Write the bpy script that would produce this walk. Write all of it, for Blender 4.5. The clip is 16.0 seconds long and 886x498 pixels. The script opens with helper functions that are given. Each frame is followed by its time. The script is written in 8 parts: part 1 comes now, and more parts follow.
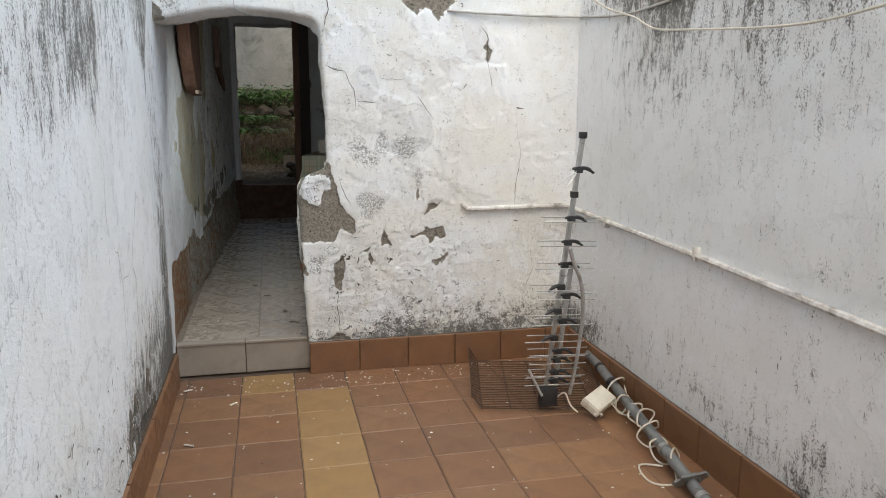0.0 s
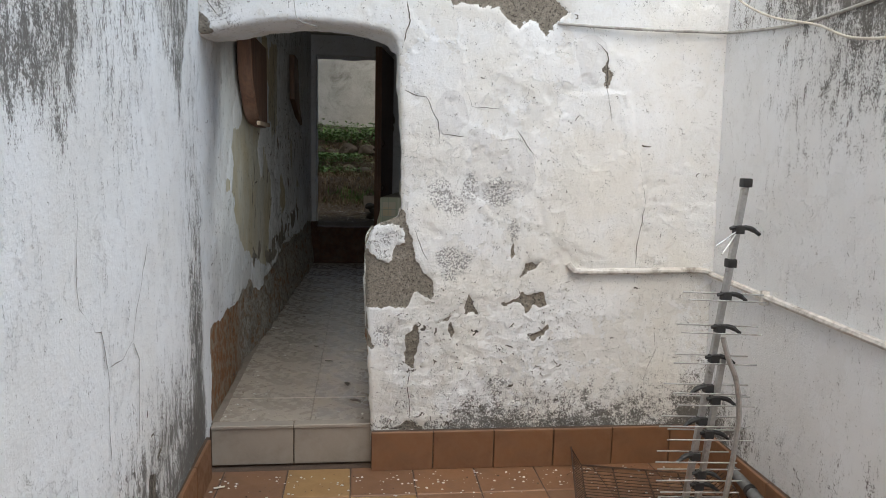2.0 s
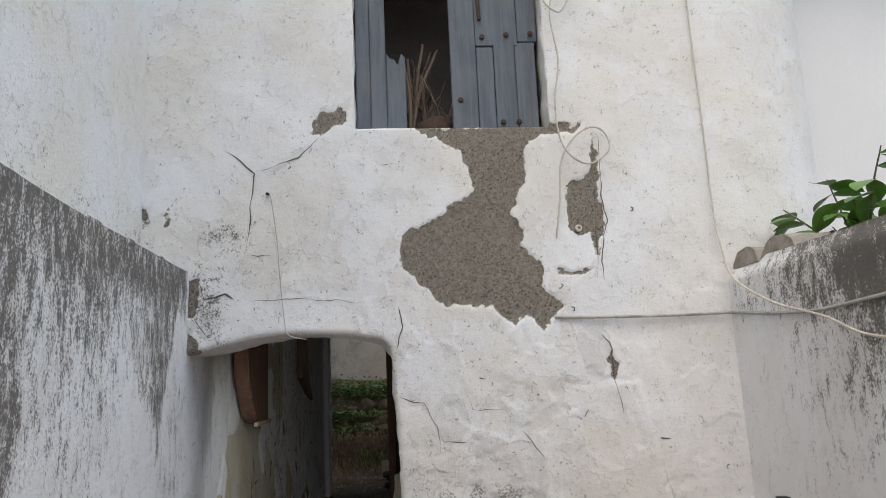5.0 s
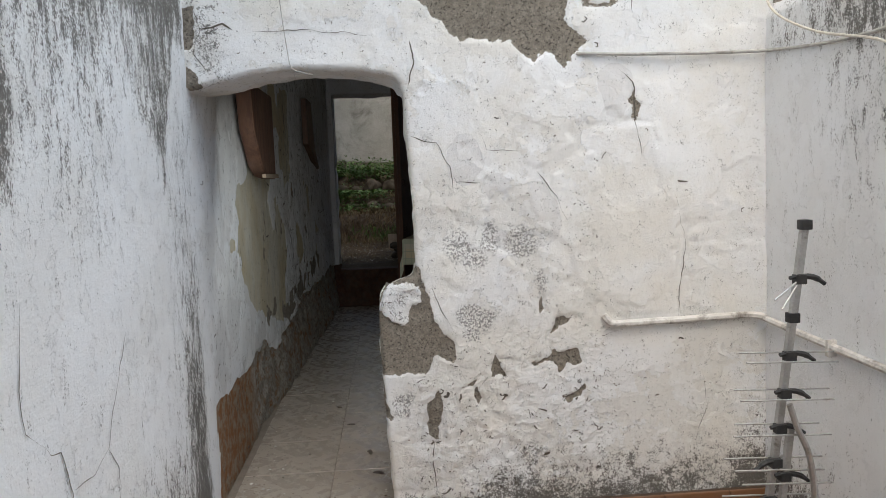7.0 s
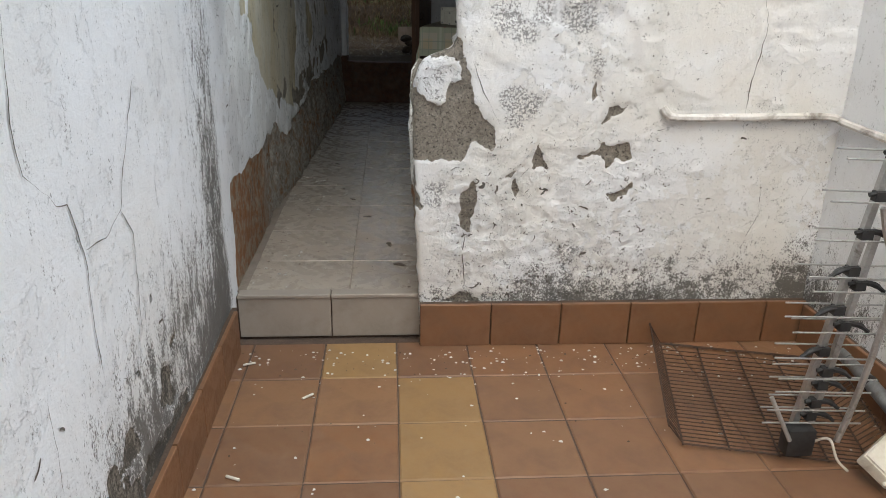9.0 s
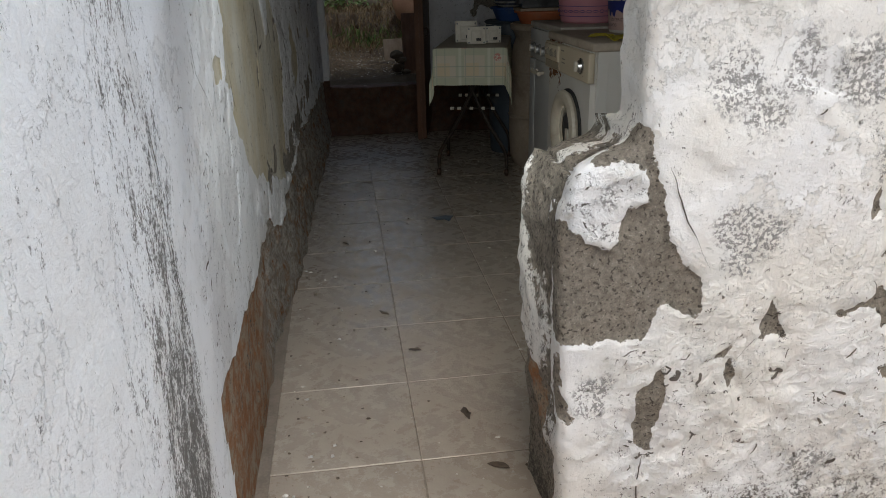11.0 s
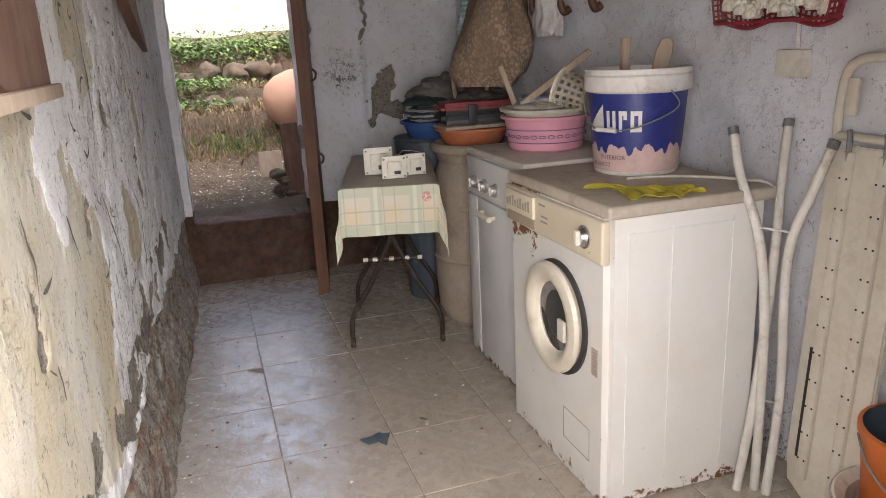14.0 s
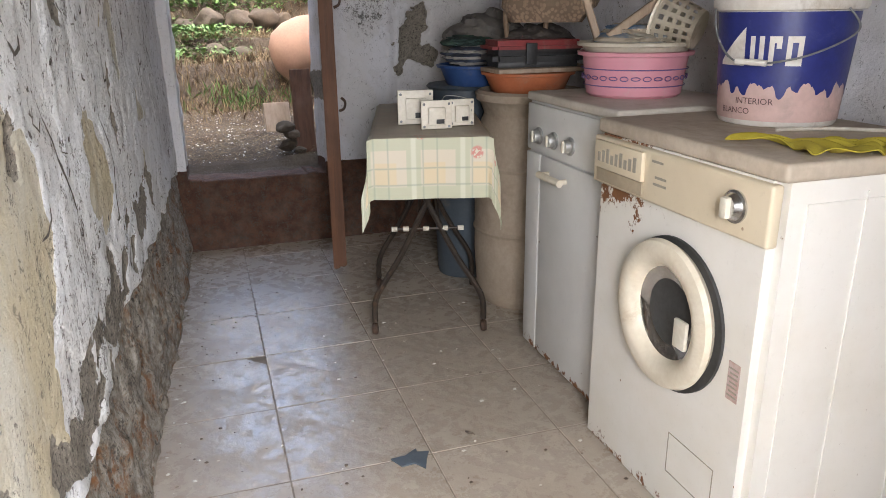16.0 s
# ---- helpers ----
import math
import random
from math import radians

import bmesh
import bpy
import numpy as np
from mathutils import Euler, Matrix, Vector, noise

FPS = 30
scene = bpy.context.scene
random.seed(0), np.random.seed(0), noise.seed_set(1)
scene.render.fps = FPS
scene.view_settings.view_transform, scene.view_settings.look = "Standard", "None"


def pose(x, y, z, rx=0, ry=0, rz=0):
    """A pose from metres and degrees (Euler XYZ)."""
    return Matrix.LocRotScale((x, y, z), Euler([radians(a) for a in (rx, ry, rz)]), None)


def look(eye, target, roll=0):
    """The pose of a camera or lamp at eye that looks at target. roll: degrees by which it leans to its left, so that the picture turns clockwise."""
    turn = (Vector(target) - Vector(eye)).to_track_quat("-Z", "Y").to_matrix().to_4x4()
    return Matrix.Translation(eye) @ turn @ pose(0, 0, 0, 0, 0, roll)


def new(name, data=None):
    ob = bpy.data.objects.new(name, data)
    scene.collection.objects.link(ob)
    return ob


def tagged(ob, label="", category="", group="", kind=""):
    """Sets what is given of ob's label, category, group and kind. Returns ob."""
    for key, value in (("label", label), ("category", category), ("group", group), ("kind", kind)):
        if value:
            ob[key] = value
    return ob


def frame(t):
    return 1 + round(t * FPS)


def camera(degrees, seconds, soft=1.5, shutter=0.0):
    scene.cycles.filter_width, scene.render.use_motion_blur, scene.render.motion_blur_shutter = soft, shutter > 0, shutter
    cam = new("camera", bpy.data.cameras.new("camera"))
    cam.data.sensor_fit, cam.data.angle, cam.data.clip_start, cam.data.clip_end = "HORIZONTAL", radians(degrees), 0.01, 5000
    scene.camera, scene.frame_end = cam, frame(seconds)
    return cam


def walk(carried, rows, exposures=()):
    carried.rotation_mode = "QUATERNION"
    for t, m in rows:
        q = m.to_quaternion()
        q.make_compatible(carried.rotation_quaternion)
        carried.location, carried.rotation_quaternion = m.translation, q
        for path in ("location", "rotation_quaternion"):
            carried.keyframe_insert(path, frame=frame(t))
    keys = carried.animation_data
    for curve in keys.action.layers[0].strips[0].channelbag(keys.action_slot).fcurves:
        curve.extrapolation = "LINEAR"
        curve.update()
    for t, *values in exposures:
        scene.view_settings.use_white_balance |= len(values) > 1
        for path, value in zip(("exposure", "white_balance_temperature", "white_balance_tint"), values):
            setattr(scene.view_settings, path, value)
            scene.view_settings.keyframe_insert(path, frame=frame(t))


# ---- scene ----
cam = camera(63.0, 16.0, 0.75)
PATH = [
    (0, (0.153, 0.205, 1.129), (0.607, 2.116, 0.749), 0.4),
    (0.5, (0.192, 0.424, 1.107), (0.625, 2.35, 0.788), 0.2),
    (1, (0.262, 0.601, 1.117), (0.649, 2.539, 0.81), 0.4),
    (1.5, (0.277, 0.752, 1.102), (0.601, 2.704, 0.808), 0.9),
    (2, (0.253, 0.933, 1.107), (0.483, 2.901, 0.834), 1.3),
    (2.5, (0.274, 1.039, 1.165), (0.433, 3.028, 1.021), 1.5),
    (3, (0.325, 1.079, 1.245), (0.454, 3.075, 1.26), 1.4),
    (3.5, (0.344, 1.083, 1.322), (0.484, 3.071, 1.495), 0.5),
    (4, (0.365, 1.076, 1.386), (0.522, 3.044, 1.703), -0.6),
    (4.2, (0.368, 1.069, 1.404), (0.533, 3.027, 1.774), -1.1),
    (6.3, (0.37, 1.131, 1.308), (0.521, 3.114, 1.519), -3.8),
    (6.5, (0.347, 1.158, 1.3), (0.505, 3.15, 1.359), -3.5),
    (7, (0.334, 1.191, 1.189), (0.474, 3.176, 0.986), -2.1),
    (7.5, (0.297, 1.202, 1.103), (0.434, 3.158, 0.711), -0.3),
    (8, (0.282, 1.21, 1.058), (0.418, 3.13, 0.513), 1.0),
    (8.2, (0.292, 1.205, 1.022), (0.415, 3.114, 0.438), 1.5),
    (10.3, (-0.005, 2.211, 1.083), (0.215, 4.04, 0.304), -0.4),
    (10.5, (-0.012, 2.321, 1.084), (0.214, 4.157, 0.324), -0.9),
    (11, (-0.065, 2.613, 1.117), (0.176, 4.463, 0.397), -1.4),
    (11.5, (-0.089, 2.921, 1.164), (0.158, 4.781, 0.473), -1.3),
    (12, (-0.068, 3.195, 1.187), (0.199, 5.063, 0.525), -1.1),
    (12.5, (-0.073, 3.422, 1.196), (0.234, 5.292, 0.555), -1.1),
    (13, (-0.082, 3.625, 1.209), (0.3, 5.489, 0.593), -1.5),
    (13.5, (-0.063, 3.737, 1.231), (0.413, 5.589, 0.646), -2.2),
    (14, (-0.044, 3.774, 1.256), (0.541, 5.606, 0.707), -2.8),
    (14.5, (-0.042, 3.784, 1.263), (0.602, 5.601, 0.73), -2.9),
    (15, (-0.062, 3.869, 1.185), (0.587, 5.675, 0.622), -2.4),
    (15.5, (-0.057, 4.085, 1.114), (0.572, 5.889, 0.522), -1.5),
    (16, (-0.042, 4.33, 1.097), (0.54, 6.14, 0.476), -0.7),
]
EXPOSURES = (
    (0, 1.05, 6350, 3), (2.0, 0.95, 6350, 4), (3.5, 0.6, 6450, 6), (4.2, 0.5, 6500, 7), (6.3, 0.6, 6500, 7), (7.5, 1.05, 6350, 3), (8.2, 1.1, 6350, 3), (10.3, 1.25, 6350, 4),
    (11.0, 1.25, 6450, 5), (11.6, 1.5, 6500, 7), (12.0, 2.0, 6700, 10), (12.5, 2.6, 7350, 18), (13.2, 3.3, 7000, 18), (14.0, 3.8, 6700, 15), (16.0, 4.1, 6500, 12),
)
walk(cam, [(t, look(eye, target, roll)) for t, eye, target, roll in PATH], EXPOSURES)

# ---- light: a bright overcast sky ----
world = bpy.data.worlds.new("overcast_sky")
scene.world = world
world.use_nodes = True
wn = world.node_tree.nodes
wsky = wn.new("ShaderNodeTexSky")
wsky.sky_type = "NISHITA"
wsky.sun_disc = False
wsky.sun_elevation = radians(55)
wsky.sun_rotation = radians(200)
wsky.air_density, wsky.dust_density, wsky.ozone_density = 1.0, 4.0, 1.0
wn["Background"].inputs["Strength"].default_value = 0.13
world.node_tree.links.new(wsky.outputs[0], wn["Background"].inputs["Color"])
sun = new("sun", bpy.data.lights.new("sun", "SUN"))
sun.data.energy, sun.data.angle, sun.data.color = 1.1, radians(60), (0.98, 0.99, 1.0)
sun.matrix_world = look((6.2, 0.5, 10.6), (0, 2, 0))
# added area lamp in the arch, boosts the daylight in the wash room
arch_light = new("arch_daylight", bpy.data.lights.new("arch_daylight", "AREA"))
arch_light.data.shape, arch_light.data.size, arch_light.data.size_y = "RECTANGLE", 0.52, 0.80
arch_light.data.spread = radians(115)
arch_light.data.energy, arch_light.data.color = 1.3, (0.97, 0.985, 1.0)
arch_light.matrix_world = look((0.03, 3.90, 1.15), (-0.02, 6.20, 0.20))

# ---- helpers for materials ----
class Mat:
    """A principled material whose nodes are added call by call."""

    def __init__(self, name, rough=0.8, metal=0.0):
        self.m = bpy.data.materials.new(name)
        self.m.use_nodes = True
        self.t = self.m.node_tree
        self.bsdf = self.t.nodes["Principled BSDF"]
        self.bsdf.inputs["Roughness"].default_value = rough
        self.bsdf.inputs["Metallic"].default_value = metal
        self.co = self.t.nodes.new("ShaderNodeTexCoord").outputs["Object"]

    def put(self, socket, value):
        if isinstance(value, bpy.types.NodeSocket):
            self.t.links.new(value, socket)
        elif isinstance(value, tuple) and len(value) == 3 and len(socket.default_value) == 4:
            socket.default_value = (*value, 1)
        else:
            socket.default_value = value

    def set(self, name, value):
        self.put(self.bsdf.inputs[name], value)
        return self

    def coords(self, sx=1, sy=1, sz=1, src=None):
        n = self.t.nodes.new("ShaderNodeMapping")
        n.inputs["Scale"].default_value = (sx, sy, sz)
        self.t.links.new(src or self.co, n.inputs["Vector"])
        return n.outputs[0]

    def noise(self, scale, detail=4, rough=0.6, co=None, dist=0.0):
        n = self.t.nodes.new("ShaderNodeTexNoise")
        n.inputs["Scale"].default_value, n.inputs["Detail"].default_value = scale, detail
        n.inputs["Roughness"].default_value, n.inputs["Distortion"].default_value = rough, dist
        self.t.links.new(co or self.co, n.inputs["Vector"])
        return n.outputs["Fac"]

    def voronoi(self, scale, co=None, feature="F1"):
        n = self.t.nodes.new("ShaderNodeTexVoronoi")
        n.feature = feature
        n.inputs["Scale"].default_value = scale
        self.t.links.new(co or self.co, n.inputs["Vector"])
        return n.outputs["Distance"]

    def step(self, v, lo, hi, a=0.0, b=1.0):
        n = self.t.nodes.new("ShaderNodeMapRange")
        n.interpolation_type = "SMOOTHSTEP"
        self.put(n.inputs["Value"], v)
        for k, x in (("From Min", lo), ("From Max", hi), ("To Min", a), ("To Max", b)):
            n.inputs[k].default_value = x
        return n.outputs[0]

    def math(self, op, a, b=0.0):
        n = self.t.nodes.new("ShaderNodeMath")
        n.operation = op
        self.put(n.inputs[0], a)
        self.put(n.inputs[1], b)
        return n.outputs[0]

    def mix(self, f, a, b):
        n = self.t.nodes.new("ShaderNodeMix")
        n.data_type = "RGBA"
        self.put(n.inputs[0], f)
        self.put(n.inputs[6], a)
        self.put(n.inputs[7], b)
        return n.outputs[2]

    def field(self, name):
        n = self.t.nodes.new("ShaderNodeAttribute")
        n.attribute_name = name
        return n.outputs["Fac"]

    def random(self):
        return self.t.nodes.new("ShaderNodeObjectInfo").outputs["Random"]

    def bump(self, h, strength=0.5, dist=0.01):
        n = self.t.nodes.new("ShaderNodeBump")
        n.inputs["Strength"].default_value, n.inputs["Distance"].default_value = strength, dist
        self.put(n.inputs["Height"], h)
        if self.bsdf.inputs["Normal"].is_linked:
            self.t.links.new(self.bsdf.inputs["Normal"].links[0].from_socket, n.inputs["Normal"])
        self.t.links.new(n.outputs[0], self.bsdf.inputs["Normal"])
        return self


def simple(name, colour, other=None, rough=0.5, metal=0.0, scale=12.0, grain=80.0, relief=0.15, dirt=None, amount=0.5, coat=0.0):
    """A worn surface: two tones at a large and a fine scale, a fine relief and, if given, dirt in blotches."""
    m = Mat(name, rough, metal)
    other = other or tuple(c * 0.8 for c in colour)
    f = m.math("ADD", m.math("MULTIPLY", m.noise(scale, 5), 0.6), m.math("MULTIPLY", m.noise(grain, 3), 0.4))
    c = m.mix(m.step(f, 0.35, 0.65), colour, other)
    if dirt:
        d = m.step(m.noise(scale * 0.7, 7, 0.7, dist=0.4), 0.62 - 0.22 * amount, 0.75)
        c = m.mix(d, c, dirt)
        m.set("Roughness", m.step(d, 0, 1, rough, min(1, rough + 0.3)))
    m.set("Base Color", c)
    if coat:
        m.set("Coat Weight", coat)
    m.bump(m.noise(grain, 4), relief, 0.004)
    return m.m


def plaster(name, white, warm, streaks=False, dado=(0.25, 0.105, 0.035)):
    """Old limewash on plaster. Its fields (lost plaster, cement scars, ochre paint, grime, cracks) come with the wall."""
    m = Mat(name, 0.9)
    fine, mid, big = m.noise(90, 5, 0.7), m.noise(14, 6, 0.65), m.noise(2.2, 5, 0.6)
    c = m.mix(m.step(big, 0.38, 0.66), white, warm)
    c = m.mix(m.step(mid, 0.5, 0.78, 0, 0.35), c, tuple(x * 0.86 for x in warm))
    # thin lilac-grey undercoat where the top wash has worn off
    thin = m.step(m.math("ADD", m.field("thin"), m.math("MULTIPLY", m.math("SUBTRACT", mid, 0.5), 0.35)), 0.47, 0.53)
    c = m.mix(m.math("MULTIPLY", thin, 0.6), c, (0.68, 0.67, 0.66))
    # older coats of wash at ragged edges, fine crazing and pin holes, recesses coloured dark
    cn = m.noise(5.5, 9, 0.68)
    coat = m.step(cn, 0.535, 0.545)
    lips = m.math("MULTIPLY", m.math("SUBTRACT", m.step(cn, 0.526, 0.533), m.step(cn, 0.536, 0.541)), m.step(m.noise(3.7, 4), 0.50, 0.62))
    c = m.mix(m.math("MULTIPLY", coat, m.step(m.field("clean"), 0.0, 1.0, 0.55, 0.2)), c, tuple(0.93 * x for x in warm))
    warp = m.t.nodes.new("ShaderNodeVectorMath")
    warp.operation = "ADD"
    nv = m.t.nodes.new("ShaderNodeTexNoise")
    nv.inputs["Scale"].default_value, nv.inputs["Detail"].default_value = 7, 5
    m.t.links.new(m.co, nv.inputs["Vector"])
    sc = m.t.nodes.new("ShaderNodeVectorMath")
    sc.operation = "SCALE"
    sc.inputs["Scale"].default_value = 0.22
    m.t.links.new(nv.outputs["Color"], sc.inputs[0])
    m.t.links.new(m.co, warp.inputs[0])
    m.t.links.new(sc.outputs[0], warp.inputs[1])
    craze = m.math("MULTIPLY", m.step(m.voronoi(4.2, warp.outputs[0], "DISTANCE_TO_EDGE"), 0.010, 0.002), m.step(m.noise(2.6, 3), 0.60, 0.68))
    craze = m.math("MULTIPLY", m.math("MAXIMUM", m.math("MULTIPLY", craze, 0.5), m.math("MULTIPLY", lips, 0.35)), m.step(m.field("clean"), 0.0, 1.0, 1.0, 0.25))
    pins = m.math("MULTIPLY", m.step(m.noise(75, 2, 0.5), 0.71, 0.74), m.step(m.field("clean"), 0.0, 1.0, 0.9, 0.3))
    smut = m.step(m.noise(11, 8, 0.78), 0.56, 0.80, 0, 0.38)
    c = m.mix(m.math("MULTIPLY", smut, m.step(m.field("clean"), 0.0, 1.0, 0.45, 0.10)), c, (0.56, 0.51, 0.42))
    c = m.mix(m.math("MULTIPLY", m.math("MAXIMUM", craze, pins), 0.85), c, (0.15, 0.125, 0.10))
    # ochre distemper
    och = m.step(m.math("ADD", m.field("ochre"), m.math("MULTIPLY", m.math("SUBTRACT", m.noise(18, 6), 0.5), 0.30)), 0.48, 0.52)
    oc = m.mix(m.step(m.noise(3, 8, 0.72, m.coords(1, 1, 0.5)), 0.38, 0.60), (0.55, 0.48, 0.33), (0.60, 0.57, 0.48))
    oc = m.mix(m.step(m.noise(34, 7, 0.8, m.coords(1, 1, 0.5)), 0.55, 0.70, 0, 0.5), oc, (0.38, 0.34, 0.26))
    c = m.mix(och, c, oc)
    # brown painted dado, worn to the stone; a dark dado tone carries shade
    dad = m.step(m.math("ADD", m.field("dado"), m.math("MULTIPLY", m.math("SUBTRACT", m.noise(16, 6), 0.5), 0.22)), 0.48, 0.52)
    db = m.mix(m.step(m.noise(22, 7, 0.75), 0.40, 0.62), dado, (0.30, 0.24, 0.17) if dado[0] > 0.2 else tuple(1.7 * x for x in dado))
    worn = m.step(m.field("worn"), 0.2, 0.9)
    bare = m.mix(m.step(m.noise(40, 6, 0.8), 0.38, 0.62), (0.47, 0.43, 0.37), (0.24, 0.20, 0.155))
    db = m.mix(m.math("MULTIPLY", worn, m.step(m.noise(12, 7, 0.78), 0.39, 0.50)), db, bare)
    c = m.mix(dad, c, db)
    # bare cement and mortar
    raw = m.math("ADD", m.field("peel"), m.math("MULTIPLY", m.math("SUBTRACT", m.noise(26, 9, 0.74), 0.5), 0.75))
    peel = m.step(raw, 0.485, 0.515)
    cem = m.mix(m.step(m.noise(70, 6, 0.8), 0.35, 0.65), (0.37, 0.325, 0.265), (0.21, 0.185, 0.15))
    cem = m.mix(m.step(m.noise(260, 2), 0.62, 0.72), cem, (0.58, 0.53, 0.45))
    cem = m.mix(m.step(m.noise(130, 3, 0.6), 0.57, 0.64), cem, (0.10, 0.085, 0.068))
    c = m.mix(peel, c, cem)
    # pitted grey scars
    pit = m.math("MULTIPLY", m.step(m.math("ADD", m.field("pit"), m.math("MULTIPLY", m.math("SUBTRACT", m.noise(24, 5), 0.5), 1.1)), 0.40, 0.66), m.step(m.noise(130, 4, 0.75), 0.47, 0.55))
    c = m.mix(m.math("MULTIPLY", pit, 0.9), c, (0.24, 0.23, 0.22))
    # grime: black algae in specks, denser where the field is high
    g = m.field("grime")
    co = m.coords(1, 1, 0.38) if streaks else m.co
    spk = m.math("ADD", m.math("MULTIPLY", m.noise(30, 6, 0.75, co), 0.5), m.math("MULTIPLY", m.noise(150, 5, 0.85, m.coords(1, 1, 0.85)), 0.6))
    gr = m.step(m.math("ADD", m.math("MULTIPLY", g, 0.5), m.math("MULTIPLY", m.math("SUBTRACT", spk, 0.55), 2.0)), 0.13, 0.30)
    soft = m.step(m.math("ADD", m.math("MULTIPLY", g, 1.0), m.math("MULTIPLY", m.math("SUBTRACT", m.noise(9, 5, 0.6, co), 0.5), m.step(g, 0.0, 0.3))), 0.12, 0.9, 0, 0.42)
    c = m.mix(soft, c, (0.42, 0.38, 0.31))
    c = m.mix(m.math("MULTIPLY", gr, 0.88), c, m.mix(m.noise(7, 4), (0.045, 0.043, 0.040), (0.11, 0.095, 0.075)))
    # cracks and little holes, the shade in them put in as dark colour
    crk = m.step(m.math("ADD", m.field("crack"), m.math("MULTIPLY", m.math("SUBTRACT", m.noise(60, 4), 0.5), 0.25)), 0.74, 0.88)
    hn = m.math("ADD", m.math("MULTIPLY", m.noise(34, 7, 0.66, m.coords(1, 1, 1.15), 1.1), 0.8), m.math("MULTIPLY", m.noise(5, 3), 0.2))
    hole = m.math("MULTIPLY", m.step(hn, 0.600, 0.610), m.step(m.field("flake"), 0.1, 0.6))
    blister = m.math("MULTIPLY", m.step(hn, 0.44, 0.59), m.step(m.field("flake"), 0.0, 0.7))
    dark = m.math("MAXIMUM", crk, hole)
    c = m.mix(m.math("MULTIPLY", dark, 0.92), c, (0.085, 0.07, 0.055))
    m.set("Base Color", c)
    h = m.math("ADD", m.math("MULTIPLY", mid, 0.5), m.math("MULTIPLY", fine, 0.34))
    m.bump(h, 0.6, 0.013)
    edge = m.math("ADD", m.math("MULTIPLY", peel, -1.0), m.math("ADD", m.math("MULTIPLY", och, -0.35), m.math("ADD", m.math("MULTIPLY", coat, -0.22), m.math("MULTIPLY", m.math("MAXIMUM", craze, pins), -0.5))))
    edge = m.math("ADD", edge, m.math("MULTIPLY", dark, -1.0))
    edge = m.math("ADD", edge, m.math("MULTIPLY", thin, -0.15))
    edge = m.math("ADD", edge, m.math("MULTIPLY", dad, -0.3))
    m.bump(edge, 0.85, 0.006)
    m.bump(m.math("MULTIPLY", m.math("MAXIMUM", peel, m.math("MULTIPLY", dad, worn)), m.noise(120, 5, 0.8)), 0.9, 0.010)
    blis = m.math("MULTIPLY", m.step(m.noise(20, 5, 0.6), 0.53, 0.58), m.step(m.field("flake"), 0.0, 1.0))
    m.bump(m.math("ADD", m.math("MULTIPLY", blis, 0.6), m.math("MULTIPLY", blister, 0.5)), 0.55, 0.008)
    return m.m


PLASTER = plaster("limewashed_plaster", (0.84, 0.845, 0.845), (0.80, 0.775, 0.72))
PLASTER_STREAKED = plaster("streaked_limewashed_plaster", (0.83, 0.84, 0.85), (0.80, 0.80, 0.79), True)
# the end wall's shade is put into its much darker dado colour
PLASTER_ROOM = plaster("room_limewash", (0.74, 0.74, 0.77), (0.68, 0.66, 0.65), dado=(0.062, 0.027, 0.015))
CEMENT = simple("bare_cement", (0.31, 0.275, 0.225), (0.2, 0.18, 0.15), 0.95, scale=25, grain=140, relief=0.6)
WHITE_WALL = simple("far_white_render", (0.82, 0.83, 0.84), (0.78, 0.79, 0.80), 0.9, scale=1.5, grain=60, relief=0.12)


def tile_material(name, tones, rough, dusty, stain, bump=0.1, seep=0.5, scuff=0.0):
    m = Mat(name, rough)
    r = m.random()
    c = m.mix(m.step(r, 0.0, 0.5), tones[0], tones[1])
    c = m.mix(m.step(r, 0.6, 0.9), c, tones[2])
    f = m.noise(7, 6, 0.65)
    c = m.mix(m.step(f, 0.42, 0.7, 0, seep), c, stain)
    d = m.step(m.noise(22, 8, 0.8), 0.36, 0.72, 0, 0.5)
    c = m.mix(d, c, dusty)
    m.set("Base Color", c)
    m.set("Roughness", m.step(m.math("ADD", d, m.math("MULTIPLY", f, 0.6)), 0.25, 0.95, rough, min(1.0, rough + 0.4)))
    m.bump(m.noise(50, 5, 0.7), bump, 0.004)
    if scuff:
        m.bump(m.noise(11, 6, 0.72), scuff, 0.008)
        m.set("Roughness", m.step(m.math("ADD", m.math("MULTIPLY", d, 0.5), m.noise(6, 7, 0.75)), 0.46, 0.80, rough - 0.05, rough + 0.36))
    return m.m


TERRACOTTA = tile_material("terracotta_tile", ((0.225, 0.104, 0.046), (0.175, 0.084, 0.042), (0.26, 0.133, 0.062)), 0.42, (0.26, 0.17, 0.10), (0.135, 0.068, 0.042))
TERRACOTTA_YELLOW = tile_material("yellow_terracotta_tile", ((0.30, 0.170, 0.058), (0.275, 0.152, 0.054), (0.32, 0.185, 0.07)), 0.5, (0.33, 0.235, 0.13), (0.20, 0.108, 0.045))
SKIRTING_TILE = tile_material("brown_skirting_tile", ((0.20, 0.092, 0.040), (0.18, 0.083, 0.037), (0.22, 0.102, 0.046)), 0.42, (0.24, 0.145, 0.085), (0.13, 0.062, 0.033))
GREY_TILE = tile_material("grey_stone_tile", ((0.31, 0.265, 0.215), (0.29, 0.245, 0.20), (0.33, 0.28, 0.225)), 0.45, (0.38, 0.335, 0.28), (0.21, 0.175, 0.14))
ROOM_TILE = tile_material("greige_floor_tile", ((0.40, 0.345, 0.28), (0.38, 0.325, 0.262), (0.42, 0.36, 0.295)), 0.20, (0.47, 0.42, 0.355), (0.30, 0.24, 0.18), 0.10, 0.45, 0.35)
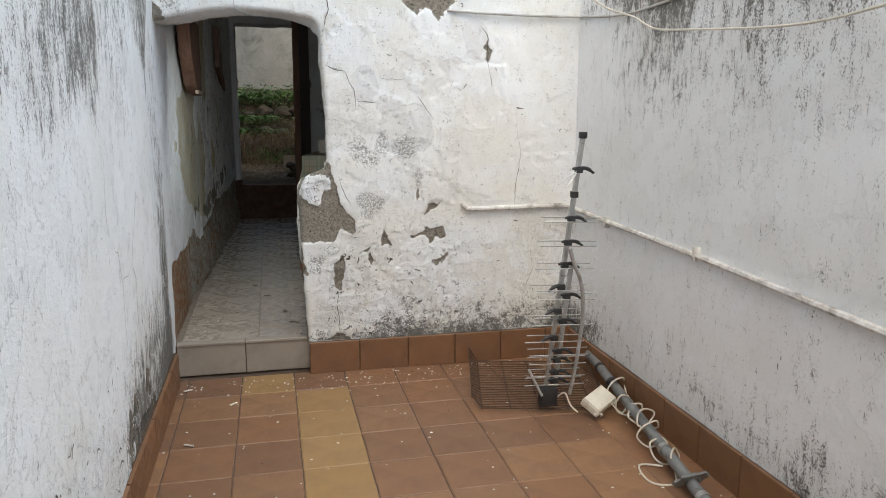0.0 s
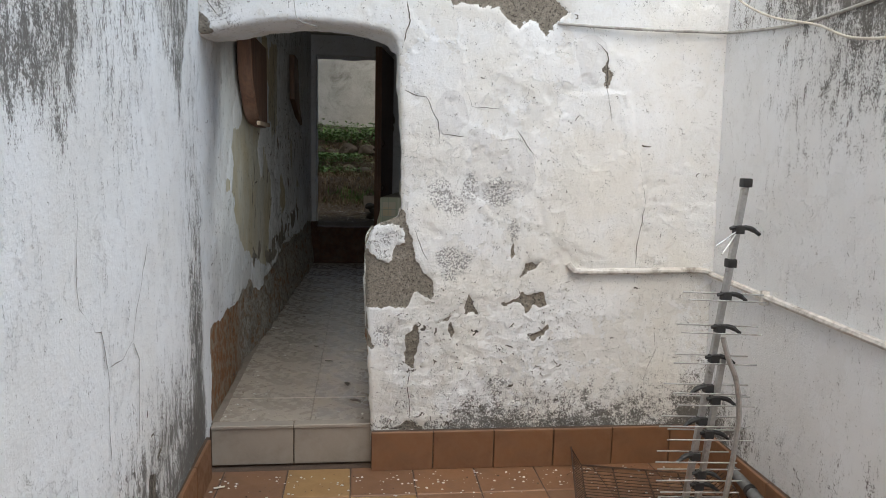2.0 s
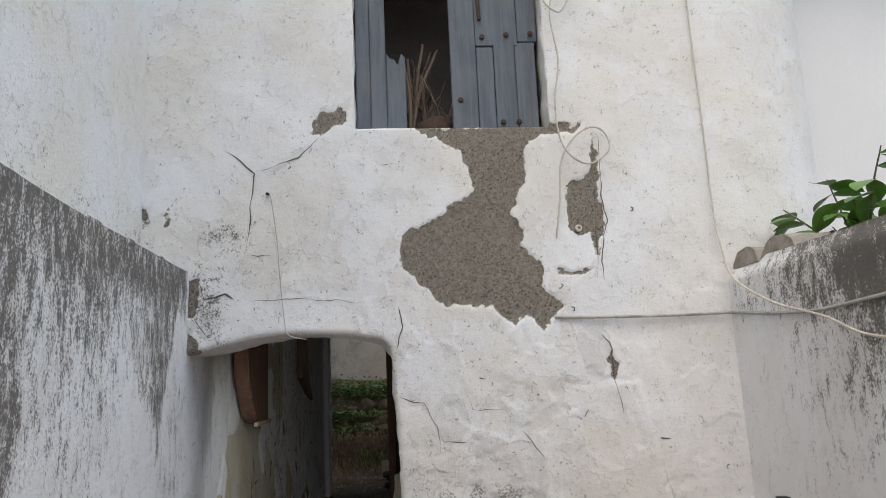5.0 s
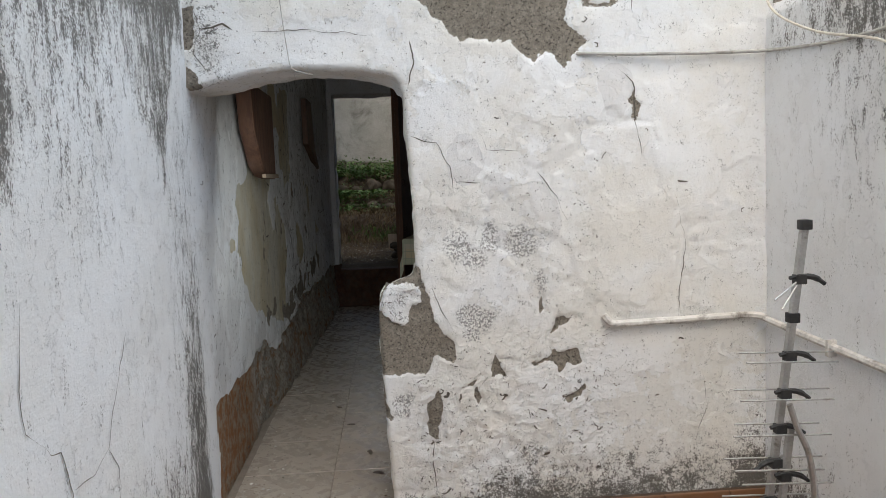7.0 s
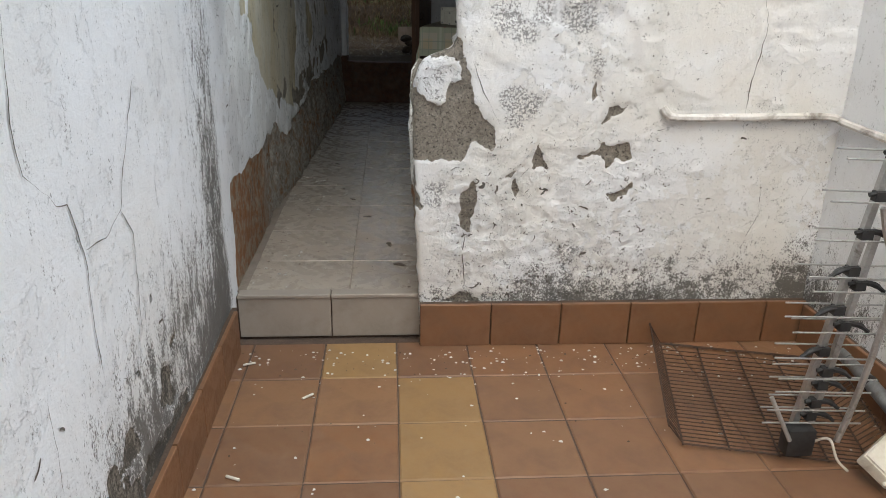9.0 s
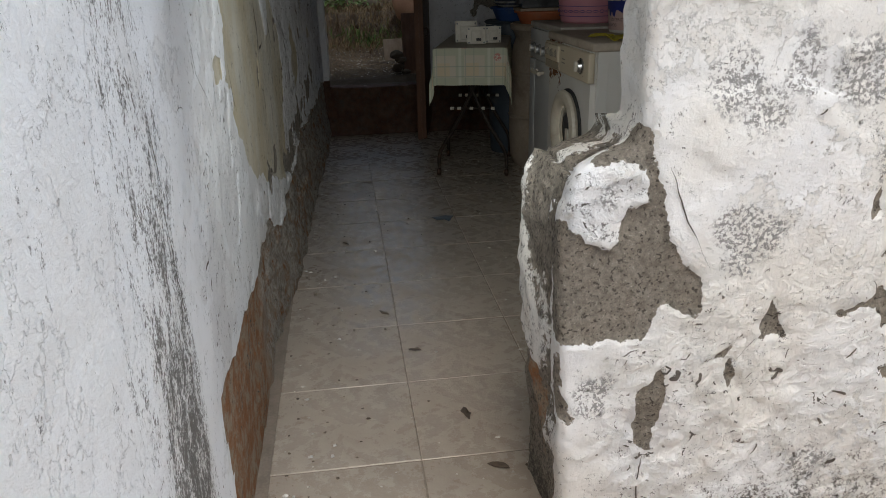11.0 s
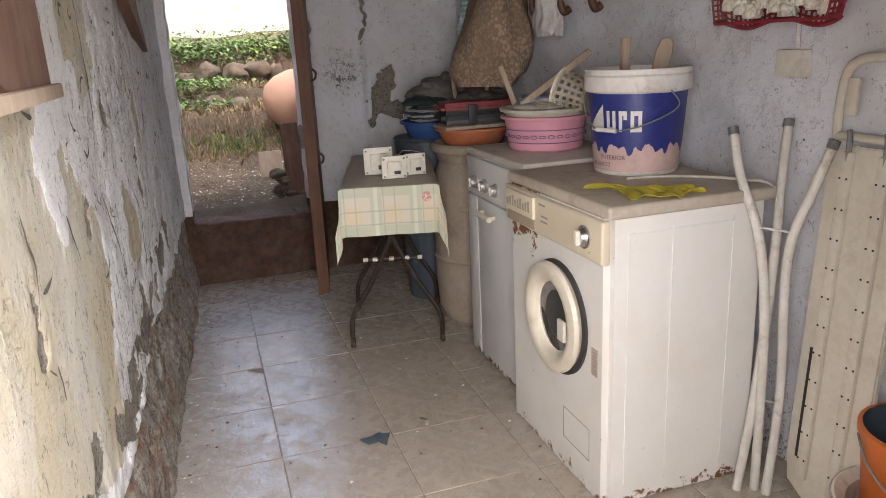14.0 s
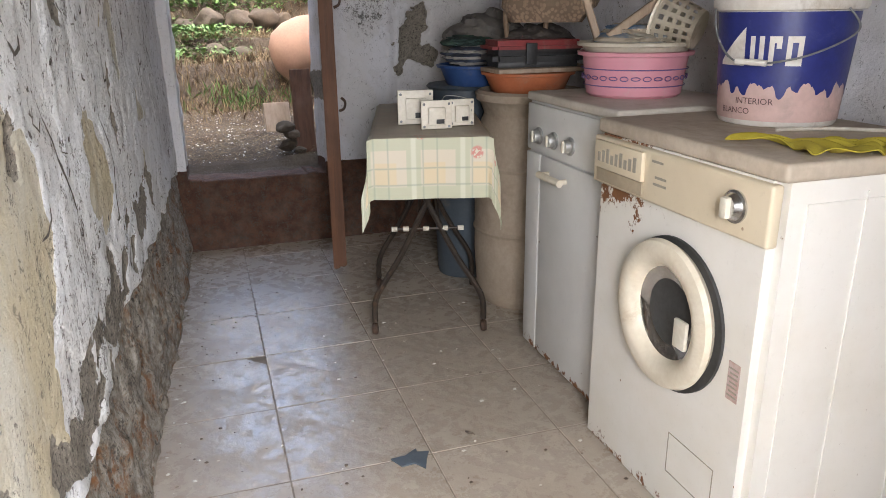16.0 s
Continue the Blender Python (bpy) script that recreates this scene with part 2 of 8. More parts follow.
GROUT = simple("dirty_grout", (0.115, 0.078, 0.055), (0.075, 0.05, 0.036), 0.9, scale=20, grain=150, relief=0.5)
ROOM_GROUT = simple("dusty_room_grout", (0.27, 0.225, 0.18), (0.19, 0.155, 0.12), 0.9, scale=20, grain=150, relief=0.3)

# ---- helpers for geometry ----
def vnoise(u, v, seed):
    iu, iv = np.floor(u).astype(np.int64), np.floor(v).astype(np.int64)
    fu, fv = u - iu, v - iv
    fu, fv = fu * fu * (3 - 2 * fu), fv * fv * (3 - 2 * fv)

    def cell(a, b):
        h = (a * 374761393 + b * 668265263 + seed * 1274126177) & 0xFFFFFFFF
        h = ((h ^ (h >> 13)) * 1103515245) & 0xFFFFFFFF
        return ((h ^ (h >> 16)) & 0xFFFF) / 65535.0

    a = cell(iu, iv) * (1 - fu) + cell(iu + 1, iv) * fu
    b = cell(iu, iv + 1) * (1 - fu) + cell(iu + 1, iv + 1) * fu
    return a * (1 - fv) + b * fv


def fbm(u, v, scale, seed=1, octaves=4):
    """Noise from -1 to 1; scale in waves per metre."""
    total, gain = np.zeros_like(u), 1.0
    for k in range(octaves):
        total += gain * (2 * vnoise(u * scale * 2**k + 37.7, v * scale * 2**k + 11.3, seed + k) - 1)
        gain *= 0.5
    return total / 1.9


def blobs(u, v, items, seed, ragged=0.35, soft=0.06):
    """Ragged ellipses (u, v, ru, rv): 1 inside, 0.5 at the edge, 0 outside."""
    best = np.full_like(u, -9.0)
    n = fbm(u, v, 13, seed, 5)
    k = 0.9 * ragged
    u, v = u + k * (0.035 * fbm(u, v, 6, seed + 50, 5) + 0.012 * fbm(u, v, 30, seed + 52, 3)), v + k * (0.045 * fbm(u, v, 6, seed + 60, 5) + 0.012 * fbm(u, v, 30, seed + 62, 3))
    for cu, cv, ru, rv in items:
        d = np.sqrt(((u - cu) / ru) ** 2 + ((v - cv) / rv) ** 2)
        best = np.maximum(best, (1 - d) * min(ru, rv) + ragged * n * min(ru, rv, 0.08))
    return np.clip(0.5 + best / soft, 0, 1)


def cracks(u, v, lines, width=0.0035, seed=5):
    """1 along broken lines, each a tuple of (u, v) points."""
    best = np.full_like(u, 9.0)
    wu, wv = u + 0.012 * fbm(u, v, 14, seed), v + 0.012 * fbm(u, v, 14, seed + 9)
    for line in lines:
        for (a, b), (c, d) in zip(line, line[1:]):
            du, dv = c - a, d - b
            k = np.clip(((wu - a) * du + (wv - b) * dv) / (du * du + dv * dv + 1e-9), 0, 1)
            best = np.minimum(best, np.hypot(wu - a - k * du, wv - b - k * dv))
    return np.clip(1.25 - 0.5 * best / width, 0, 1)


def patches(u, v, shapes, seed, ragged=1.0, soft=0.03):
    """Broken patches with the given corners: 1 inside, 0.5 at the edge, 0 outside."""
    u, v = u + ragged * (0.014 * fbm(u, v, 9, seed, 5) + 0.006 * fbm(u, v, 36, seed + 3, 3)), v + ragged * (0.014 * fbm(u, v, 9, seed + 7, 5) + 0.006 * fbm(u, v, 36, seed + 9, 3))
    best = np.full_like(u, -9.0)
    for shape in shapes:
        near, inside = np.full_like(u, 9.0), np.zeros(u.shape, dtype=bool)
        for (a, b), (c, d) in zip(shape, shape[1:] + shape[:1]):
            du, dv = c - a, d - b
            k = np.clip(((u - a) * du + (v - b) * dv) / (du * du + dv * dv + 1e-9), 0, 1)
            near = np.minimum(near, np.hypot(u - a - k * du, v - b - k * dv))
            cross = (b > v) != (d > v)
            inside ^= cross & (u < a + (v - b) * du / (dv if abs(dv) > 1e-9 else 1e-9))
        best = np.maximum(best, np.where(inside, near, -near))
    return np.clip(0.5 + best / soft, 0, 1)


def ramp(x, lo, hi):
    k = np.clip((x - lo) / (hi - lo), 0, 1)
    return k * k * (3 - 2 * k)


def mesh_object(name, verts, faces, material, fields=None, smooth=True, parent=None, label=""):
    me = bpy.data.meshes.new(name)
    me.from_pydata([tuple(p) for p in verts], [], [tuple(int(i) for i in f) for f in faces])
    for key, values in (fields or {}).items():
        me.attributes.new(key, "FLOAT", "POINT").data.foreach_set("value", np.asarray(values, dtype=np.float32))
    me.materials.append(material)
    if smooth:
        me.polygons.foreach_set("use_smooth", np.ones(len(me.polygons), dtype=bool))
    me.update()
    ob = new(name, me)
    if parent:
        ob.parent = parent
    if label:
        ob["label"] = label
    return ob


FIELDS = ("peel", "thin", "ochre", "dado", "worn", "pit", "grime", "crack", "flake", "clean")


def sheet(name, u0, u1, v0, v1, step, place, fields, material, keep=None, snap=None, depth=0.0, boxes=(), label=""):
    """A wall's face as a fine grid. place(u, v, f) gives the points and the inward normal's axis and sign; keep(u, v) is
    False in openings, snap(u, v) moves points inside an opening onto its edge; depth is the reveal behind the openings."""
    us, vs = np.arange(u0, u1 + step, step), np.arange(v0, v1 + step, step)
    u, v = (a.ravel() for a in np.meshgrid(us, vs))
    nu, nv = len(us), len(vs)
    j, i = np.meshgrid(np.arange(nv - 1), np.arange(nu - 1), indexing="ij")
    a = (j * nu + i).ravel()
    quads = np.stack([a, a + 1, a + nu + 1, a + nu], 1)
    if keep is not None:
        ok = keep(u[quads].mean(1), v[quads].mean(1))
        quads = quads[ok]
        used = np.unique(quads)
        inside = ~keep(u, v)
        move = used[inside[used]]
        u[move], v[move] = snap(u[move], v[move])
    f = {k: np.zeros_like(u) for k in FIELDS}
    f.update(fields(u, v))
    pts, axis, sign = place(u, v, f)
    faces = [tuple(q) for q in quads]
    pts = list(map(tuple, pts))
    extra = []
    if depth:
        edges = {}
        for q in faces:
            for p, r in zip(q, q[1:] + q[:1]):
                edges[(min(p, r), max(p, r))] = edges.get((min(p, r), max(p, r)), 0) + 1 if (min(p, r), max(p, r)) in edges else 1
        rim = [e for e, n in edges.items() if n == 1]
        back = {}
        for p, r in rim:
            if any(abs(u[k] - e) < step * 1.5 for k in (p, r) for e in (us[0], us[-1])) or any(abs(v[k] - e) < step * 1.5 for k in (p, r) for e in (vs[0], vs[-1])):
                continue
            for k in (p, r):
                if k not in back:
                    ring = []
                    for d in (0.1, 0.22, 0.36, 0.52, 0.68, 0.84, 1.0):
                        q = list(pts[k])
                        q[axis] += sign * depth * d
                        lump = noise.noise_vector(Vector(q) * 9)
                        q[0] += 0.014 * lump.x
                        q[2] += 0.012 * lump.z - (0.03 * d * d if pts[k][2] < 0.9 else 0)
                        ring.append(len(pts) + len(extra))
                        extra.append((tuple(q), k))
                    back[k] = [k] + ring
            for lo, hi in zip(range(7), range(1, 8)):
                faces.append((back[p][lo], back[r][lo], back[r][hi], back[p][hi]))
    vals = {k: np.concatenate([np.broadcast_to(x, u.shape), np.broadcast_to(x, u.shape)[[k2 for _, k2 in extra]]]) if extra else np.broadcast_to(x, u.shape) for k, x in f.items()}
    pts += [p for p, _ in extra]
    for lo, hi in boxes:
        b = len(pts)
        pts += [(x, y, z) for x in (lo[0], hi[0]) for y in (lo[1], hi[1]) for z in (lo[2], hi[2])]
        faces += [(b, b + 1, b + 3, b + 2), (b + 4, b + 6, b + 7, b + 5), (b, b + 4, b + 5, b + 1), (b + 2, b + 3, b + 7, b + 6), (b, b + 2, b + 6, b + 4), (b + 1, b + 5, b + 7, b + 3)]
        vals = {k: np.concatenate([x, np.zeros(8)]) for k, x in vals.items()}
    ob = mesh_object(name, pts, faces, material, vals)
    return tagged(ob, label, kind="structure")


def bm_box(bm, lo, hi, m=None):
    """A box added to a bmesh."""
    vs = [bm.verts.new((x, y, z)) for x in (lo[0], hi[0]) for y in (lo[1], hi[1]) for z in (lo[2], hi[2])]
    for q in ((0, 1, 3, 2), (4, 6, 7, 5), (0, 4, 5, 1), (2, 3, 7, 6), (0, 2, 6, 4), (1, 5, 7, 3)):
        bm.faces.new([vs[k] for k in q])
    if m is not None:
        bmesh.ops.transform(bm, matrix=m, verts=vs)
    return vs


def part(name, bm, material, parent=None, label="", smooth=False):
    """Links a bmesh as one mesh object, under a thing or a part if one is given."""
    me = bpy.data.meshes.new(name)
    bmesh.ops.recalc_face_normals(bm, faces=bm.faces)
    if smooth:
        for f in bm.faces:
            f.smooth = True
    bm.to_mesh(me)
    bm.free()
    for mt in material if isinstance(material, (list, tuple)) else (material,):
        me.materials.append(mt)
    if smooth:
        me.set_sharp_from_angle(angle=radians(38))
    ob = new(name, me)
    if parent:
        ob.parent = parent
    if label:
        ob["label"] = label
    return ob


def box_part(name, lo, hi, material, parent=None, bevel=0.004, label="", segments=2, m=None):
    bm = bmesh.new()
    bm_box(bm, lo, hi)
    if bevel:
        bmesh.ops.bevel(bm, geom=bm.edges[:], offset=bevel, segments=segments, affect="EDGES", profile=0.6)
    if m is not None:
        bmesh.ops.transform(bm, matrix=m, verts=bm.verts)
    return part(name, bm, material, parent, label, smooth=bevel > 0)


# ---- the courtyard and the wash room: plan in metres, z = 0 on the room's floor ----
YARD = -0.17          # courtyard floor
FACADE_Y = 3.72       # outer face of the facade
LEFT_X, RIGHT_X = -0.33, 1.69
ROOM_X, BACK_Y = 1.49, 7.9
WALL = 0.27


# the outline of the opening: up the broken stub, the jamb, and over the arch
STUB_LINE = ((0.312, -0.21), (0.300, 0.05), (0.288, 0.30), (0.280, 0.50), (0.278, 0.68), (0.287, 0.76), (0.310, 0.805), (0.350, 0.828), (0.392, 0.838), (0.411, 0.865), (0.412, 0.95), (0.408, 1.15), (0.398, 1.35), (0.394, 1.46), (0.378, 1.512))
ARCH_LINE = ((0.340, 1.535), (0.25, 1.553), (0.13, 1.565), (0.0, 1.563), (-0.12, 1.549), (-0.23, 1.527), (-0.32, 1.503), (-0.42, 1.48))


def outline(step=0.008):
    p = [Vector((x, z)) for x, z in STUB_LINE + ARCH_LINE]
    out = []
    for k in range(len(p) - 1):
        a, b, c, d = (p[min(max(k + j, 0), len(p) - 1)] for j in (-1, 0, 1, 2))
        n = max(2, int((c - b).length / step))
        for s in range(n):
            t = s / n
            out.append(0.5 * (2 * b + (c - a) * t + (2 * a - 5 * b + 4 * c - d) * t * t + (3 * b - a - 3 * c + d) * t**3))
    return np.array(out + [p[-1]])


LINE = outline()
_top = len(LINE) - int(np.argmax(LINE[::-1, 0] > 0.37)) - 1


def jamb(z):
    return np.interp(z, np.maximum.accumulate(LINE[: _top + 1, 1]), LINE[: _top + 1, 0])


def arch(x):
    return np.interp(x, LINE[_top:, 0][::-1], LINE[_top:, 1][::-1])


def facade_keep(x, z):
    door = (x < jamb(z) + 0.018) & (z < arch(x) + 0.018)
    window = (x > 0.28) & (x < 1.035) & (z > 2.335) & (z < 3.3)
    return ~(door | window)


def facade_snap(x, z):
    d = np.stack([np.abs(x - 0.28), np.abs(x - 1.035), np.abs(z - 2.335), np.abs(z - 3.3)])
    k = d.argmin(0)
    win = z > 2.2
    nx = np.where(win & (k == 0), 0.28, np.where(win & (k == 1), 1.035, x))
    nz = np.where(win & (k == 2), 2.335, np.where(win & (k == 3), 3.3, z))
    return nx, nz


# scars of the facade: under the window, round the arch, on the broken stub, low down
SCARS_HIGH = (
    ((0.475, 2.34), (0.957, 2.355), (1.169, 2.35), (1.10, 2.315), (0.944, 2.274), (0.924, 2.206), (0.939, 2.12), (0.866, 2.01), (0.933, 1.934), (0.888, 1.858), (0.967, 1.793), (0.964, 1.70), (1.026, 1.644), (0.952, 1.536),
     (0.90, 1.592), (0.848, 1.572), (0.776, 1.662), (0.608, 1.645), (0.545, 1.687), (0.452, 1.761), (0.431, 1.856), (0.452, 1.92), (0.527, 1.975), (0.633, 2.008), (0.731, 2.079), (0.70, 2.174), (0.669, 2.252), (0.572, 2.295)),
    ((1.195, 2.317), (1.205, 2.237), (1.214, 2.10), (1.222, 1.903), (1.189, 1.815), (1.171, 1.902), (1.084, 1.902), (1.066, 1.99), (1.103, 2.10), (1.171, 2.146), (1.187, 2.237)),
    ((1.036, 1.778), (1.183, 1.778), (1.121, 1.752), (1.046, 1.752)), ((0.154, 2.40), (0.249, 2.402), (0.265, 2.353), (0.112, 2.337)), ((1.199, 1.43), (1.231, 1.392), (1.22, 1.343), (1.189, 1.362)),
    ((-0.50, 2.05), (-0.475, 2.04), (-0.478, 1.95), (-0.495, 1.96)), ((-0.42, 2.01), (-0.40, 2.01), (-0.402, 1.955), (-0.415, 1.95)),
)
SCARS_LOW = (
    ((0.26, 0.87), (0.43, 0.87), (0.448, 0.803), (0.461, 0.715), (0.486, 0.656), (0.548, 0.596), (0.54, 0.511), (0.468, 0.545), (0.429, 0.484), (0.369, 0.494), (0.24, 0.483), (0.24, 0.675)),
    ((0.481, 0.432), (0.493, 0.348), (0.464, 0.236), (0.436, 0.262), (0.427, 0.369)), ((0.686, 0.55), (0.703, 0.484), (0.729, 0.459), (0.659, 0.459), (0.676, 0.505)),
    ((0.90, 0.567), (0.915, 0.547), (0.994, 0.541), (1.016, 0.495), (0.96, 0.499), (0.921, 0.466), (0.897, 0.516), (0.826, 0.501), (0.815, 0.511), (0.895, 0.536)),
    ((0.618, 0.43), (0.635, 0.39), (0.619, 0.365), (0.604, 0.40)), ((1.013, 0.43), (1.01, 0.375), (0.97, 0.352), (0.933, 0.366), (0.995, 0.392)), ((0.848, 0.775), (0.869, 0.70), (0.848, 0.684)), ((0.884, 0.612), (0.91, 0.661), (0.986, 0.677), (0.929, 0.641)),
    ((0.56, 0.42), (0.60, 0.45), (0.655, 0.475), (0.61, 0.44)), ((1.13, 0.405), (1.15, 0.41), (1.145, 0.395)),
)
WHITE_LUMPS = (((0.20, 0.81), (0.302, 0.81), (0.366, 0.833), (0.427, 0.803), (0.427, 0.754), (0.396, 0.725), (0.383, 0.665), (0.338, 0.675), (0.312, 0.724), (0.28, 0.74)),)
SCARS_ARCH = ((-0.31, 1.72, 0.02, 0.05), (-0.32, 1.56, 0.02, 0.05), (0.285, 0.40, 0.012, 0.08), (0.36, -0.02, 0.10, 0.02))
FACADE_CRACKS = (
    ((-0.20, 2.25), (-0.10, 2.17), (-0.11, 2.00), (-0.13, 1.86), (-0.02, 1.85)), ((-0.10, 2.17), (0.06, 2.22), (0.16, 2.32), (0.20, 2.37)),
    ((-0.12, 1.69), (0.06, 1.695), (0.30, 1.675)), ((0.66, 1.33), (0.68, 1.275), (0.79, 1.262)), ((0.41, 1.325), (0.50, 1.30), (0.55, 1.22), (0.56, 1.12)),
    ((1.15, 1.54), (1.20, 1.49), (1.215, 1.30), (1.23, 1.22)), ((1.348, 1.108), (1.387, 0.92), (1.369, 0.762), (1.361, 0.58)), ((1.45, 0.432), (1.477, 0.302), (1.433, 0.213)), ((0.46, 0.80), (0.50, 0.70), (0.56, 0.60)), ((0.455, 0.23), (0.45, 0.12), (0.46, 0.02)), 
    ((0.60, 0.40), (0.67, 0.47)), ((1.18, 1.78), (1.19, 2.10), (1.20, 2.28)), ((0.56, 1.18), (0.57, 1.16), (0.66, 1.16)),
    ((0.85, 1.19), (0.92, 1.10), (0.955, 1.00)),
)


def facade_fields(x, z):
    low = ramp(z, 0.75, 0.25)
    f = {
        "peel": np.maximum(np.maximum(patches(x, z, SCARS_HIGH, 3, 2.4, 0.085), patches(x, z, SCARS_LOW, 13, 1.5, 0.036) * (1 - patches(x, z, WHITE_LUMPS, 17, 2.6, 0.05))), blobs(x, z, SCARS_ARCH, 23, 1.5, 0.04)),
        "thin": blobs(x, z, ((0.60, 1.24, 0.07, 0.10), (0.80, 1.03, 0.13, 0.13), (1.14, 1.46, 0.06, 0.10), (0.72, 1.14, 0.06, 0.05), (0.46, 0.30, 0.05, 0.07)), 31, 0.4, 0.06),
        "pit": blobs(x, z, ((0.558, 0.955, 0.045, 0.06), (0.625, 0.90, 0.04, 0.05), (0.683, 0.965, 0.03, 0.06), (0.785, 0.965, 0.055, 0.06), (0.62, 0.68, 0.06, 0.06), (0.60, 0.61, 0.03, 0.03), (0.855, 0.79, 0.02, 0.04), (0.812, 0.172, 0.055, 0.03), (0.36, 0.76, 0.02, 0.03), (0.34, 0.36, 0.04, 0.05)), 41, 0.6, 0.08),
        "grime": np.clip(ramp(z, 0.26, -0.02) * (0.16 + 0.36 * ramp(x, 0.45, 0.8)) * np.clip(0.8 + 0.7 * fbm(x, z, 5, 53), 0.2, 1.3) + 0.15 * ramp(z, 0.08, -0.02), 0, 0.62) + 0.45 * blobs(x, z, ((-0.20, 1.93, 0.06, 0.05), (-0.25, 1.66, 0.05, 0.12)), 51, 0.4, 0.1)
        + 0.16 * patches(x, z, WHITE_LUMPS, 17, 2.6, 0.05) + 0.35 * ramp(x, 1.5, 1.69) * ramp(z, 0.5, 0.0),
        "crack": 0 * x,
        "clean": np.clip(0.8 * ramp(z, 1.75, 2.3) + ramp(x, 1.02, 1.12) * ramp(z, 0.6, 0.75), 0, 1),
        "flake": np.clip(low * ramp(x, 0.32, 0.5) * (0.12 + 0.95 * ramp(x, 1.20, 0.90)) + 0.18 * ramp(z, 1.4, 1.0) + 0.9 * patches(x, z, WHITE_LUMPS, 17, 2.6, 0.03), 0, 1),
    }
    return f


REPAIR = (((0.97, 1.16), (0.965, 0.92), (1.00, 0.78), (1.14, 0.665), (1.36, 0.67), (1.375, 0.92), (1.35, 1.10), (1.30, 1.35), (1.05, 1.33)),)


def facade_relief(x, z, f):
    bend = np.where(x > 1.80, 0.55 - np.sqrt(np.maximum(0.55**2 - np.minimum(x - 1.80, 0.55) ** 2, 0)), 0)
    y = FACADE_Y + 0.010 * fbm(x, z, 1.6, 61) + 0.005 * fbm(x, z, 9, 62) + 0.0055 * ramp(f["peel"], 0.42, 0.58) + bend - 0.0025 * patches(x, z, WHITE_LUMPS, 17, 2.6, 0.02)
    y = y - 0.005 * patches(x, z, REPAIR, 64, 0.5, 0.02) - 0.004 * ramp(x, 1.36, 1.40) * ramp(z, 1.15, 1.0) * ramp(z, 0.60, 0.70) * (0.6 + np.abs(fbm(x * 0.6, z * 1.6, 11, 65, 3)))
    return y - 0.009 * f["flake"] * np.abs(fbm(x, z, 22, 63, 3)) - 0.0035 * ramp(z, 1.9, 1.6) * ramp(fbm(x, z, 6, 66, 5), 0.02, 0.09)


def facade_place(x, z, f):
    return np.stack([x, facade_relief(x, z, f), z], 1), 1, 1


wall_facade = sheet("wall_facade", -0.55, 2.345, -0.20, 3.60, 0.0075, facade_place, facade_fields, PLASTER, facade_keep, facade_snap, 0.12,
                    boxes=(((0.64, 3.80, -0.25), (1.98, 3.99, 2.33)), ((0.445, 3.79, -0.25), (0.65, 3.862, 2.33)), ((-0.55, 3.80, 1.64), (0.44, 3.99, 2.325)), ((-0.55, 3.80, 2.325), (0.274, 3.99, 3.6)), ((0.33, 3.80, -0.25), (0.645, 3.93, 0.70)), ((1.04, 3.80, 2.33), (1.98, 3.99, 3.6)), ((0.274, 3.80, 3.31), (1.04, 3.99, 3.6))),
                    label="peeling whitewashed house wall with cement scars and low arched opening")


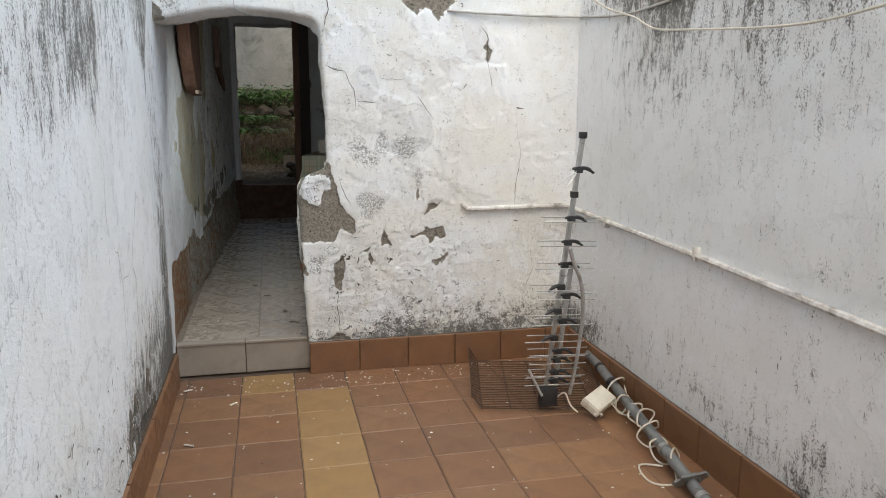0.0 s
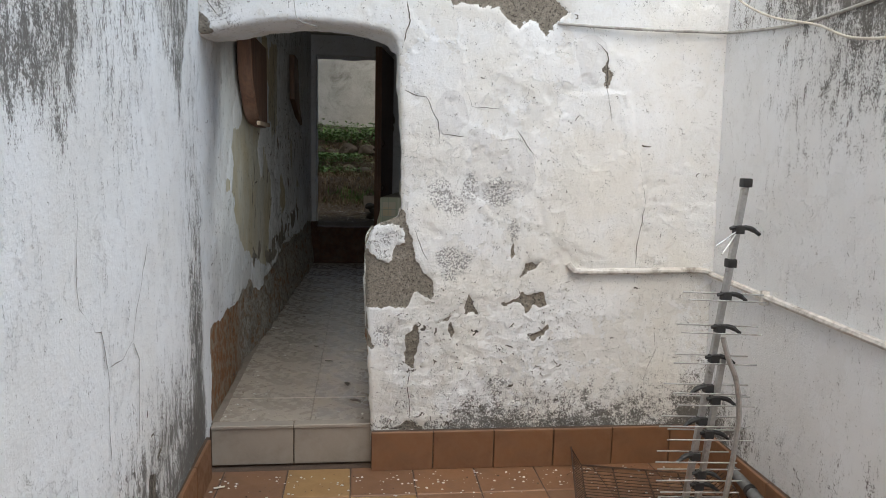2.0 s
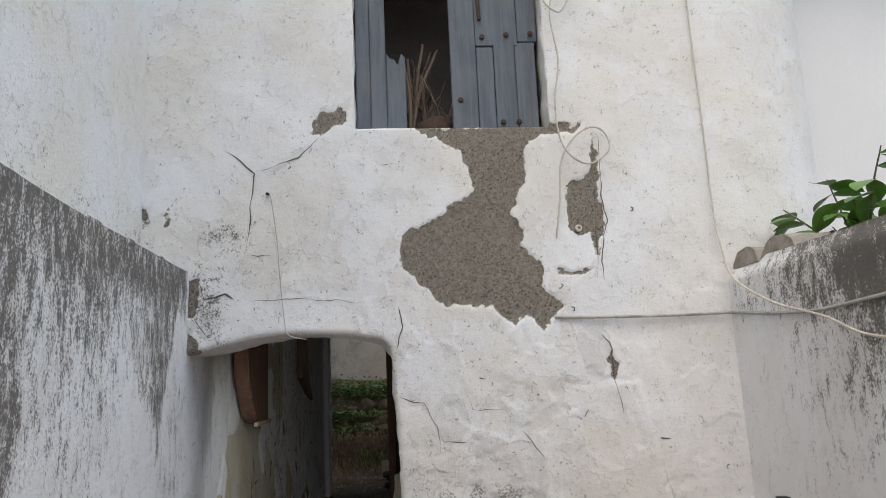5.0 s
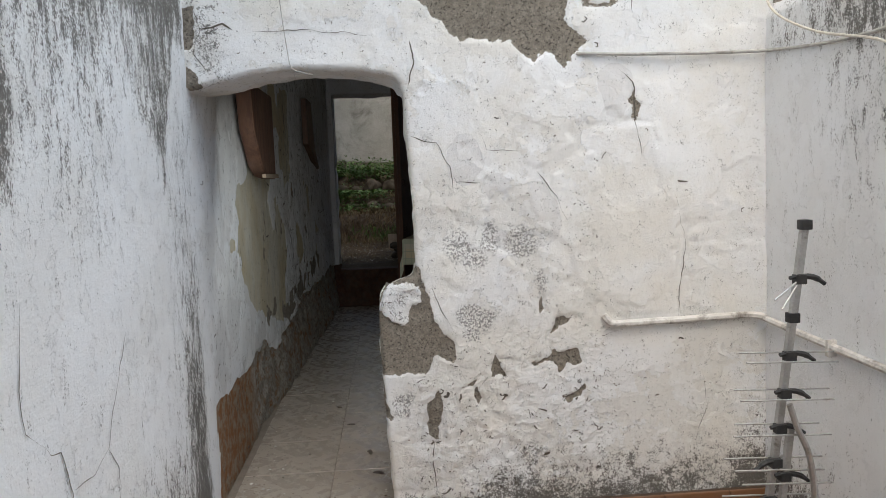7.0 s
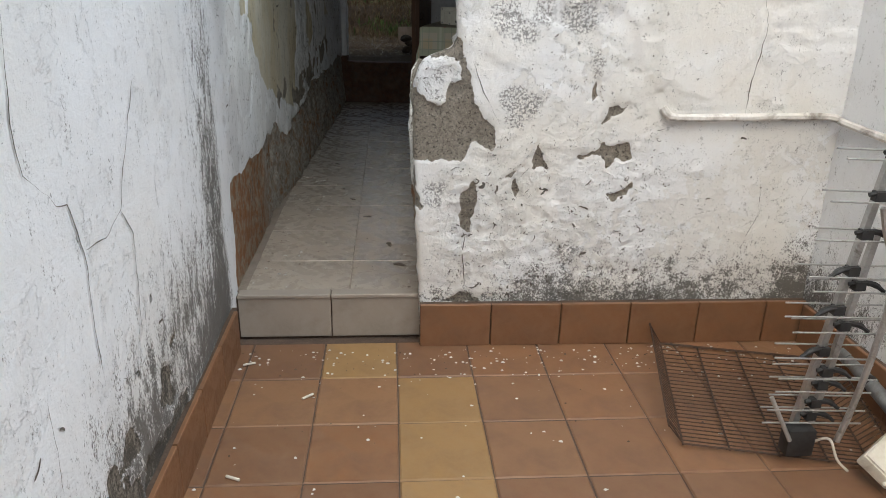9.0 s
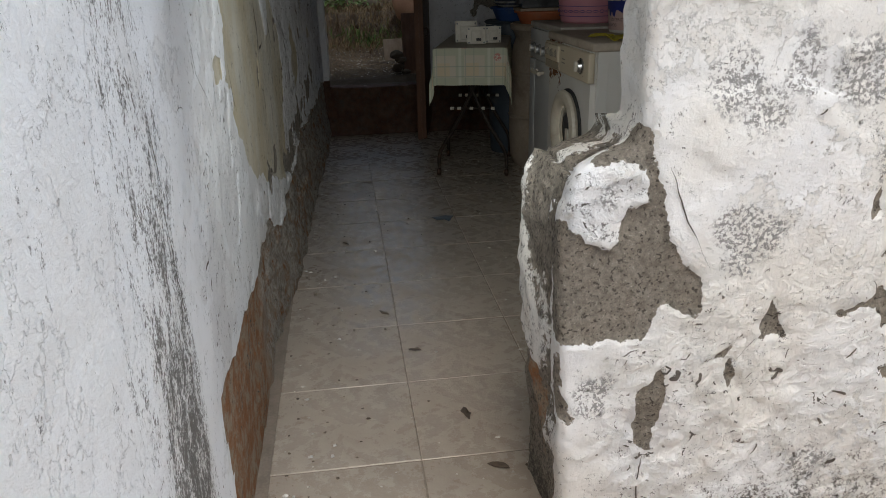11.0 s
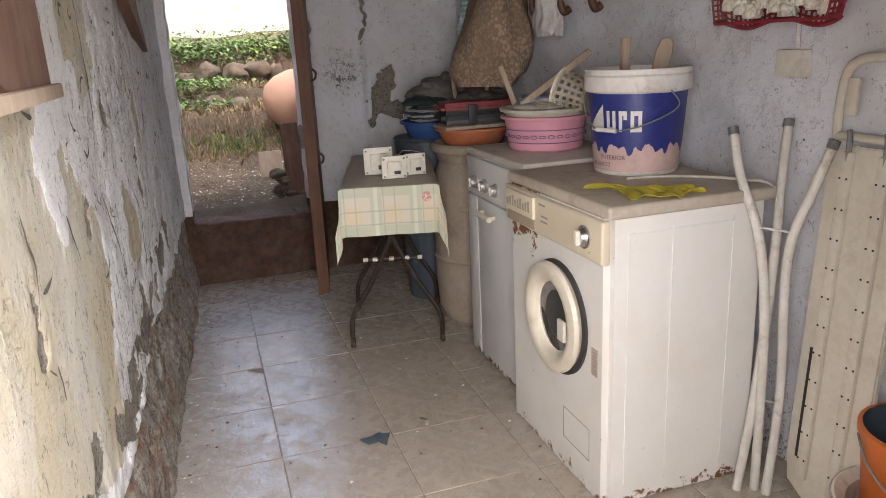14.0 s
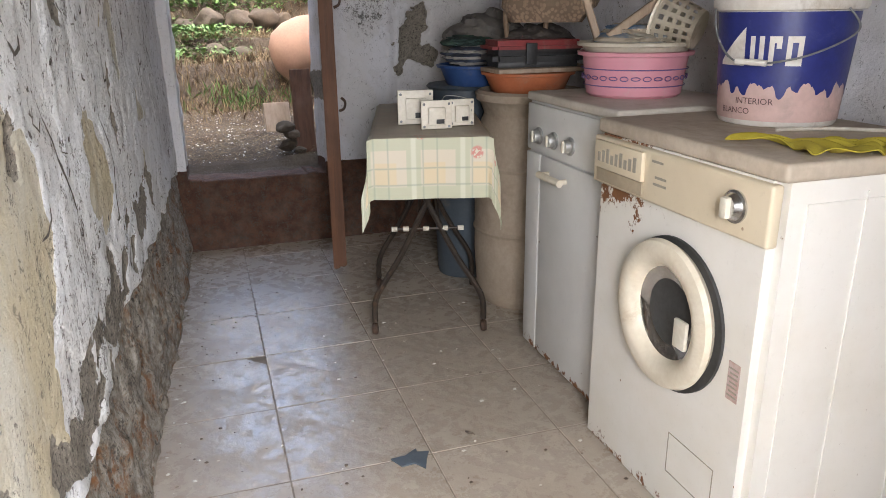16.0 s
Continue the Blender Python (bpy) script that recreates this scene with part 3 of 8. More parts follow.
def reveal_of_arch():
    """The rounded, crumbling edge and the reveal of the opening, one strip all the way round."""
    p = LINE + 0.0
    along = np.arange(len(p)) * 0.008
    tang = np.gradient(p, axis=0)
    tang /= np.linalg.norm(tang, axis=1)[:, None] + 1e-9
    out = np.stack([tang[:, 1], -tang[:, 0]], 1)
    p = p + out * (0.006 * fbm(along, along * 0, 7, 171, 5) + 0.004 * fbm(along, along * 0, 40, 172, 3))[:, None]
    r = 0.020
    cols = [(d, 0.0) for d in (0.042, 0.034, 0.026)] + [(r - r * math.sin(a), r - r * math.cos(a)) for a in (radians(x) for x in (8, 22, 38, 54, 70, 84))] + [(0.0, d) for d in np.linspace(0.04, WALL + 0.01, 20)]
    pts, fx, fz, face, dep = [], [], [], [], []
    for d, y in cols:
        q = p + out * d
        pts.append(q)
        dep.append(np.full(len(p), y))
    q, dep = np.stack(pts), np.stack(dep)
    x, z = q[..., 0].ravel(), q[..., 1].ravel()
    # the wall is thin above the stub and thick over the arch
    thin = 1 - 0.52 * ramp(z, 0.845, 0.875) * ramp(z, 1.52, 1.46) * ramp(x, 0.30, 0.36)
    y = dep.ravel() * np.where(dep.ravel() > 0.03, thin, 1.0)
    f = {k: np.zeros_like(x) for k in FIELDS}
    f.update(facade_fields(x, z))
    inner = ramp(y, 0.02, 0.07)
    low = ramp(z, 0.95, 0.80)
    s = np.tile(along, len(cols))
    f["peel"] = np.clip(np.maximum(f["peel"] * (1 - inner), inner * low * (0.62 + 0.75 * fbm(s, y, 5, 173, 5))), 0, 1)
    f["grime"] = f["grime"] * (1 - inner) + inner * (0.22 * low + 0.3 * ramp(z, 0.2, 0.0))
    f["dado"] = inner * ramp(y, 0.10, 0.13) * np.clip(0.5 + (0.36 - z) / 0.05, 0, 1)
    f["crack"] = f["crack"] * (1 - inner)
    rel = facade_relief(x, z, f) - 0.0025 + y
    nx, nz = np.tile(out[:, 0], len(cols)), np.tile(out[:, 1], len(cols))
    lump = inner * (0.014 * fbm(s, y, 7, 174, 4) + 0.006 * low * fbm(s, y, 30, 175, 3)) - 0.012 * inner * ramp(f["peel"], 0.4, 0.6) * -1
    lump = lump + inner * low * 0.10 * np.maximum(y - 0.02, 0) * (nz < -0.5)
    n = len(p)
    a = (np.arange(len(cols) - 1)[:, None] * n + np.arange(n - 1)[None]).ravel()
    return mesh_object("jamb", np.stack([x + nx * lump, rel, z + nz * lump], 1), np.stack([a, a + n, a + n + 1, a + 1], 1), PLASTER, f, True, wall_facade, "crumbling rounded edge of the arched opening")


reveal_of_arch()
CREVICE = simple("dark_crevice", (0.085, 0.075, 0.062), (0.15, 0.13, 0.11), 1.0, scale=40)


def crack_ribbons(lines, surface, parent, seed, width=0.0022):
    """Thin dark crevices that follow a wall's face; surface(u, v) gives points just in front of it."""
    r = random.Random(seed)
    for line in lines:
        us, vs = [], []
        for (a, b), (c, d) in zip(line, line[1:]):
            n = max(3, int(math.hypot(c - a, d - b) / 0.007))
            for k in range(n):
                us.append(a + (c - a) * k / n)
                vs.append(b + (d - b) * k / n)
        u, v = np.array(us), np.array(vs)
        u, v = u + 0.010 * fbm(u, v, 16, seed, 4), v + 0.010 * fbm(u, v, 16, seed + 5, 4)
        du, dv = np.gradient(u), np.gradient(v)
        ln = np.hypot(du, dv) + 1e-9
        t = np.linspace(0, 1, len(u))
        w = width * np.clip(0.55 + 1.3 * fbm(u, v, 12, seed + 7, 3), 0.12, 2.2) * np.minimum(1, 8 * np.minimum(t, 1 - t) + 0.1)
        left, right = surface(u - dv / ln * w, v + du / ln * w), surface(u + dv / ln * w, v - du / ln * w)
        n = len(u)
        mesh_object("crack", np.concatenate([left, right]), [(k, k + 1, n + k + 1, n + k) for k in range(n - 1)], CREVICE, None, False, parent)
        seed += 1


def facade_front(x, z):
    return np.stack([x, facade_relief(x, z, {"peel": 0 * x, "flake": 0 * x}) - 0.0030, z], 1)


crack_ribbons(FACADE_CRACKS[2:], facade_front, wall_facade, 300, 0.0015)
crack_ribbons(FACADE_CRACKS[:2] + (((-0.30, 1.80), (-0.27, 1.70), (-0.30, 1.62), (-0.26, 1.56)), ((-0.27, 1.70), (-0.20, 1.72), (-0.16, 1.69)), ((1.22, 2.30), (1.215, 2.05), (1.23, 1.95), (1.20, 1.80), (1.205, 1.72)), ((0.41, 1.50), (0.44, 1.58), (0.42, 1.66))), facade_front, wall_facade, 320, 0.0026)


def chips(count, u, v, size, seed):
    """Short curved lines, drawn dark for the shadow at lifted flakes of wash, within the given stretch of a wall."""
    r = random.Random(seed)
    out = []
    for _ in range(count):
        a, b, t, n = r.uniform(*u), r.uniform(*v), r.uniform(0, 6.283), size * r.uniform(0.4, 1.5)
        bend = r.uniform(-1.6, 1.6)
        p = [(a, b)]
        for k in range(3):
            p.append((p[-1][0] + n * math.cos(t), p[-1][1] + n * 0.8 * math.sin(t)))
            t += bend
        out.append(tuple(p))
    return tuple(out)


crack_ribbons(chips(16, (0.46, 1.05), (0.12, 0.48), 0.011, 41), facade_front, wall_facade, 500, 0.0042)
crack_ribbons(chips(18, (0.46, 1.62), (0.3, 1.45), 0.010, 42), facade_front, wall_facade, 560, 0.0024)
crack_ribbons(chips(16, (-0.3, 1.6), (1.6, 2.3), 0.012, 43), facade_front, wall_facade, 600, 0.0020)


# ---- the long left wall: courtyard side, then the passage ----
def left_x(y):
    return LEFT_X + 0.13 * ramp(y, 4.3, 8.2) + 0.03 * ramp(y, 2.9, 1.6)


TONGUES = ((-1.6, -0.9, -0.2, 0.5, 1.2, 1.8, 2.34, 2.43, 2.50, 2.58, 2.70, 2.78, 2.92, 3.02, 3.13, 3.26, 3.42, 3.50, 3.60),
           (1.30, 1.05, 1.35, 1.10, 1.30, 1.05, 1.15, 1.09, 1.20, 1.33, 1.13, 1.05, 1.08, 1.24, 1.45, 1.36, 1.21, 1.50, 1.70))
# ochre distemper that is left on the passage wall
OCHRE = (((4.66, 1.75), (4.65, 1.24), (4.61, 1.20), (4.44, 1.17), (4.36, 1.09), (4.42, 1.01), (4.35, 0.88), (4.43, 0.85), (4.42, 0.75), (4.67, 0.58), (4.92, 0.50), (5.43, 0.38), (5.51, 0.60), (5.66, 0.82), (5.73, 1.12), (5.83, 1.26), (5.86, 1.75)),
         ((4.22, 0.94), (4.26, 0.965), (4.33, 0.94), (4.32, 0.90), (4.24, 0.885)), ((5.86, 0.95), (6.05, 0.90), (6.2, 0.70), (6.05, 0.62), (5.82, 0.70)), ((6.3, 1.2), (6.5, 1.15), (6.45, 0.8), (6.3, 0.85)), ((6.75, 0.9), (6.95, 0.8), (6.9, 0.6), (6.7, 0.62)))


def left_fields(y, z):
    yard = ramp(y, 3.74, 3.66)
    tongue = np.interp(y, TONGUES[0], TONGUES[1]) - 0.07 + 0.07 * fbm(y, y * 0, 14, 70, 3)
    gap = np.clip(0.5 + 1.5 * fbm(y, z * 0.3, 4.2, 69, 4), 0, 1)
    reach = np.clip((z - tongue) / np.maximum(1.80 - tongue, 0.1), -1, 1)
    grime = yard * np.clip(ramp(reach, -0.06, 0.22) * (0.44 + 0.12 * np.clip(reach, 0, 1) - 0.26 * gap * ramp(reach, 0.95, 0.35)) + 0.26 * ramp(z, 1.62, 1.80) * np.clip(0.7 + fbm(y, z * 0.3, 9, 72), 0, 1), 0, 0.60)
    foot = yard * (0.75 * blobs(y, z, ((3.40, 0.0, 0.36, 0.24), (3.585, 0.36, 0.045, 0.28), (2.85, 0.04, 0.25, 0.20), (3.2, 0.20, 0.22, 0.12)), 73, 0.8, 0.45) + 0.10 * ramp(z, 0.25, -0.1))
    seam = blobs(y, z, ((3.60, 0.10, 0.08, 0.36),), 74, 0.5, 0.25)
    line = 0.365 - 0.03 * ramp(y, 4, 5.3)
    room = ramp(y, 3.78, 3.84)
    stone = ramp(y, 4.25, 4.75)
    dado = np.clip(0.5 + (line + stone * (0.10 * fbm(y, z, 3.0, 75) + 0.09 * ramp(y, 5.2, 6.8)) - z + 0.03 * fbm(y, z, 7, 76)) / 0.05, 0, 1) * np.where(y > 3.81 + 0.05 * fbm(z, y, 6, 77), 1, 0)
    ochre = patches(y, z, OCHRE, 80, 2.2, 0.05)
    lost = ramp(fbm(y, z * 0.7, 3.2, 86, 5), 0.10, 0.20) * ramp(y, 4.9, 5.3)
    ochre = ochre * (1 - 0.9 * lost)
    shell = ramp(fbm(y, z, 5.5, 87, 5), 0.16, 0.24) * ramp(y, 3.95, 4.2) * (1 - ramp(ochre, 0.4, 0.6))
    return {
        "grime": np.clip(grime + 0.95 * foot + 0.4 * seam * ramp(y, 3.75, 3.65) + room * (0.05 + 0.22 * ramp(y, 4.8, 6) * np.clip(0.4 + fbm(y, z, 2.5, 85), 0, 1)), 0, 0.95),
        "ochre": ochre,
        "clean": 0.85 * yard,
        "dado": dado,
        "worn": stone,
        "peel": np.maximum(blobs(y, z, ((2.98, 0.12, 0.06, 0.09), (2.93, -0.02, 0.14, 0.07), (2.70, 0.02, 0.05, 0.10), (2.60, 0.05, 0.03, 0.07), (4.40, 0.80, 0.03, 0.015)), 82, 1.6, 0.03),
                           blobs(y, z, ((5.1, 0.47, 0.20, 0.04), (5.6, 0.44, 0.25, 0.05), (6.0, 0.50, 0.22, 0.05), (6.6, 0.58, 0.2, 0.06), (5.86, 1.15, 0.022, 0.05), (6.30, 0.85, 0.02, 0.10), (5.45, 0.93, 0.03, 0.03), (4.98, 0.86, 0.02, 0.03)), 83, 2.2, 0.05)),
        "thin": np.clip(blobs(y, z, ((4.2, 0.62, 0.12, 0.12), (3.95, 0.55, 0.10, 0.2), (4.05, 0.9, 0.05, 0.05)), 84, 1.5, 0.09) + 0.8 * shell, 0, 1),
        "flake": np.clip(yard * ramp(z, 0.45, 0.0) * ramp(y, 2.9, 1.6) * 1.4 + 0.55 * ramp(y, 3.7, 4.0) * ramp(y, 4.6, 4.3) * ramp(z, 1.1, 0.7) + 0.35 * ramp(y, 4.4, 4.8) + 0.5 * ramp(y, 5.3, 6), 0, 1),
    }


def left_place(y, z, f):
    x = left_x(y) + 0.008 * fbm(y, z, 1.5, 91) + 0.003 * fbm(y, z, 8, 92)
    rough = ramp(f["dado"], 0.4, 0.6) * f["worn"]
    x = x - 0.006 * ramp(f["peel"], 0.4, 0.6) - 0.004 * ramp(f["ochre"], 0.42, 0.58) - 0.010 * rough + rough * 0.016 * fbm(y, z, 16, 93)
    x = x - 0.05 * ramp(z, 1.80, 1.86) * (y < 3.7)
    x = x + 0.007 * ramp(y, 5.3, 5.9) * fbm(y, z, 11, 94) - 0.004 * ramp(f["thin"], 0.35, 0.5) * ramp(y, 4.0, 4.3)
    x = x + ramp(y, 4.6, 5.4) * (0.03 * ramp(z, 0.40, 0.0) + 0.010 * ramp(z, 0.60, 0.35) * fbm(y, z, 18, 96, 4))
    return np.stack([x, y, z], 1), 0, -1


def left_keep(y, z):
    return ~((y < 3.745) & (z > 1.805 + 0.006 * fbm(y, z * 0, 5, 95)))


def left_snap(y, z):
    return y, np.where(y < 3.74, np.minimum(z, 1.805 + 0.006 * fbm(y, z * 0, 5, 95)), z)


wall_left = sheet("wall_left", -1.65, 8.3, -0.20, 2.16, 0.0115, left_place, left_fields, PLASTER_STREAKED, left_keep, left_snap, 0.0,
                  boxes=(((-0.56, -1.65, -0.3), (-0.38, 3.74, 1.795)), ((-0.56, 3.76, -0.3), (-0.40, 5.0, 2.2)), ((-0.56, 4.9, -0.3), (-0.36, 8.3, 2.2))),
                  label="whitewashed boundary wall streaked with black mould, ochre and brown inside")


LEFT_CRACKS = (
    ((2.50, 1.02), (2.488, 0.935), (2.465, 0.843), (2.473, 0.763), (2.555, 0.69), (2.602, 0.677), (2.638, 0.582), (2.628, 0.478), (2.633, 0.282)), ((2.99, 0.84), (2.902, 0.73), (2.838, 0.599), (2.74, 0.57), (2.638, 0.582)), ((2.838, 0.599), (2.883, 0.53), (2.871, 0.421), (2.844, 0.30)),
    ((3.62, 1.05), (3.64, 0.72), (3.70, 0.48)), ((3.95, 1.2), (4.0, 0.95), (4.12, 0.85)), ((2.64, 0.2), (2.63, 0.08), (2.60, -0.02)), ((2.42, 0.42), (2.41, 0.25)),
)
PASSAGE_CRACKS = (((5.66, 1.75), (5.72, 1.45), (5.70, 1.15), (5.62, 0.98), (5.78, 0.76), (5.74, 0.62)), ((4.95, 1.06), (4.99, 0.95), (4.95, 0.86)), ((5.25, 0.98), (5.30, 0.86)), ((5.0, 0.78), (5.02, 0.70)), ((6.1, 0.95), (6.2, 0.75), (6.15, 0.6)),
                  ((6.6, 1.2), (6.62, 1.0)), ((6.9, 1.1), (6.95, 0.8)), ((5.9, 1.1), (5.95, 0.95)), ((4.38, 0.95), (4.40, 0.86), (4.42, 0.80)), ((7.2, 1.0), (7.3, 0.85)))


def left_front(y, z):
    return np.stack([left_x(y) + 0.008 * fbm(y, z, 1.5, 91) + 0.003 * fbm(y, z, 8, 92) + 0.007 * ramp(y, 5.3, 5.9) * fbm(y, z, 11, 94) + 0.0025, y, z], 1)


crack_ribbons(LEFT_CRACKS, left_front, wall_left, 330, 0.0012)
crack_ribbons(PASSAGE_CRACKS, left_front, wall_left, 350, 0.0042)
crack_ribbons(chips(44, (1.7, 3.0), (-0.02, 0.42), 0.016, 44), left_front, wall_left, 640, 0.0032)
crack_ribbons(chips(14, (1.9, 3.5), (0.4, 1.6), 0.008, 45), left_front, wall_left, 690, 0.0016)
crack_ribbons(chips(22, (3.8, 4.5), (0.4, 1.2), 0.012, 46), left_front, wall_left, 730, 0.0018)
crack_ribbons(chips(40, (4.9, 7.4), (0.45, 1.4), 0.026, 47), left_front, wall_left, 760, 0.0044)


def neighbour_fields(y, z):
    return {"grime": 0.45 * ramp(z, 2.12, 1.80) * np.clip(0.5 + fbm(y, z, 3, 101), 0, 1), "clean": 1.0 + 0 * y}


wall_neighbour = sheet("wall_neighbour", -1.65, 3.80, 1.70, 5.2, 0.02, lambda y, z, f: (np.stack([-0.50 + 0.006 * fbm(y, z, 1.2, 102) - 0.09 * ramp(z, 1.9, 1.7), y, z], 1), 0, -1), neighbour_fields, PLASTER,
                       boxes=(((-0.75, -1.65, 1.6), (-0.53, 3.80, 5.2)),), label="tall white wall of the neighbouring house")


# ---- right wall of the courtyard ----
def right_fields(y, z):
    top = ramp(z, 0.85, 1.72)
    drip = np.clip(0.45 + 1.1 * fbm(y, z * 0.1, 3.2, 111, 4), 0, 1)
    wash = blobs(y, z, ((2.72, 1.25, 0.35, 0.55), (2.45, 1.0, 0.05, 0.35), (2.0, 1.3, 0.06, 0.4)), 112, 0.5, 0.5)
    return {
        "grime": np.clip(0.46 * top * drip + 0.22 * ramp(z, 1.48, 1.62) + 0.30 * wash * top + 0.62 * ramp(z, 0.30, -0.05) * np.clip(0.35 + 0.9 * fbm(y, z, 3, 113) + 0.5 * ramp(y, 3.1, 3.6), 0, 1)
                         + 0.22 * blobs(y, z, ((1.95, 0.42, 0.03, 0.12), (1.9, 0.05, 0.08, 0.15)), 114, 0.4, 0.08), 0, 0.9),
        "thin": 0.3 * blobs(y, z, ((2.4, 1.3, 0.5, 0.4),), 115, 0.5, 0.3),
        "flake": 0.5 * ramp(z, 0.35, 0.0),
        "clean": 0.7 + 0 * y,
        "crack": cracks(y, z, (((2.06, 0.40), (2.08, 0.33)),)),
    }


def right_place(y, z, f):
    return np.stack([RIGHT_X + 0.008 * fbm(y, z, 1.5, 121) + 0.004 * fbm(y, z, 7, 122) + 0.03 * ramp(z, 1.70, 1.77), y, z], 1), 0, 1


def right_top(y):
    return 1.765 + 0.010 * fbm(y, y * 0, 2, 123)


wall_right = sheet("wall_right", -1.65, 3.76, -0.20, 1.80, 0.012, right_place, right_fields, PLASTER_STREAKED, lambda y, z: z < right_top(y), lambda y, z: (y, right_top(y)), 0.0,
                   boxes=(((1.735, -1.65, -0.3), (1.90, 3.74, 1.755)),), label="whitewashed courtyard wall with grey rain stains under its coping")

# an added, unseen wall behind the camera, and the white house beyond
sheet("wall_rear", -0.56, 1.95, -0.20, 2.4, 0.05, lambda x, z, f: (np.stack([x, -1.6 + 0.006 * fbm(x, z, 2, 131), z], 1), 1, -1), lambda x, z: {"grime": 0.3 * ramp(z, 1.6, 2.3)}, PLASTER_STREAKED,
      boxes=(((-0.56, -1.85, -0.3), (1.95, -1.62, 2.39)),), label="whitewashed wall that closes the courtyard")
far_house = tagged(box_part("wall_far", (1.95, 4.13, -0.3), (7.5, 4.60, 6.0), WHITE_WALL, None, 0.01), "smooth white wall of the house next door", kind="structure")


# ---- the wash room ----
def room_fields(y, z):
    return {"grime": 0.0 + 0.10 * np.clip(fbm(y, z, 1.3, 141), 0, 1) + 0.25 * ramp(z, 0.4, 0.0), "flake": 0.0 * y, "clean": 0.8 + 0 * y,
            "crack": cracks(y, z, (((5.2, 0.98), (5.35, 0.95), (5.42, 1.0)),), 0.002)}


def room_place(y, z, f):
    x = ROOM_X + 0.14 * ramp(y, 5.12, 4.8) - 0.09 * ramp(y, 5.6, 8.2) + 0.014 * fbm(y, z, 2.2, 151) + 0.010 * fbm(y, z * 1.5, 7, 152, 4)
    return np.stack([x, y, z], 1), 0, 1


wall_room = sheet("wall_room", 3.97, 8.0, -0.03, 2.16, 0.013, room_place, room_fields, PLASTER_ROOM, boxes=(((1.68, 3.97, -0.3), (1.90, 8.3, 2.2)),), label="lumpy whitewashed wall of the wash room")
DOOR = (-0.16, 0.50, 0.345, 1.95)


def back_keep(x, z):
    return ~((x > DOOR[0]) & (x < DOOR[1]) & (z > DOOR[2] + 0.012 * fbm(x, z * 0, 6, 161)) & (z < DOOR[3]))


def back_snap(x, z):
    d = np.stack([np.abs(x - DOOR[0]), np.abs(x - DOOR[1]), np.abs(z - DOOR[2]), np.abs(z - DOOR[3])])
    k = d.argmin(0)
    return np.where(k == 0, DOOR[0], np.where(k == 1, DOOR[1], x)), np.where(k == 2, DOOR[2] + 0.012 * fbm(x, z * 0, 6, 161), np.where(k == 3, DOOR[3], z))


def back_fields(x, z):
    grey = blobs(x, z, ((0.72, 1.12, 0.10, 0.16), (0.70, 0.70, 0.07, 0.1)), 162, 0.5, 0.06)
    return {
        "dado": np.clip(0.5 + (0.40 - z) / 0.03, 0, 1),
        "worn": 0.10 * np.clip(fbm(x, z, 3, 163), 0, 1),
        "peel": blobs(x, z, ((0.94, 0.98, 0.07, 0.13), (1.02, 0.92, 0.06, 0.06), (0.85, 1.35, 0.012, 0.2), (0.52, 0.75, 0.02, 0.12), (0.54, 1.3, 0.02, 0.2)), 164, 1.4, 0.05),
        "thin": grey,
        "grime": 0.03 + 0.3 * blobs(x, z, ((0.74, 1.12, 0.10, 0.12),), 165, 0.3, 0.1) + 0.2 * ramp(z, 0.5, 0.3),
        "flake": 0.2 + 0 * x,
        "clean": 0.6 + 0 * x,
    }


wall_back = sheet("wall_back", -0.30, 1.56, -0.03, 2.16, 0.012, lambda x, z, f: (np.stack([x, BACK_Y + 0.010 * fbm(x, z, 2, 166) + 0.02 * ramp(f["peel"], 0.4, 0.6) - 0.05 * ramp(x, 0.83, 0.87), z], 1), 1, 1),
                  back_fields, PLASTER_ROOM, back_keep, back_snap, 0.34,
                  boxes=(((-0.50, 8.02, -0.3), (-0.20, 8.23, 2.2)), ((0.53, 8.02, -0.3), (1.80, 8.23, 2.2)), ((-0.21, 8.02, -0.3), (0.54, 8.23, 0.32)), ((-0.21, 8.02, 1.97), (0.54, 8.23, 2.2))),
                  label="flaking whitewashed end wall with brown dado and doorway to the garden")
# ceiling out of view, the room's dimness put into its limewash colour
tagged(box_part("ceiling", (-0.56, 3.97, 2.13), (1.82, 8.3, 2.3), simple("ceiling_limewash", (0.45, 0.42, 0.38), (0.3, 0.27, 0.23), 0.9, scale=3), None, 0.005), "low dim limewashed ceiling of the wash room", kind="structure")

# ---- floors: a bed of grout, the tiles lie on it as pieces ----
floor_yard = tagged(box_part("floor", (-0.40, -1.65, -0.30), (1.80, 3.80, YARD - 0.004), GROUT, None, 0), "courtyard floor of brown terracotta tiles strewn with plaster crumbs", kind="structure")
floor_room = tagged(box_part("floor", (-0.45, 3.795, -0.28), (1.60, 8.05, -0.0016), ROOM_GROUT, None, 0), "dusty greige tiled floor of the wash room", kind="structure")


def tile_mesh(name, sx, sy, h, material, bevel=0.004):
    bm = bmesh.new()
    bm_box(bm, (-sx / 2, -sy / 2, -h), (sx / 2, sy / 2, 0))
    bmesh.ops.bevel(bm, geom=[e for e in bm.edges if all(v.co.z > -1e-6 for v in e.verts)], offset=bevel, segments=1, affect="EDGES")
    bmesh.ops.recalc_face_normals(bm, faces=bm.faces)
    me = bpy.data.meshes.new(name)
    bm.to_mesh(me)
    bm.free()
    me.materials.append(material)
    return me


def lay(name, me, parent, m):
    ob = new(name, me)
    ob.parent = parent
    ob.matrix_basis = m
    return ob

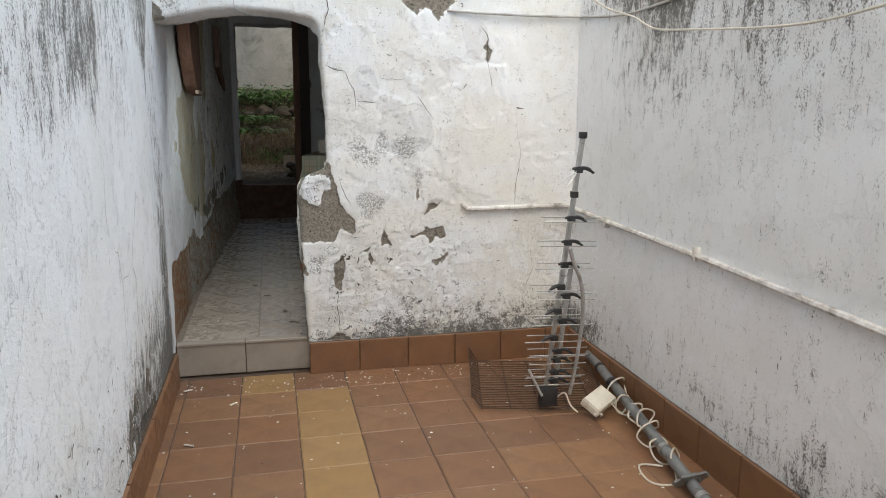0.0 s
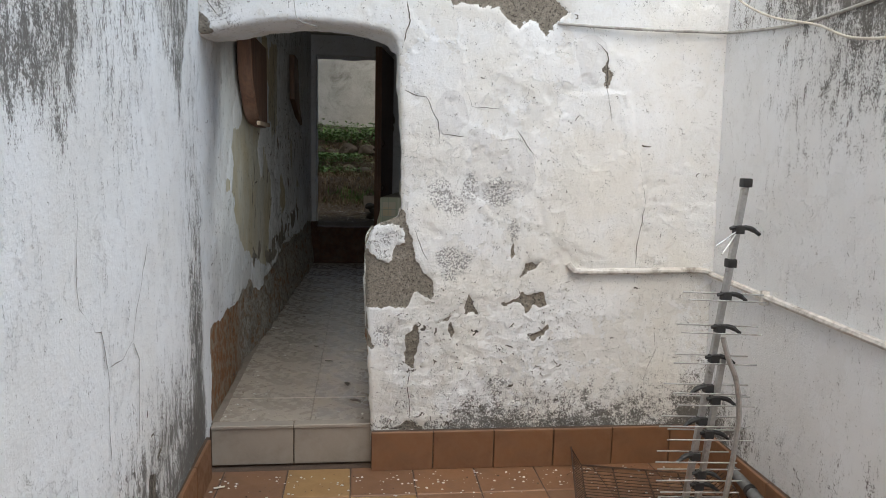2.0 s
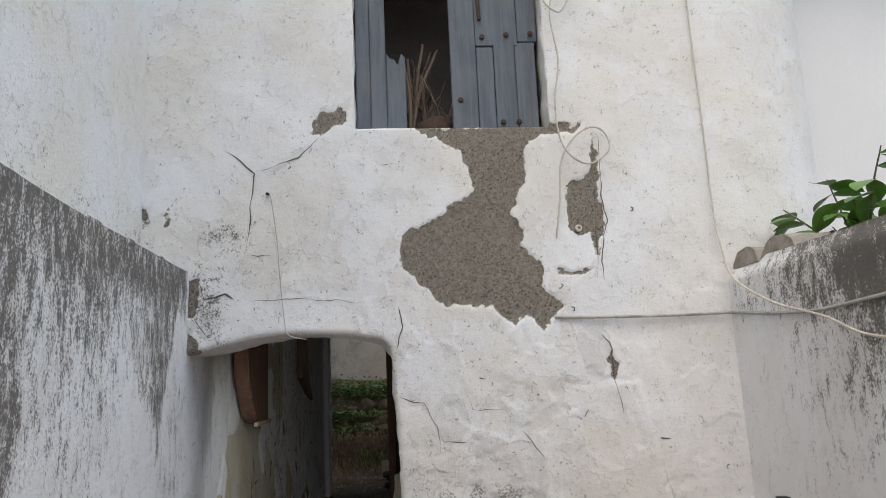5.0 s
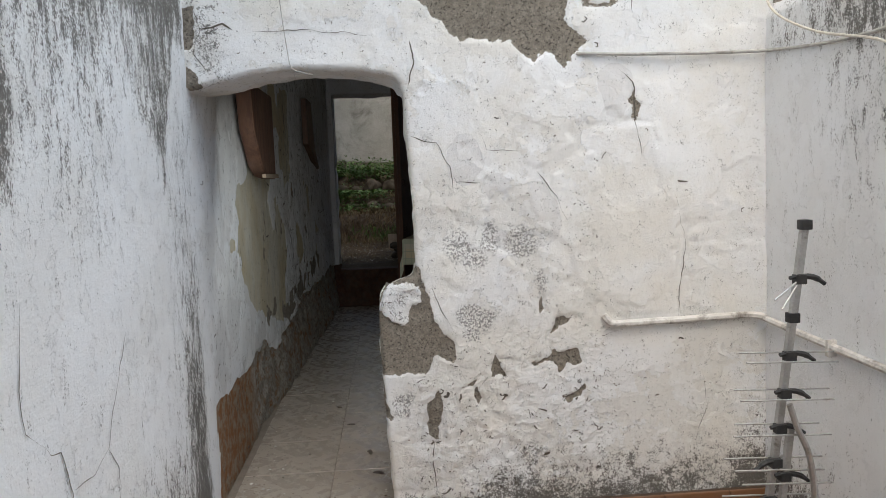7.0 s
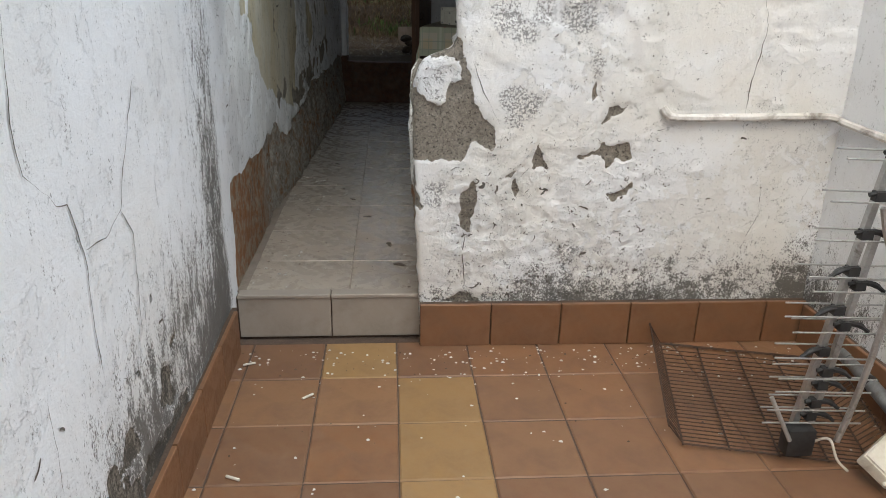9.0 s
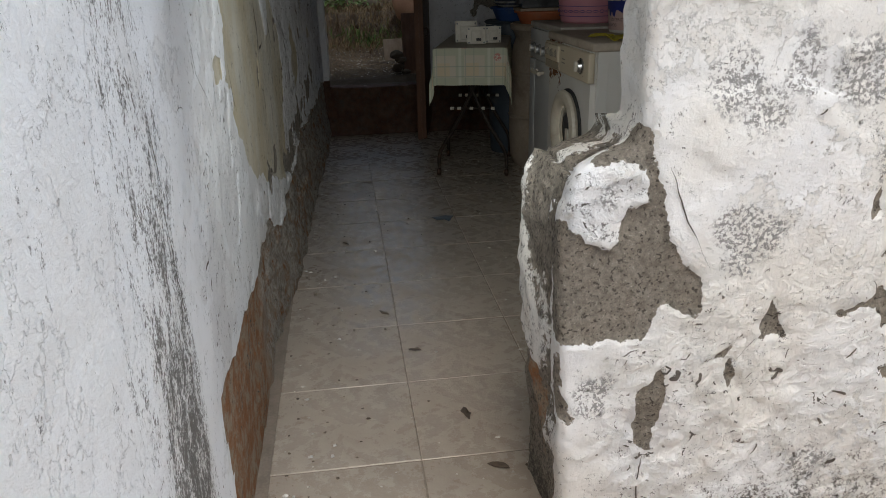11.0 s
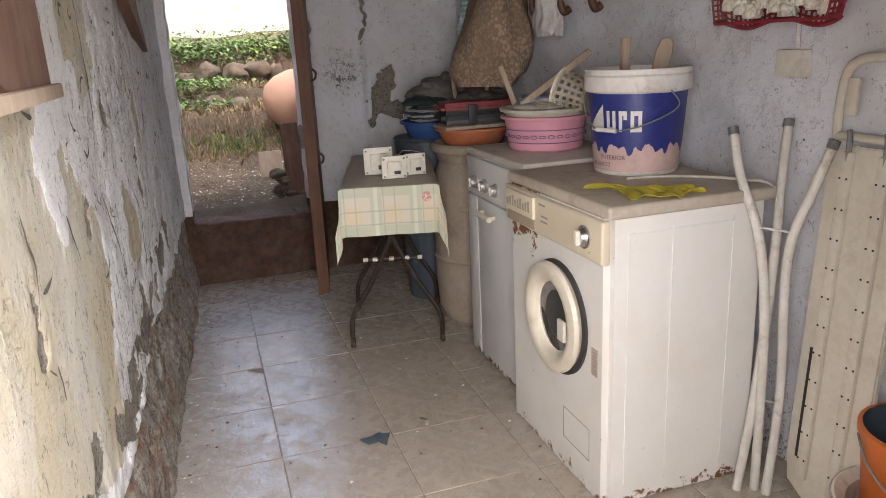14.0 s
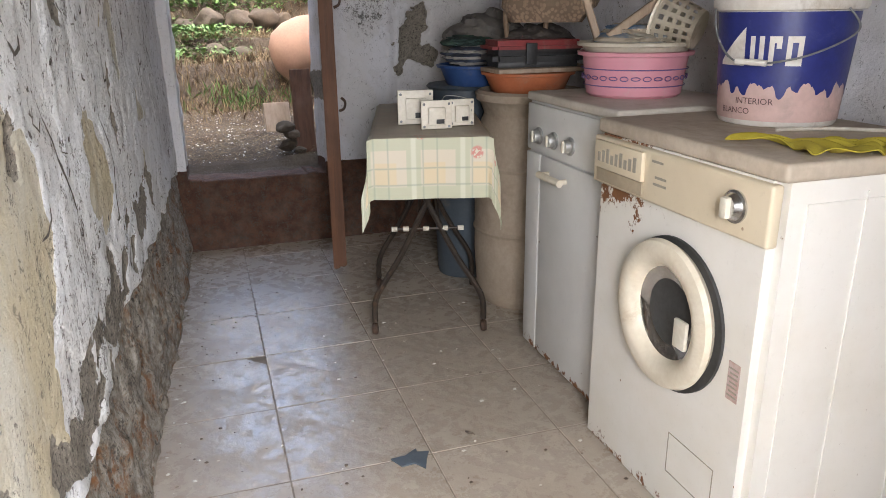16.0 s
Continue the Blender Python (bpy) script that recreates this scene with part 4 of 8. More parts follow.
# ---- garden behind the house ----
def terrace(x, y):
    h = 0.36 + 0.03 * ramp(y, 8.3, 10.2)
    w = 0.12 * fbm(x, y * 0, 1.2, 201)
    h = h + 0.30 * ramp(y, 10.2 + w, 10.75 + w) + 0.20 * ramp(y, 11.2 + w, 11.35 + w) + 0.34 * ramp(y, 12.0 + w, 12.25 + w) + 0.25 * ramp(y, 12.4, 13.6)
    return h + 0.05 * fbm(x, y, 1.3, 202) + 0.018 * fbm(x, y, 7, 203)


m = Mat("garden_soil", 0.95)
g = m.step(m.noise(3, 6, 0.7), 0.4, 0.65)
c = m.mix(g, (0.058, 0.040, 0.025), (0.095, 0.072, 0.047))
c = m.mix(m.step(m.noise(40, 5, 0.8), 0.5, 0.7), c, (0.07, 0.048, 0.03))
c = m.mix(m.step(m.noise(120, 3, 0.7), 0.62, 0.7), c, (0.16, 0.135, 0.105))
m.set("Base Color", c)
m.bump(m.noise(45, 6, 0.8), 0.9, 0.03)
SOIL = m.m
xs, ys = np.arange(-2.6, 3.4, 0.05), np.arange(8.1, 13.7, 0.05)
gx, gy = (a.ravel() for a in np.meshgrid(xs, ys))
aa = (np.arange(len(ys) - 1)[:, None] * len(xs) + np.arange(len(xs) - 1)[None]).ravel()
ground = mesh_object("ground", np.stack([gx, gy, np.where(gy < 8.25, 0.33, terrace(gx, gy))], 1), np.stack([aa, aa + 1, aa + len(xs) + 1, aa + len(xs)], 1), SOIL)
tagged(ground, "dry terraced garden earth with straw and stones", kind="structure")
far_ground = mesh_object("ground", [(-600, -600, -0.4), (600, -600, -0.4), (600, 600, -0.4), (-600, 600, -0.4)], [(0, 1, 2, 3)], SOIL, smooth=False)
tagged(far_ground, "earth around the houses", kind="structure")
GARDEN_STONE = simple("stained_garden_limewash", (0.52, 0.51, 0.48), (0.40, 0.385, 0.35), 0.95, scale=3, grain=50, relief=0.6, dirt=(0.16, 0.15, 0.12), amount=0.75)
sheet("wall_garden", -4.0, 5.0, 0.3, 3.3, 0.06, lambda x, z, f: (np.stack([x, 13.5 + 0.02 * fbm(x, z, 1.5, 211), z], 1), 1, 1), lambda x, z: {"grime": 0.42 + 0.3 * ramp(z, 2.1, 1.6), "peel": blobs(x, z, ((-0.6, 1.85, 0.4, 0.35),), 212, 0.6, 0.2)},
      GARDEN_STONE, boxes=(((-4.0, 13.55, 0.2), (5.0, 13.8, 3.3)),), label="stained whitewashed wall at the top of the garden")


# ---- helpers for things ----
def thing(name, at=(0, 0, 0), rz=0.0, label="", category="", group="", rx=0.0, ry=0.0):
    ob = new(name)
    ob.matrix_basis = pose(*at, rx, ry, rz)
    ob.empty_display_size = 0.05
    return tagged(ob, label, category, group)


def curve(points, steps=8, closed=False):
    """A smooth line through points."""
    p = [Vector(q) for q in points]
    n = len(p)
    out = []
    for k in range(n if closed else n - 1):
        a, b, c, d = (p[(k + j) % n] if closed else p[min(max(k + j, 0), n - 1)] for j in (-1, 0, 1, 2))
        for s in range(steps):
            t = s / steps
            out.append(0.5 * (2 * b + (c - a) * t + (2 * a - 5 * b + 4 * c - d) * t * t + (3 * b - a - 3 * c + d) * t**3))
    if not closed:
        out.append(p[-1])
    return out


def tube(bm, points, r, sides=8, closed=False):
    """A round bar along points, added to a bmesh; r may be one radius or one for each point."""
    p = [Vector(q) for q in points]
    n = len(p)
    rings, side = [], None
    for k in range(n):
        ahead = p[(k + 1) % n] if closed or k < n - 1 else p[k]
        back = p[k - 1] if closed or k > 0 else p[k]
        d = (ahead - back).normalized()
        if side is None:
            side = d.orthogonal().normalized()
        side = (side - d * side.dot(d)).normalized()
        up = d.cross(side)
        rad = r[k] if isinstance(r, (list, tuple)) else r
        rings.append([bm.verts.new(p[k] + rad * (math.cos(a) * side + math.sin(a) * up)) for a in (2 * math.pi * j / sides for j in range(sides))])
    for k in range(n if closed else n - 1):
        a, b = rings[k], rings[(k + 1) % n]
        for j in range(sides):
            bm.faces.new((a[j], a[(j + 1) % sides], b[(j + 1) % sides], b[j]))
    if not closed:
        bm.faces.new(rings[0][::-1])
        bm.faces.new(rings[-1])
    return bm


def tube_part(name, points, r, material, parent=None, label="", sides=8, closed=False):
    return part(name, tube(bmesh.new(), points, r, sides, closed), material, parent, label, smooth=True)


def lathe(bm, profile, sides=40, at=(0, 0, 0), squash=1.0):
    """Turns (radius, height) points about an upright axis."""
    rings = []
    for r, z in profile:
        rings.append([bm.verts.new((at[0] + max(r, 1e-4) * math.cos(2 * math.pi * j / sides), at[1] + squash * max(r, 1e-4) * math.sin(2 * math.pi * j / sides), at[2] + z)) for j in range(sides)])
    for a, b in zip(rings, rings[1:]):
        for j in range(sides):
            bm.faces.new((a[j], a[(j + 1) % sides], b[(j + 1) % sides], b[j]))
    return bm


def lathe_part(name, profile, material, parent=None, label="", sides=40, at=(0, 0, 0)):
    bm = lathe(bmesh.new(), profile, sides, at)
    bmesh.ops.remove_doubles(bm, verts=bm.verts, dist=2e-4)
    return part(name, bm, material, parent, label, smooth=True)


def slab(bm, outline, z0, z1, m=None):
    """A flat plate with the given outline in x, y."""
    a = [bm.verts.new((x, y, z0)) for x, y in outline]
    b = [bm.verts.new((x, y, z1)) for x, y in outline]
    n = len(a)
    bm.faces.new(a[::-1])
    bm.faces.new(b)
    for k in range(n):
        bm.faces.new((a[k], a[(k + 1) % n], b[(k + 1) % n], b[k]))
    if m is not None:
        bmesh.ops.transform(bm, matrix=m, verts=a + b)
    return bm


def rough_up(bm, amount, scale=8.0, seed=0.0):
    for v in bm.verts:
        v.co += amount * noise.noise_vector(v.co * scale + Vector((seed, seed * 1.7, 0)))


def cloth_grid(name, place, nu, nv, material, parent=None, label="", thick=0.002):
    """A thin cloth from place(u, v), u and v from 0 to 1, with a back face."""
    bm = bmesh.new()
    uv = bm.loops.layers.uv.new("UVMap")
    rows = [[bm.verts.new(place(i / nu, j / nv)) for i in range(nu + 1)] for j in range(nv + 1)]
    for j in range(nv):
        for i in range(nu):
            f = bm.faces.new((rows[j][i], rows[j][i + 1], rows[j + 1][i + 1], rows[j + 1][i]))
            for l, (a, b) in zip(f.loops, ((i, j), (i + 1, j), (i + 1, j + 1), (i, j + 1))):
                l[uv].uv = (a / nu, b / nv)
    bmesh.ops.recalc_face_normals(bm, faces=bm.faces)
    bmesh.ops.solidify(bm, geom=bm.faces[:], thickness=thick)
    return part(name, bm, material, parent, label, smooth=True)


ALU = simple("dull_aluminium", (0.55, 0.55, 0.54), (0.42, 0.42, 0.41), 0.42, 0.85, 20, 150, 0.1, (0.25, 0.23, 0.2), 0.3)
BLACK = simple("black_plastic", (0.018, 0.018, 0.019), (0.03, 0.03, 0.03), 0.5, scale=20)
RUSTY = simple("rusty_wire", (0.10, 0.055, 0.035), (0.055, 0.038, 0.03), 0.75, 0.3, 30, 120, 0.4)
STEEL = simple("galvanised_tube", (0.27, 0.28, 0.28), (0.20, 0.205, 0.205), 0.55, 0.5, 14, 90, 0.15, (0.16, 0.12, 0.09), 0.4)
IVORY = simple("yellowed_white_plastic", (0.72, 0.68, 0.58), (0.62, 0.57, 0.47), 0.5, scale=15, dirt=(0.38, 0.32, 0.24), amount=0.4)
CABLE = simple("dirty_white_cable", (0.66, 0.62, 0.54), (0.55, 0.50, 0.42), 0.55, scale=40, dirt=(0.3, 0.26, 0.2), amount=0.3)
PIPE = simple("whitewashed_conduit", (0.78, 0.76, 0.72), (0.7, 0.67, 0.62), 0.7, scale=18, grain=90, relief=0.5, dirt=(0.20, 0.17, 0.14), amount=0.9)
GREY_CABLE = simple("old_grey_cable", (0.50, 0.49, 0.46), (0.36, 0.34, 0.31), 0.7, scale=25, dirt=(0.2, 0.18, 0.15), amount=0.5)


def planks(name, colour, other, crack, rough=0.85, along=(1, 1, 0.06)):
    m = Mat(name, rough)
    co = m.coords(*along)
    g = m.noise(38, 8, 0.7, co)
    c = m.mix(m.step(g, 0.36, 0.64), colour, other)
    c = m.mix(m.step(m.noise(6, 4), 0.45, 0.75, 0, 0.5), c, crack)
    c = m.mix(m.step(m.noise(75, 5, 0.8, co), 0.66, 0.73), c, tuple(x * 0.25 for x in colour))
    m.set("Base Color", c)
    m.bump(g, 0.55, 0.006)
    return m.m


BLUE_WOOD = planks("weathered_blue_grey_wood", (0.155, 0.18, 0.21), (0.105, 0.125, 0.15), (0.20, 0.20, 0.20))
DARK_WOOD = planks("dark_brown_wood", (0.125, 0.052, 0.022), (0.075, 0.032, 0.016), (0.17, 0.08, 0.04), 0.55)
RED_WOOD = planks("reddish_old_wood", (0.15, 0.075, 0.045), (0.095, 0.048, 0.032), (0.22, 0.14, 0.10), 0.8)
PALE_WOOD = planks("dusty_pale_wood", (0.38, 0.29, 0.21), (0.29, 0.215, 0.15), (0.42, 0.35, 0.28), 0.8)
TWIG = planks("dry_twigs", (0.22, 0.165, 0.125), (0.14, 0.10, 0.08), (0.26, 0.22, 0.18), 0.9)

# the broken top of the stub beside the arch
bm = bmesh.new()
bm_box(bm, (0.335, 3.775, 0.62), (0.66, 3.985, 0.825))
bmesh.ops.subdivide_edges(bm, edges=bm.edges[:], cuts=11, use_grid_fill=True)
for v in bm.verts:
    p = Vector((0.50, 3.87, 0.62))
    d = v.co - p
    v.co.z -= 0.05 * max(0, d.z / 0.2) * ((d.x / 0.17) ** 2 * (d.x < 0) + 1.3 * (d.y / 0.12) ** 2 * (d.y > 0))
    v.co += noise.noise_vector(v.co * 9) * 0.020 + noise.noise_vector(v.co * 31) * 0.007
part("stub_top", bm, simple("crumbling_plaster", (0.58, 0.53, 0.45), (0.36, 0.31, 0.25), 0.95, scale=14, grain=110, relief=0.8, dirt=(0.70, 0.67, 0.61), amount=0.9), wall_facade, "crumbling plaster on top of the broken stub")

# ---- courtyard: the fallen aerial ----
aerial = thing("tv_antenna", (0, 0, 0), 0, "aluminium television aerial with black element clips, standing in a wire rack", "antenna")
TOP, FOOT = Vector((1.392, 2.97, 1.03)), Vector((1.285, 3.02, -0.10))


def on_boom(s):
    return TOP.lerp(FOOT, s)


def square_bar(bm, a, b, w):
    d = (b - a).normalized()
    s = d.cross(Vector((0, 1, 0))).normalized() * w
    t = d.cross(s).normalized() * w
    vs = [bm.verts.new(p + i * s + j * t) for p in (a, b) for i, j in ((1, 1), (1, -1), (-1, -1), (-1, 1))]
    for q in ((0, 1, 2, 3), (7, 6, 5, 4), (0, 4, 5, 1), (1, 5, 6, 2), (2, 6, 7, 3), (3, 7, 4, 0)):
        bm.faces.new([vs[k] for k in q])


bm = bmesh.new()
square_bar(bm, TOP, FOOT, 0.0085)
part("boom", bm, ALU, aerial)
bm = bmesh.new()
square_bar(bm, on_boom(0.47) + Vector((0.034, 0, 0.0)), on_boom(0.96) + Vector((0.038, -0.01, 0)), 0.008)
part("boom", bm, ALU, aerial)
arm_rng = random.Random(3)
for s in (0.125, 0.305, 0.395, 0.48, 0.565, 0.60, 0.66, 0.70, 0.765, 0.82, 0.855, 0.905, 0.94):
    c = on_boom(s)
    flip = -1 if s in (0.565, 0.66, 0.765) else 1
    base = c + Vector((0.03 if s > 0.5 and flip > 0 else 0, -0.012, 0))
    bm = bmesh.new()
    tube(bm, curve([base + Vector((-0.028, 0, 0.004)), base + Vector((0, 0, 0.008)), base + Vector((flip * 0.035, -0.004, 0.004)), base + Vector((flip * 0.062, -0.008, -0.014))], 4), [0.006] * 6 + [0.008] * 4 + [0.0055] * 3, 6)
    bm_box(bm, base + Vector((-0.014, -0.008, -0.012)), base + Vector((0.014, 0.014, 0.012)))
    clip = part("clip", bm, BLACK, aerial)
    if s > 0.13:
        for dy, dz, lx, rx in ((-0.02, -0.006, -0.135, 0.125), (0.035, 0.006, -0.12, 0.14)):
            w = arm_rng.uniform(0.9, 1.1)
            tube_part("rod", [base + Vector((lx * w, dy, dz)), base + Vector((rx * w, dy, dz - 0.010))], 0.0026, ALU, clip, sides=6)
    else:
        for dx, dz in ((-0.085, -0.045), (-0.065, -0.07)):
            tube_part("rod", [base, base + Vector((dx, -0.03, dz))], 0.0026, ALU, clip, sides=6)
for s in (0.0, 0.215):
    c = on_boom(s)
    box_part("clamp", c + Vector((-0.014, -0.014, -0.014)), c + Vector((0.014, 0.014, 0.012)), BLACK, aerial, 0.003)
tube_part("brace", curve([(1.352, 2.96, 0.56), (1.37, 2.955, 0.50), (1.402, 2.95, 0.42), (1.418, 2.95, 0.30), (1.408, 2.95, 0.16), (1.390, 2.95, 0.02), (1.375, 2.955, -0.08)], 6), 0.0085, ALU, aerial)
box_part("balun_box", (1.25, 2.965, -0.135), (1.325, 3.01, -0.055), BLACK, aerial, 0.006)
tube_part("brace", [(1.20, 3.0, 0.03), (1.25, 2.96, -0.08)], 0.006, ALU, aerial)
tube_part("cable", curve([(1.325, 2.98, -0.10), (1.35, 2.95, -0.07), (1.37, 2.93, -0.12), (1.40, 2.92, -0.15)], 6), 0.0035, CABLE, aerial)

# ---- the rusty wire rack under it ----
rack = thing("wire_rack", (1.335, 3.30, YARD), -14, "rusty brown wire grid tray lying on the courtyard tiles", "rack")
for k in range(27):
    y = 0.30 - 0.6 * (k / 26) ** 0.82
    tube_part("wire", [(-0.30, y, 0.085 - 0.02 * (k / 26)), (-0.255, y - 0.005, 0.012), (0.235, y - 0.005, 0.012), (0.29, y, 0.065)], 0.0019, RUSTY, rack, sides=5)
for x in (-0.30, -0.255, -0.13, 0.0, 0.125, 0.235, 0.29):
    z = 0.085 if x < -0.28 else 0.065 if x > 0.27 else 0.010
    tube_part("wire", [(x, 0.302, z), (x, 0.0, z - (0.01 if z > 0.05 else 0)), (x, -0.305, z - (0.02 if z > 0.05 else 0))], 0.003, RUSTY, rack, sides=6)
for y, z in ((0.302, 0.012), (-0.303, 0.012)):
    tube_part("wire", [(-0.30, y, 0.08), (-0.255, y, z), (0.235, y, z), (0.29, y, 0.06)], 0.003, RUSTY, rack, sides=6)

# ---- the mast with its amplifier and cable ----
mast = thing("antenna_mast", (0, 0, 0), 0, "grey galvanised mast tube lying on the courtyard tiles along the wall", "pole")
MA, MB = Vector((1.668, 3.36, -0.075)), Vector((1.45, 1.75, -0.147))
tube_part("tube", [MA, MB], 0.0215, STEEL, mast, sides=16)
tube_part("tube_end", [MA + Vector((0.006, 0.045, 0.002)), MA], 0.0255, STEEL, mast, sides=16)
for s, r in ((0.08, 0.0245), (0.19, 0.027), (0.56, 0.025), (0.76, 0.0255)):
    c = MA.lerp(MB, s)
    d = (MB - MA).normalized() * 0.011
    tube_part("clamp", [c - d, c + d], r, BLACK if s < 0.5 else ALU, mast, sides=14)
c = MA.lerp(MB, 0.70)
plate = bmesh.new()
bm_box(plate, (-0.075, -0.004, -0.028), (0.075, 0.004, 0.03))
bmesh.ops.bevel(plate, geom=[e for e in plate.edges if abs(e.verts[0].co.y - e.verts[1].co.y) > 0.004], offset=0.02, segments=3, affect="EDGES")
bmesh.ops.transform(plate, matrix=pose(c.x, c.y, c.z + 0.012, 30, 0, 8), verts=plate.verts)
part("bracket", plate, STEEL, mast, smooth=True)
tube_part("u_bolt", curve([c + Vector((-0.035, 0.012, 0.012)), c + Vector((-0.025, 0, 0.028)), c + Vector((0.0, 0, 0.034)), c + Vector((0.025, 0, 0.028)), c + Vector((0.03, -0.01, 0.005))], 5), 0.003, STEEL, mast)
amp = thing("amplifier_box", (1.485, 2.90, -0.10), 32, "yellowed white plastic aerial amplifier box hanging by the mast", "box", rx=28, ry=-10)
box_part("case", (-0.07, -0.045, -0.018), (0.07, 0.045, 0.018), IVORY, amp, 0.006)
box_part("lid", (-0.066, -0.041, 0.018), (0.066, 0.041, 0.024), IVORY, amp, 0.003)
for x, y in ((-0.072, -0.03), (-0.05, -0.048), (0.06, -0.048)):
    tube_part("terminal", [(x, y, 0), (x - 0.005, y - 0.008, 0)], 0.006, IVORY, amp)
loops = [(1.52, 2.85, -0.09), (1.56, 2.83, -0.13), (1.60, 2.86, -0.10)]
for k in range(44):
    s = 0.22 + 0.40 * k / 44
    c = MA.lerp(MB, s)
    a = k * 0.95
    r = 0.034 + 0.018 * math.sin(k * 0.7) + 0.008 * math.sin(k * 2.3)
    loops.append((c.x + r * math.cos(a) * 1.25, c.y + 0.02 * math.sin(k * 1.3), max(c.z + r * math.sin(a), YARD + 0.006)))
loops += [(1.50, 2.30, -0.162), (1.42, 2.33, -0.164), (1.44, 2.45, -0.163), (1.52, 2.42, -0.16)]
coil = tagged(tube_part("coax_cable", curve(loops, 5), 0.0038, CABLE), "dirty white coaxial cable wound in loops round the mast", "cable")

# ---- pipes and cables on the walls ----
tagged(tube_part("conduit", curve([(1.085, 3.714, 0.665), (1.10, 3.705, 0.645), (1.13, 3.70, 0.636), (1.30, 3.70, 0.637), (1.45, 3.702, 0.640), (1.60, 3.70, 0.643), (1.655, 3.69, 0.640), (1.676, 3.66, 0.628), (1.68, 3.40, 0.618), (1.68, 2.95, 0.608), (1.682, 2.40, 0.595), (1.68, 1.70, 0.570), (1.68, 0.5, 0.53), (1.68, -1.6, 0.45)], 6), 0.0125, PIPE),
       "whitewashed conduit pipe fixed along two walls", "pipe")
for y in (2.552, 1.2, 3.3):
    tagged(box_part("pipe_clip", (1.664, y - 0.008, 0.58 + 0.013 * y / 2.5 - 0.012), (1.70, y + 0.008, 0.61 + 0.013 * y / 2.5 + 0.010), PIPE, None, 0.003), "whitewashed clip that holds the wall conduit", "clip", "pipe clips")
tagged(tube_part("wall_cable", curve([(1.000, 3.715, 1.592), (1.03, 3.708, 1.59), (1.20, 3.706, 1.584), (1.45, 3.708, 1.582), (1.66, 3.70, 1.583), (1.682, 3.68, 1.582), (1.683, 3.40, 1.552), (1.683, 3.16, 1.540), (1.684, 2.94, 1.548), (1.684, 2.75, 1.56), (1.684, 2.0, 1.62), (1.684, 0.5, 1.66), (1.684, -1.6, 1.70)], 6), 0.0055, GREY_CABLE),
       "old grey cable clipped across facade and courtyard wall", "cable")
tagged(tube_part("hanging_cable", curve([(1.63, 3.70, 3.55), (1.635, 3.705, 2.9), (1.642, 3.70, 2.3), (1.646, 3.70, 1.98), (1.652, 3.68, 1.83), (1.655, 3.62, 1.705), (1.655, 3.38, 1.59), (1.655, 3.10, 1.515), (1.655, 2.92, 1.45), (1.655, 2.64, 1.418), (1.655, 2.13, 1.379), (1.66, 1.79, 1.393), (1.66, 1.2, 1.47), (1.67, 0.3, 1.62), (1.675, -1.55, 1.74)], 7), 0.0042, CABLE),
       "white cable hanging down the facade and sagging along the wall", "cable")
tagged(tube_part("looped_wire", curve([(1.06, 3.70, 3.3), (1.02, 3.69, 2.92), (1.09, 3.685, 2.80), (1.14, 3.69, 2.88), (1.10, 3.69, 2.97), (1.06, 3.69, 2.80), (1.08, 3.69, 2.60), (1.058, 3.69, 2.45), (1.056, 3.685, 2.32), (1.085, 3.68, 2.22), (1.165, 3.675, 2.168), (1.25, 3.68, 2.225), (1.235, 3.685, 2.30), (1.18, 3.69, 2.318), (1.11, 3.695, 2.27), (1.063, 3.70, 2.18), (1.050, 3.70, 2.05), (1.026, 3.708, 1.885)], 8), 0.0034, CABLE),
       "thin white wire hanging in loops beside the window", "wire")
tagged(tube_part("thin_wire", curve([(-0.045, 3.712, 2.085), (-0.033, 3.705, 2.06), (-0.012, 3.706, 1.90), (-0.005, 3.707, 1.79), (0.012, 3.706, 1.62), (0.025, 3.695, 1.565), (0.06, 3.70, 1.55), (0.09, 3.72, 1.545)], 6), 0.0016, GREY_CABLE), "thin wire hanging from a nail above the arch", "wire")
bm = bmesh.new()
tube(bm, [(-0.047, 3.73, 2.09), (-0.047, 3.695, 2.083)], 0.006, 6)
tagged(part("wall_nail", bm, RUSTY, None, "", True), "rusty nail in the facade above the arch", "nail")
bm = bmesh.new()
lathe(bm, ((0.003, 0), (0.012, 0), (0.014, 0.01), (0.012, 0.02), (0.006, 0.02), (0.006, 0.004), (0.001, 0.004)), 14)
bmesh.ops.transform(bm, matrix=pose(1.115, 3.722, 1.925, 90, 0, 0), verts=bm.verts)
tagged(part("cable_gland", bm, IVORY, None, "", True), "white plastic cable bush in the bare cement", "bush")

# ---- the shuttered window ----
shutters = thing("window_shutter", (0, 0, 0), 0, "broken blue-grey wooden plank shutters with rusty nails", "shutter")


def plank(x0, x1, z0, z1, y, seed, jag=0.0):
    bm = bmesh.new()
    n = 5
    lows = [(x0 + (x1 - x0) * k / n, z0 + jag * abs(noise.noise(Vector((seed, k * 1.7, 0))))) for k in range(n + 1)]
    highs = [(x1 - (x1 - x0) * k / n, z1 + jag * noise.noise(Vector((seed + 5, k * 1.3, 0)))) for k in range(n + 1)]
    slab(bm, lows + highs, -0.011, 0.011, pose(0, y, 0, 90, 0, 0))
    bmesh.ops.bevel(bm, geom=bm.edges[:], offset=0.0025, segments=1, affect="EDGES")
    return part("plank", bm, BLUE_WOOD, shutters, smooth=False)


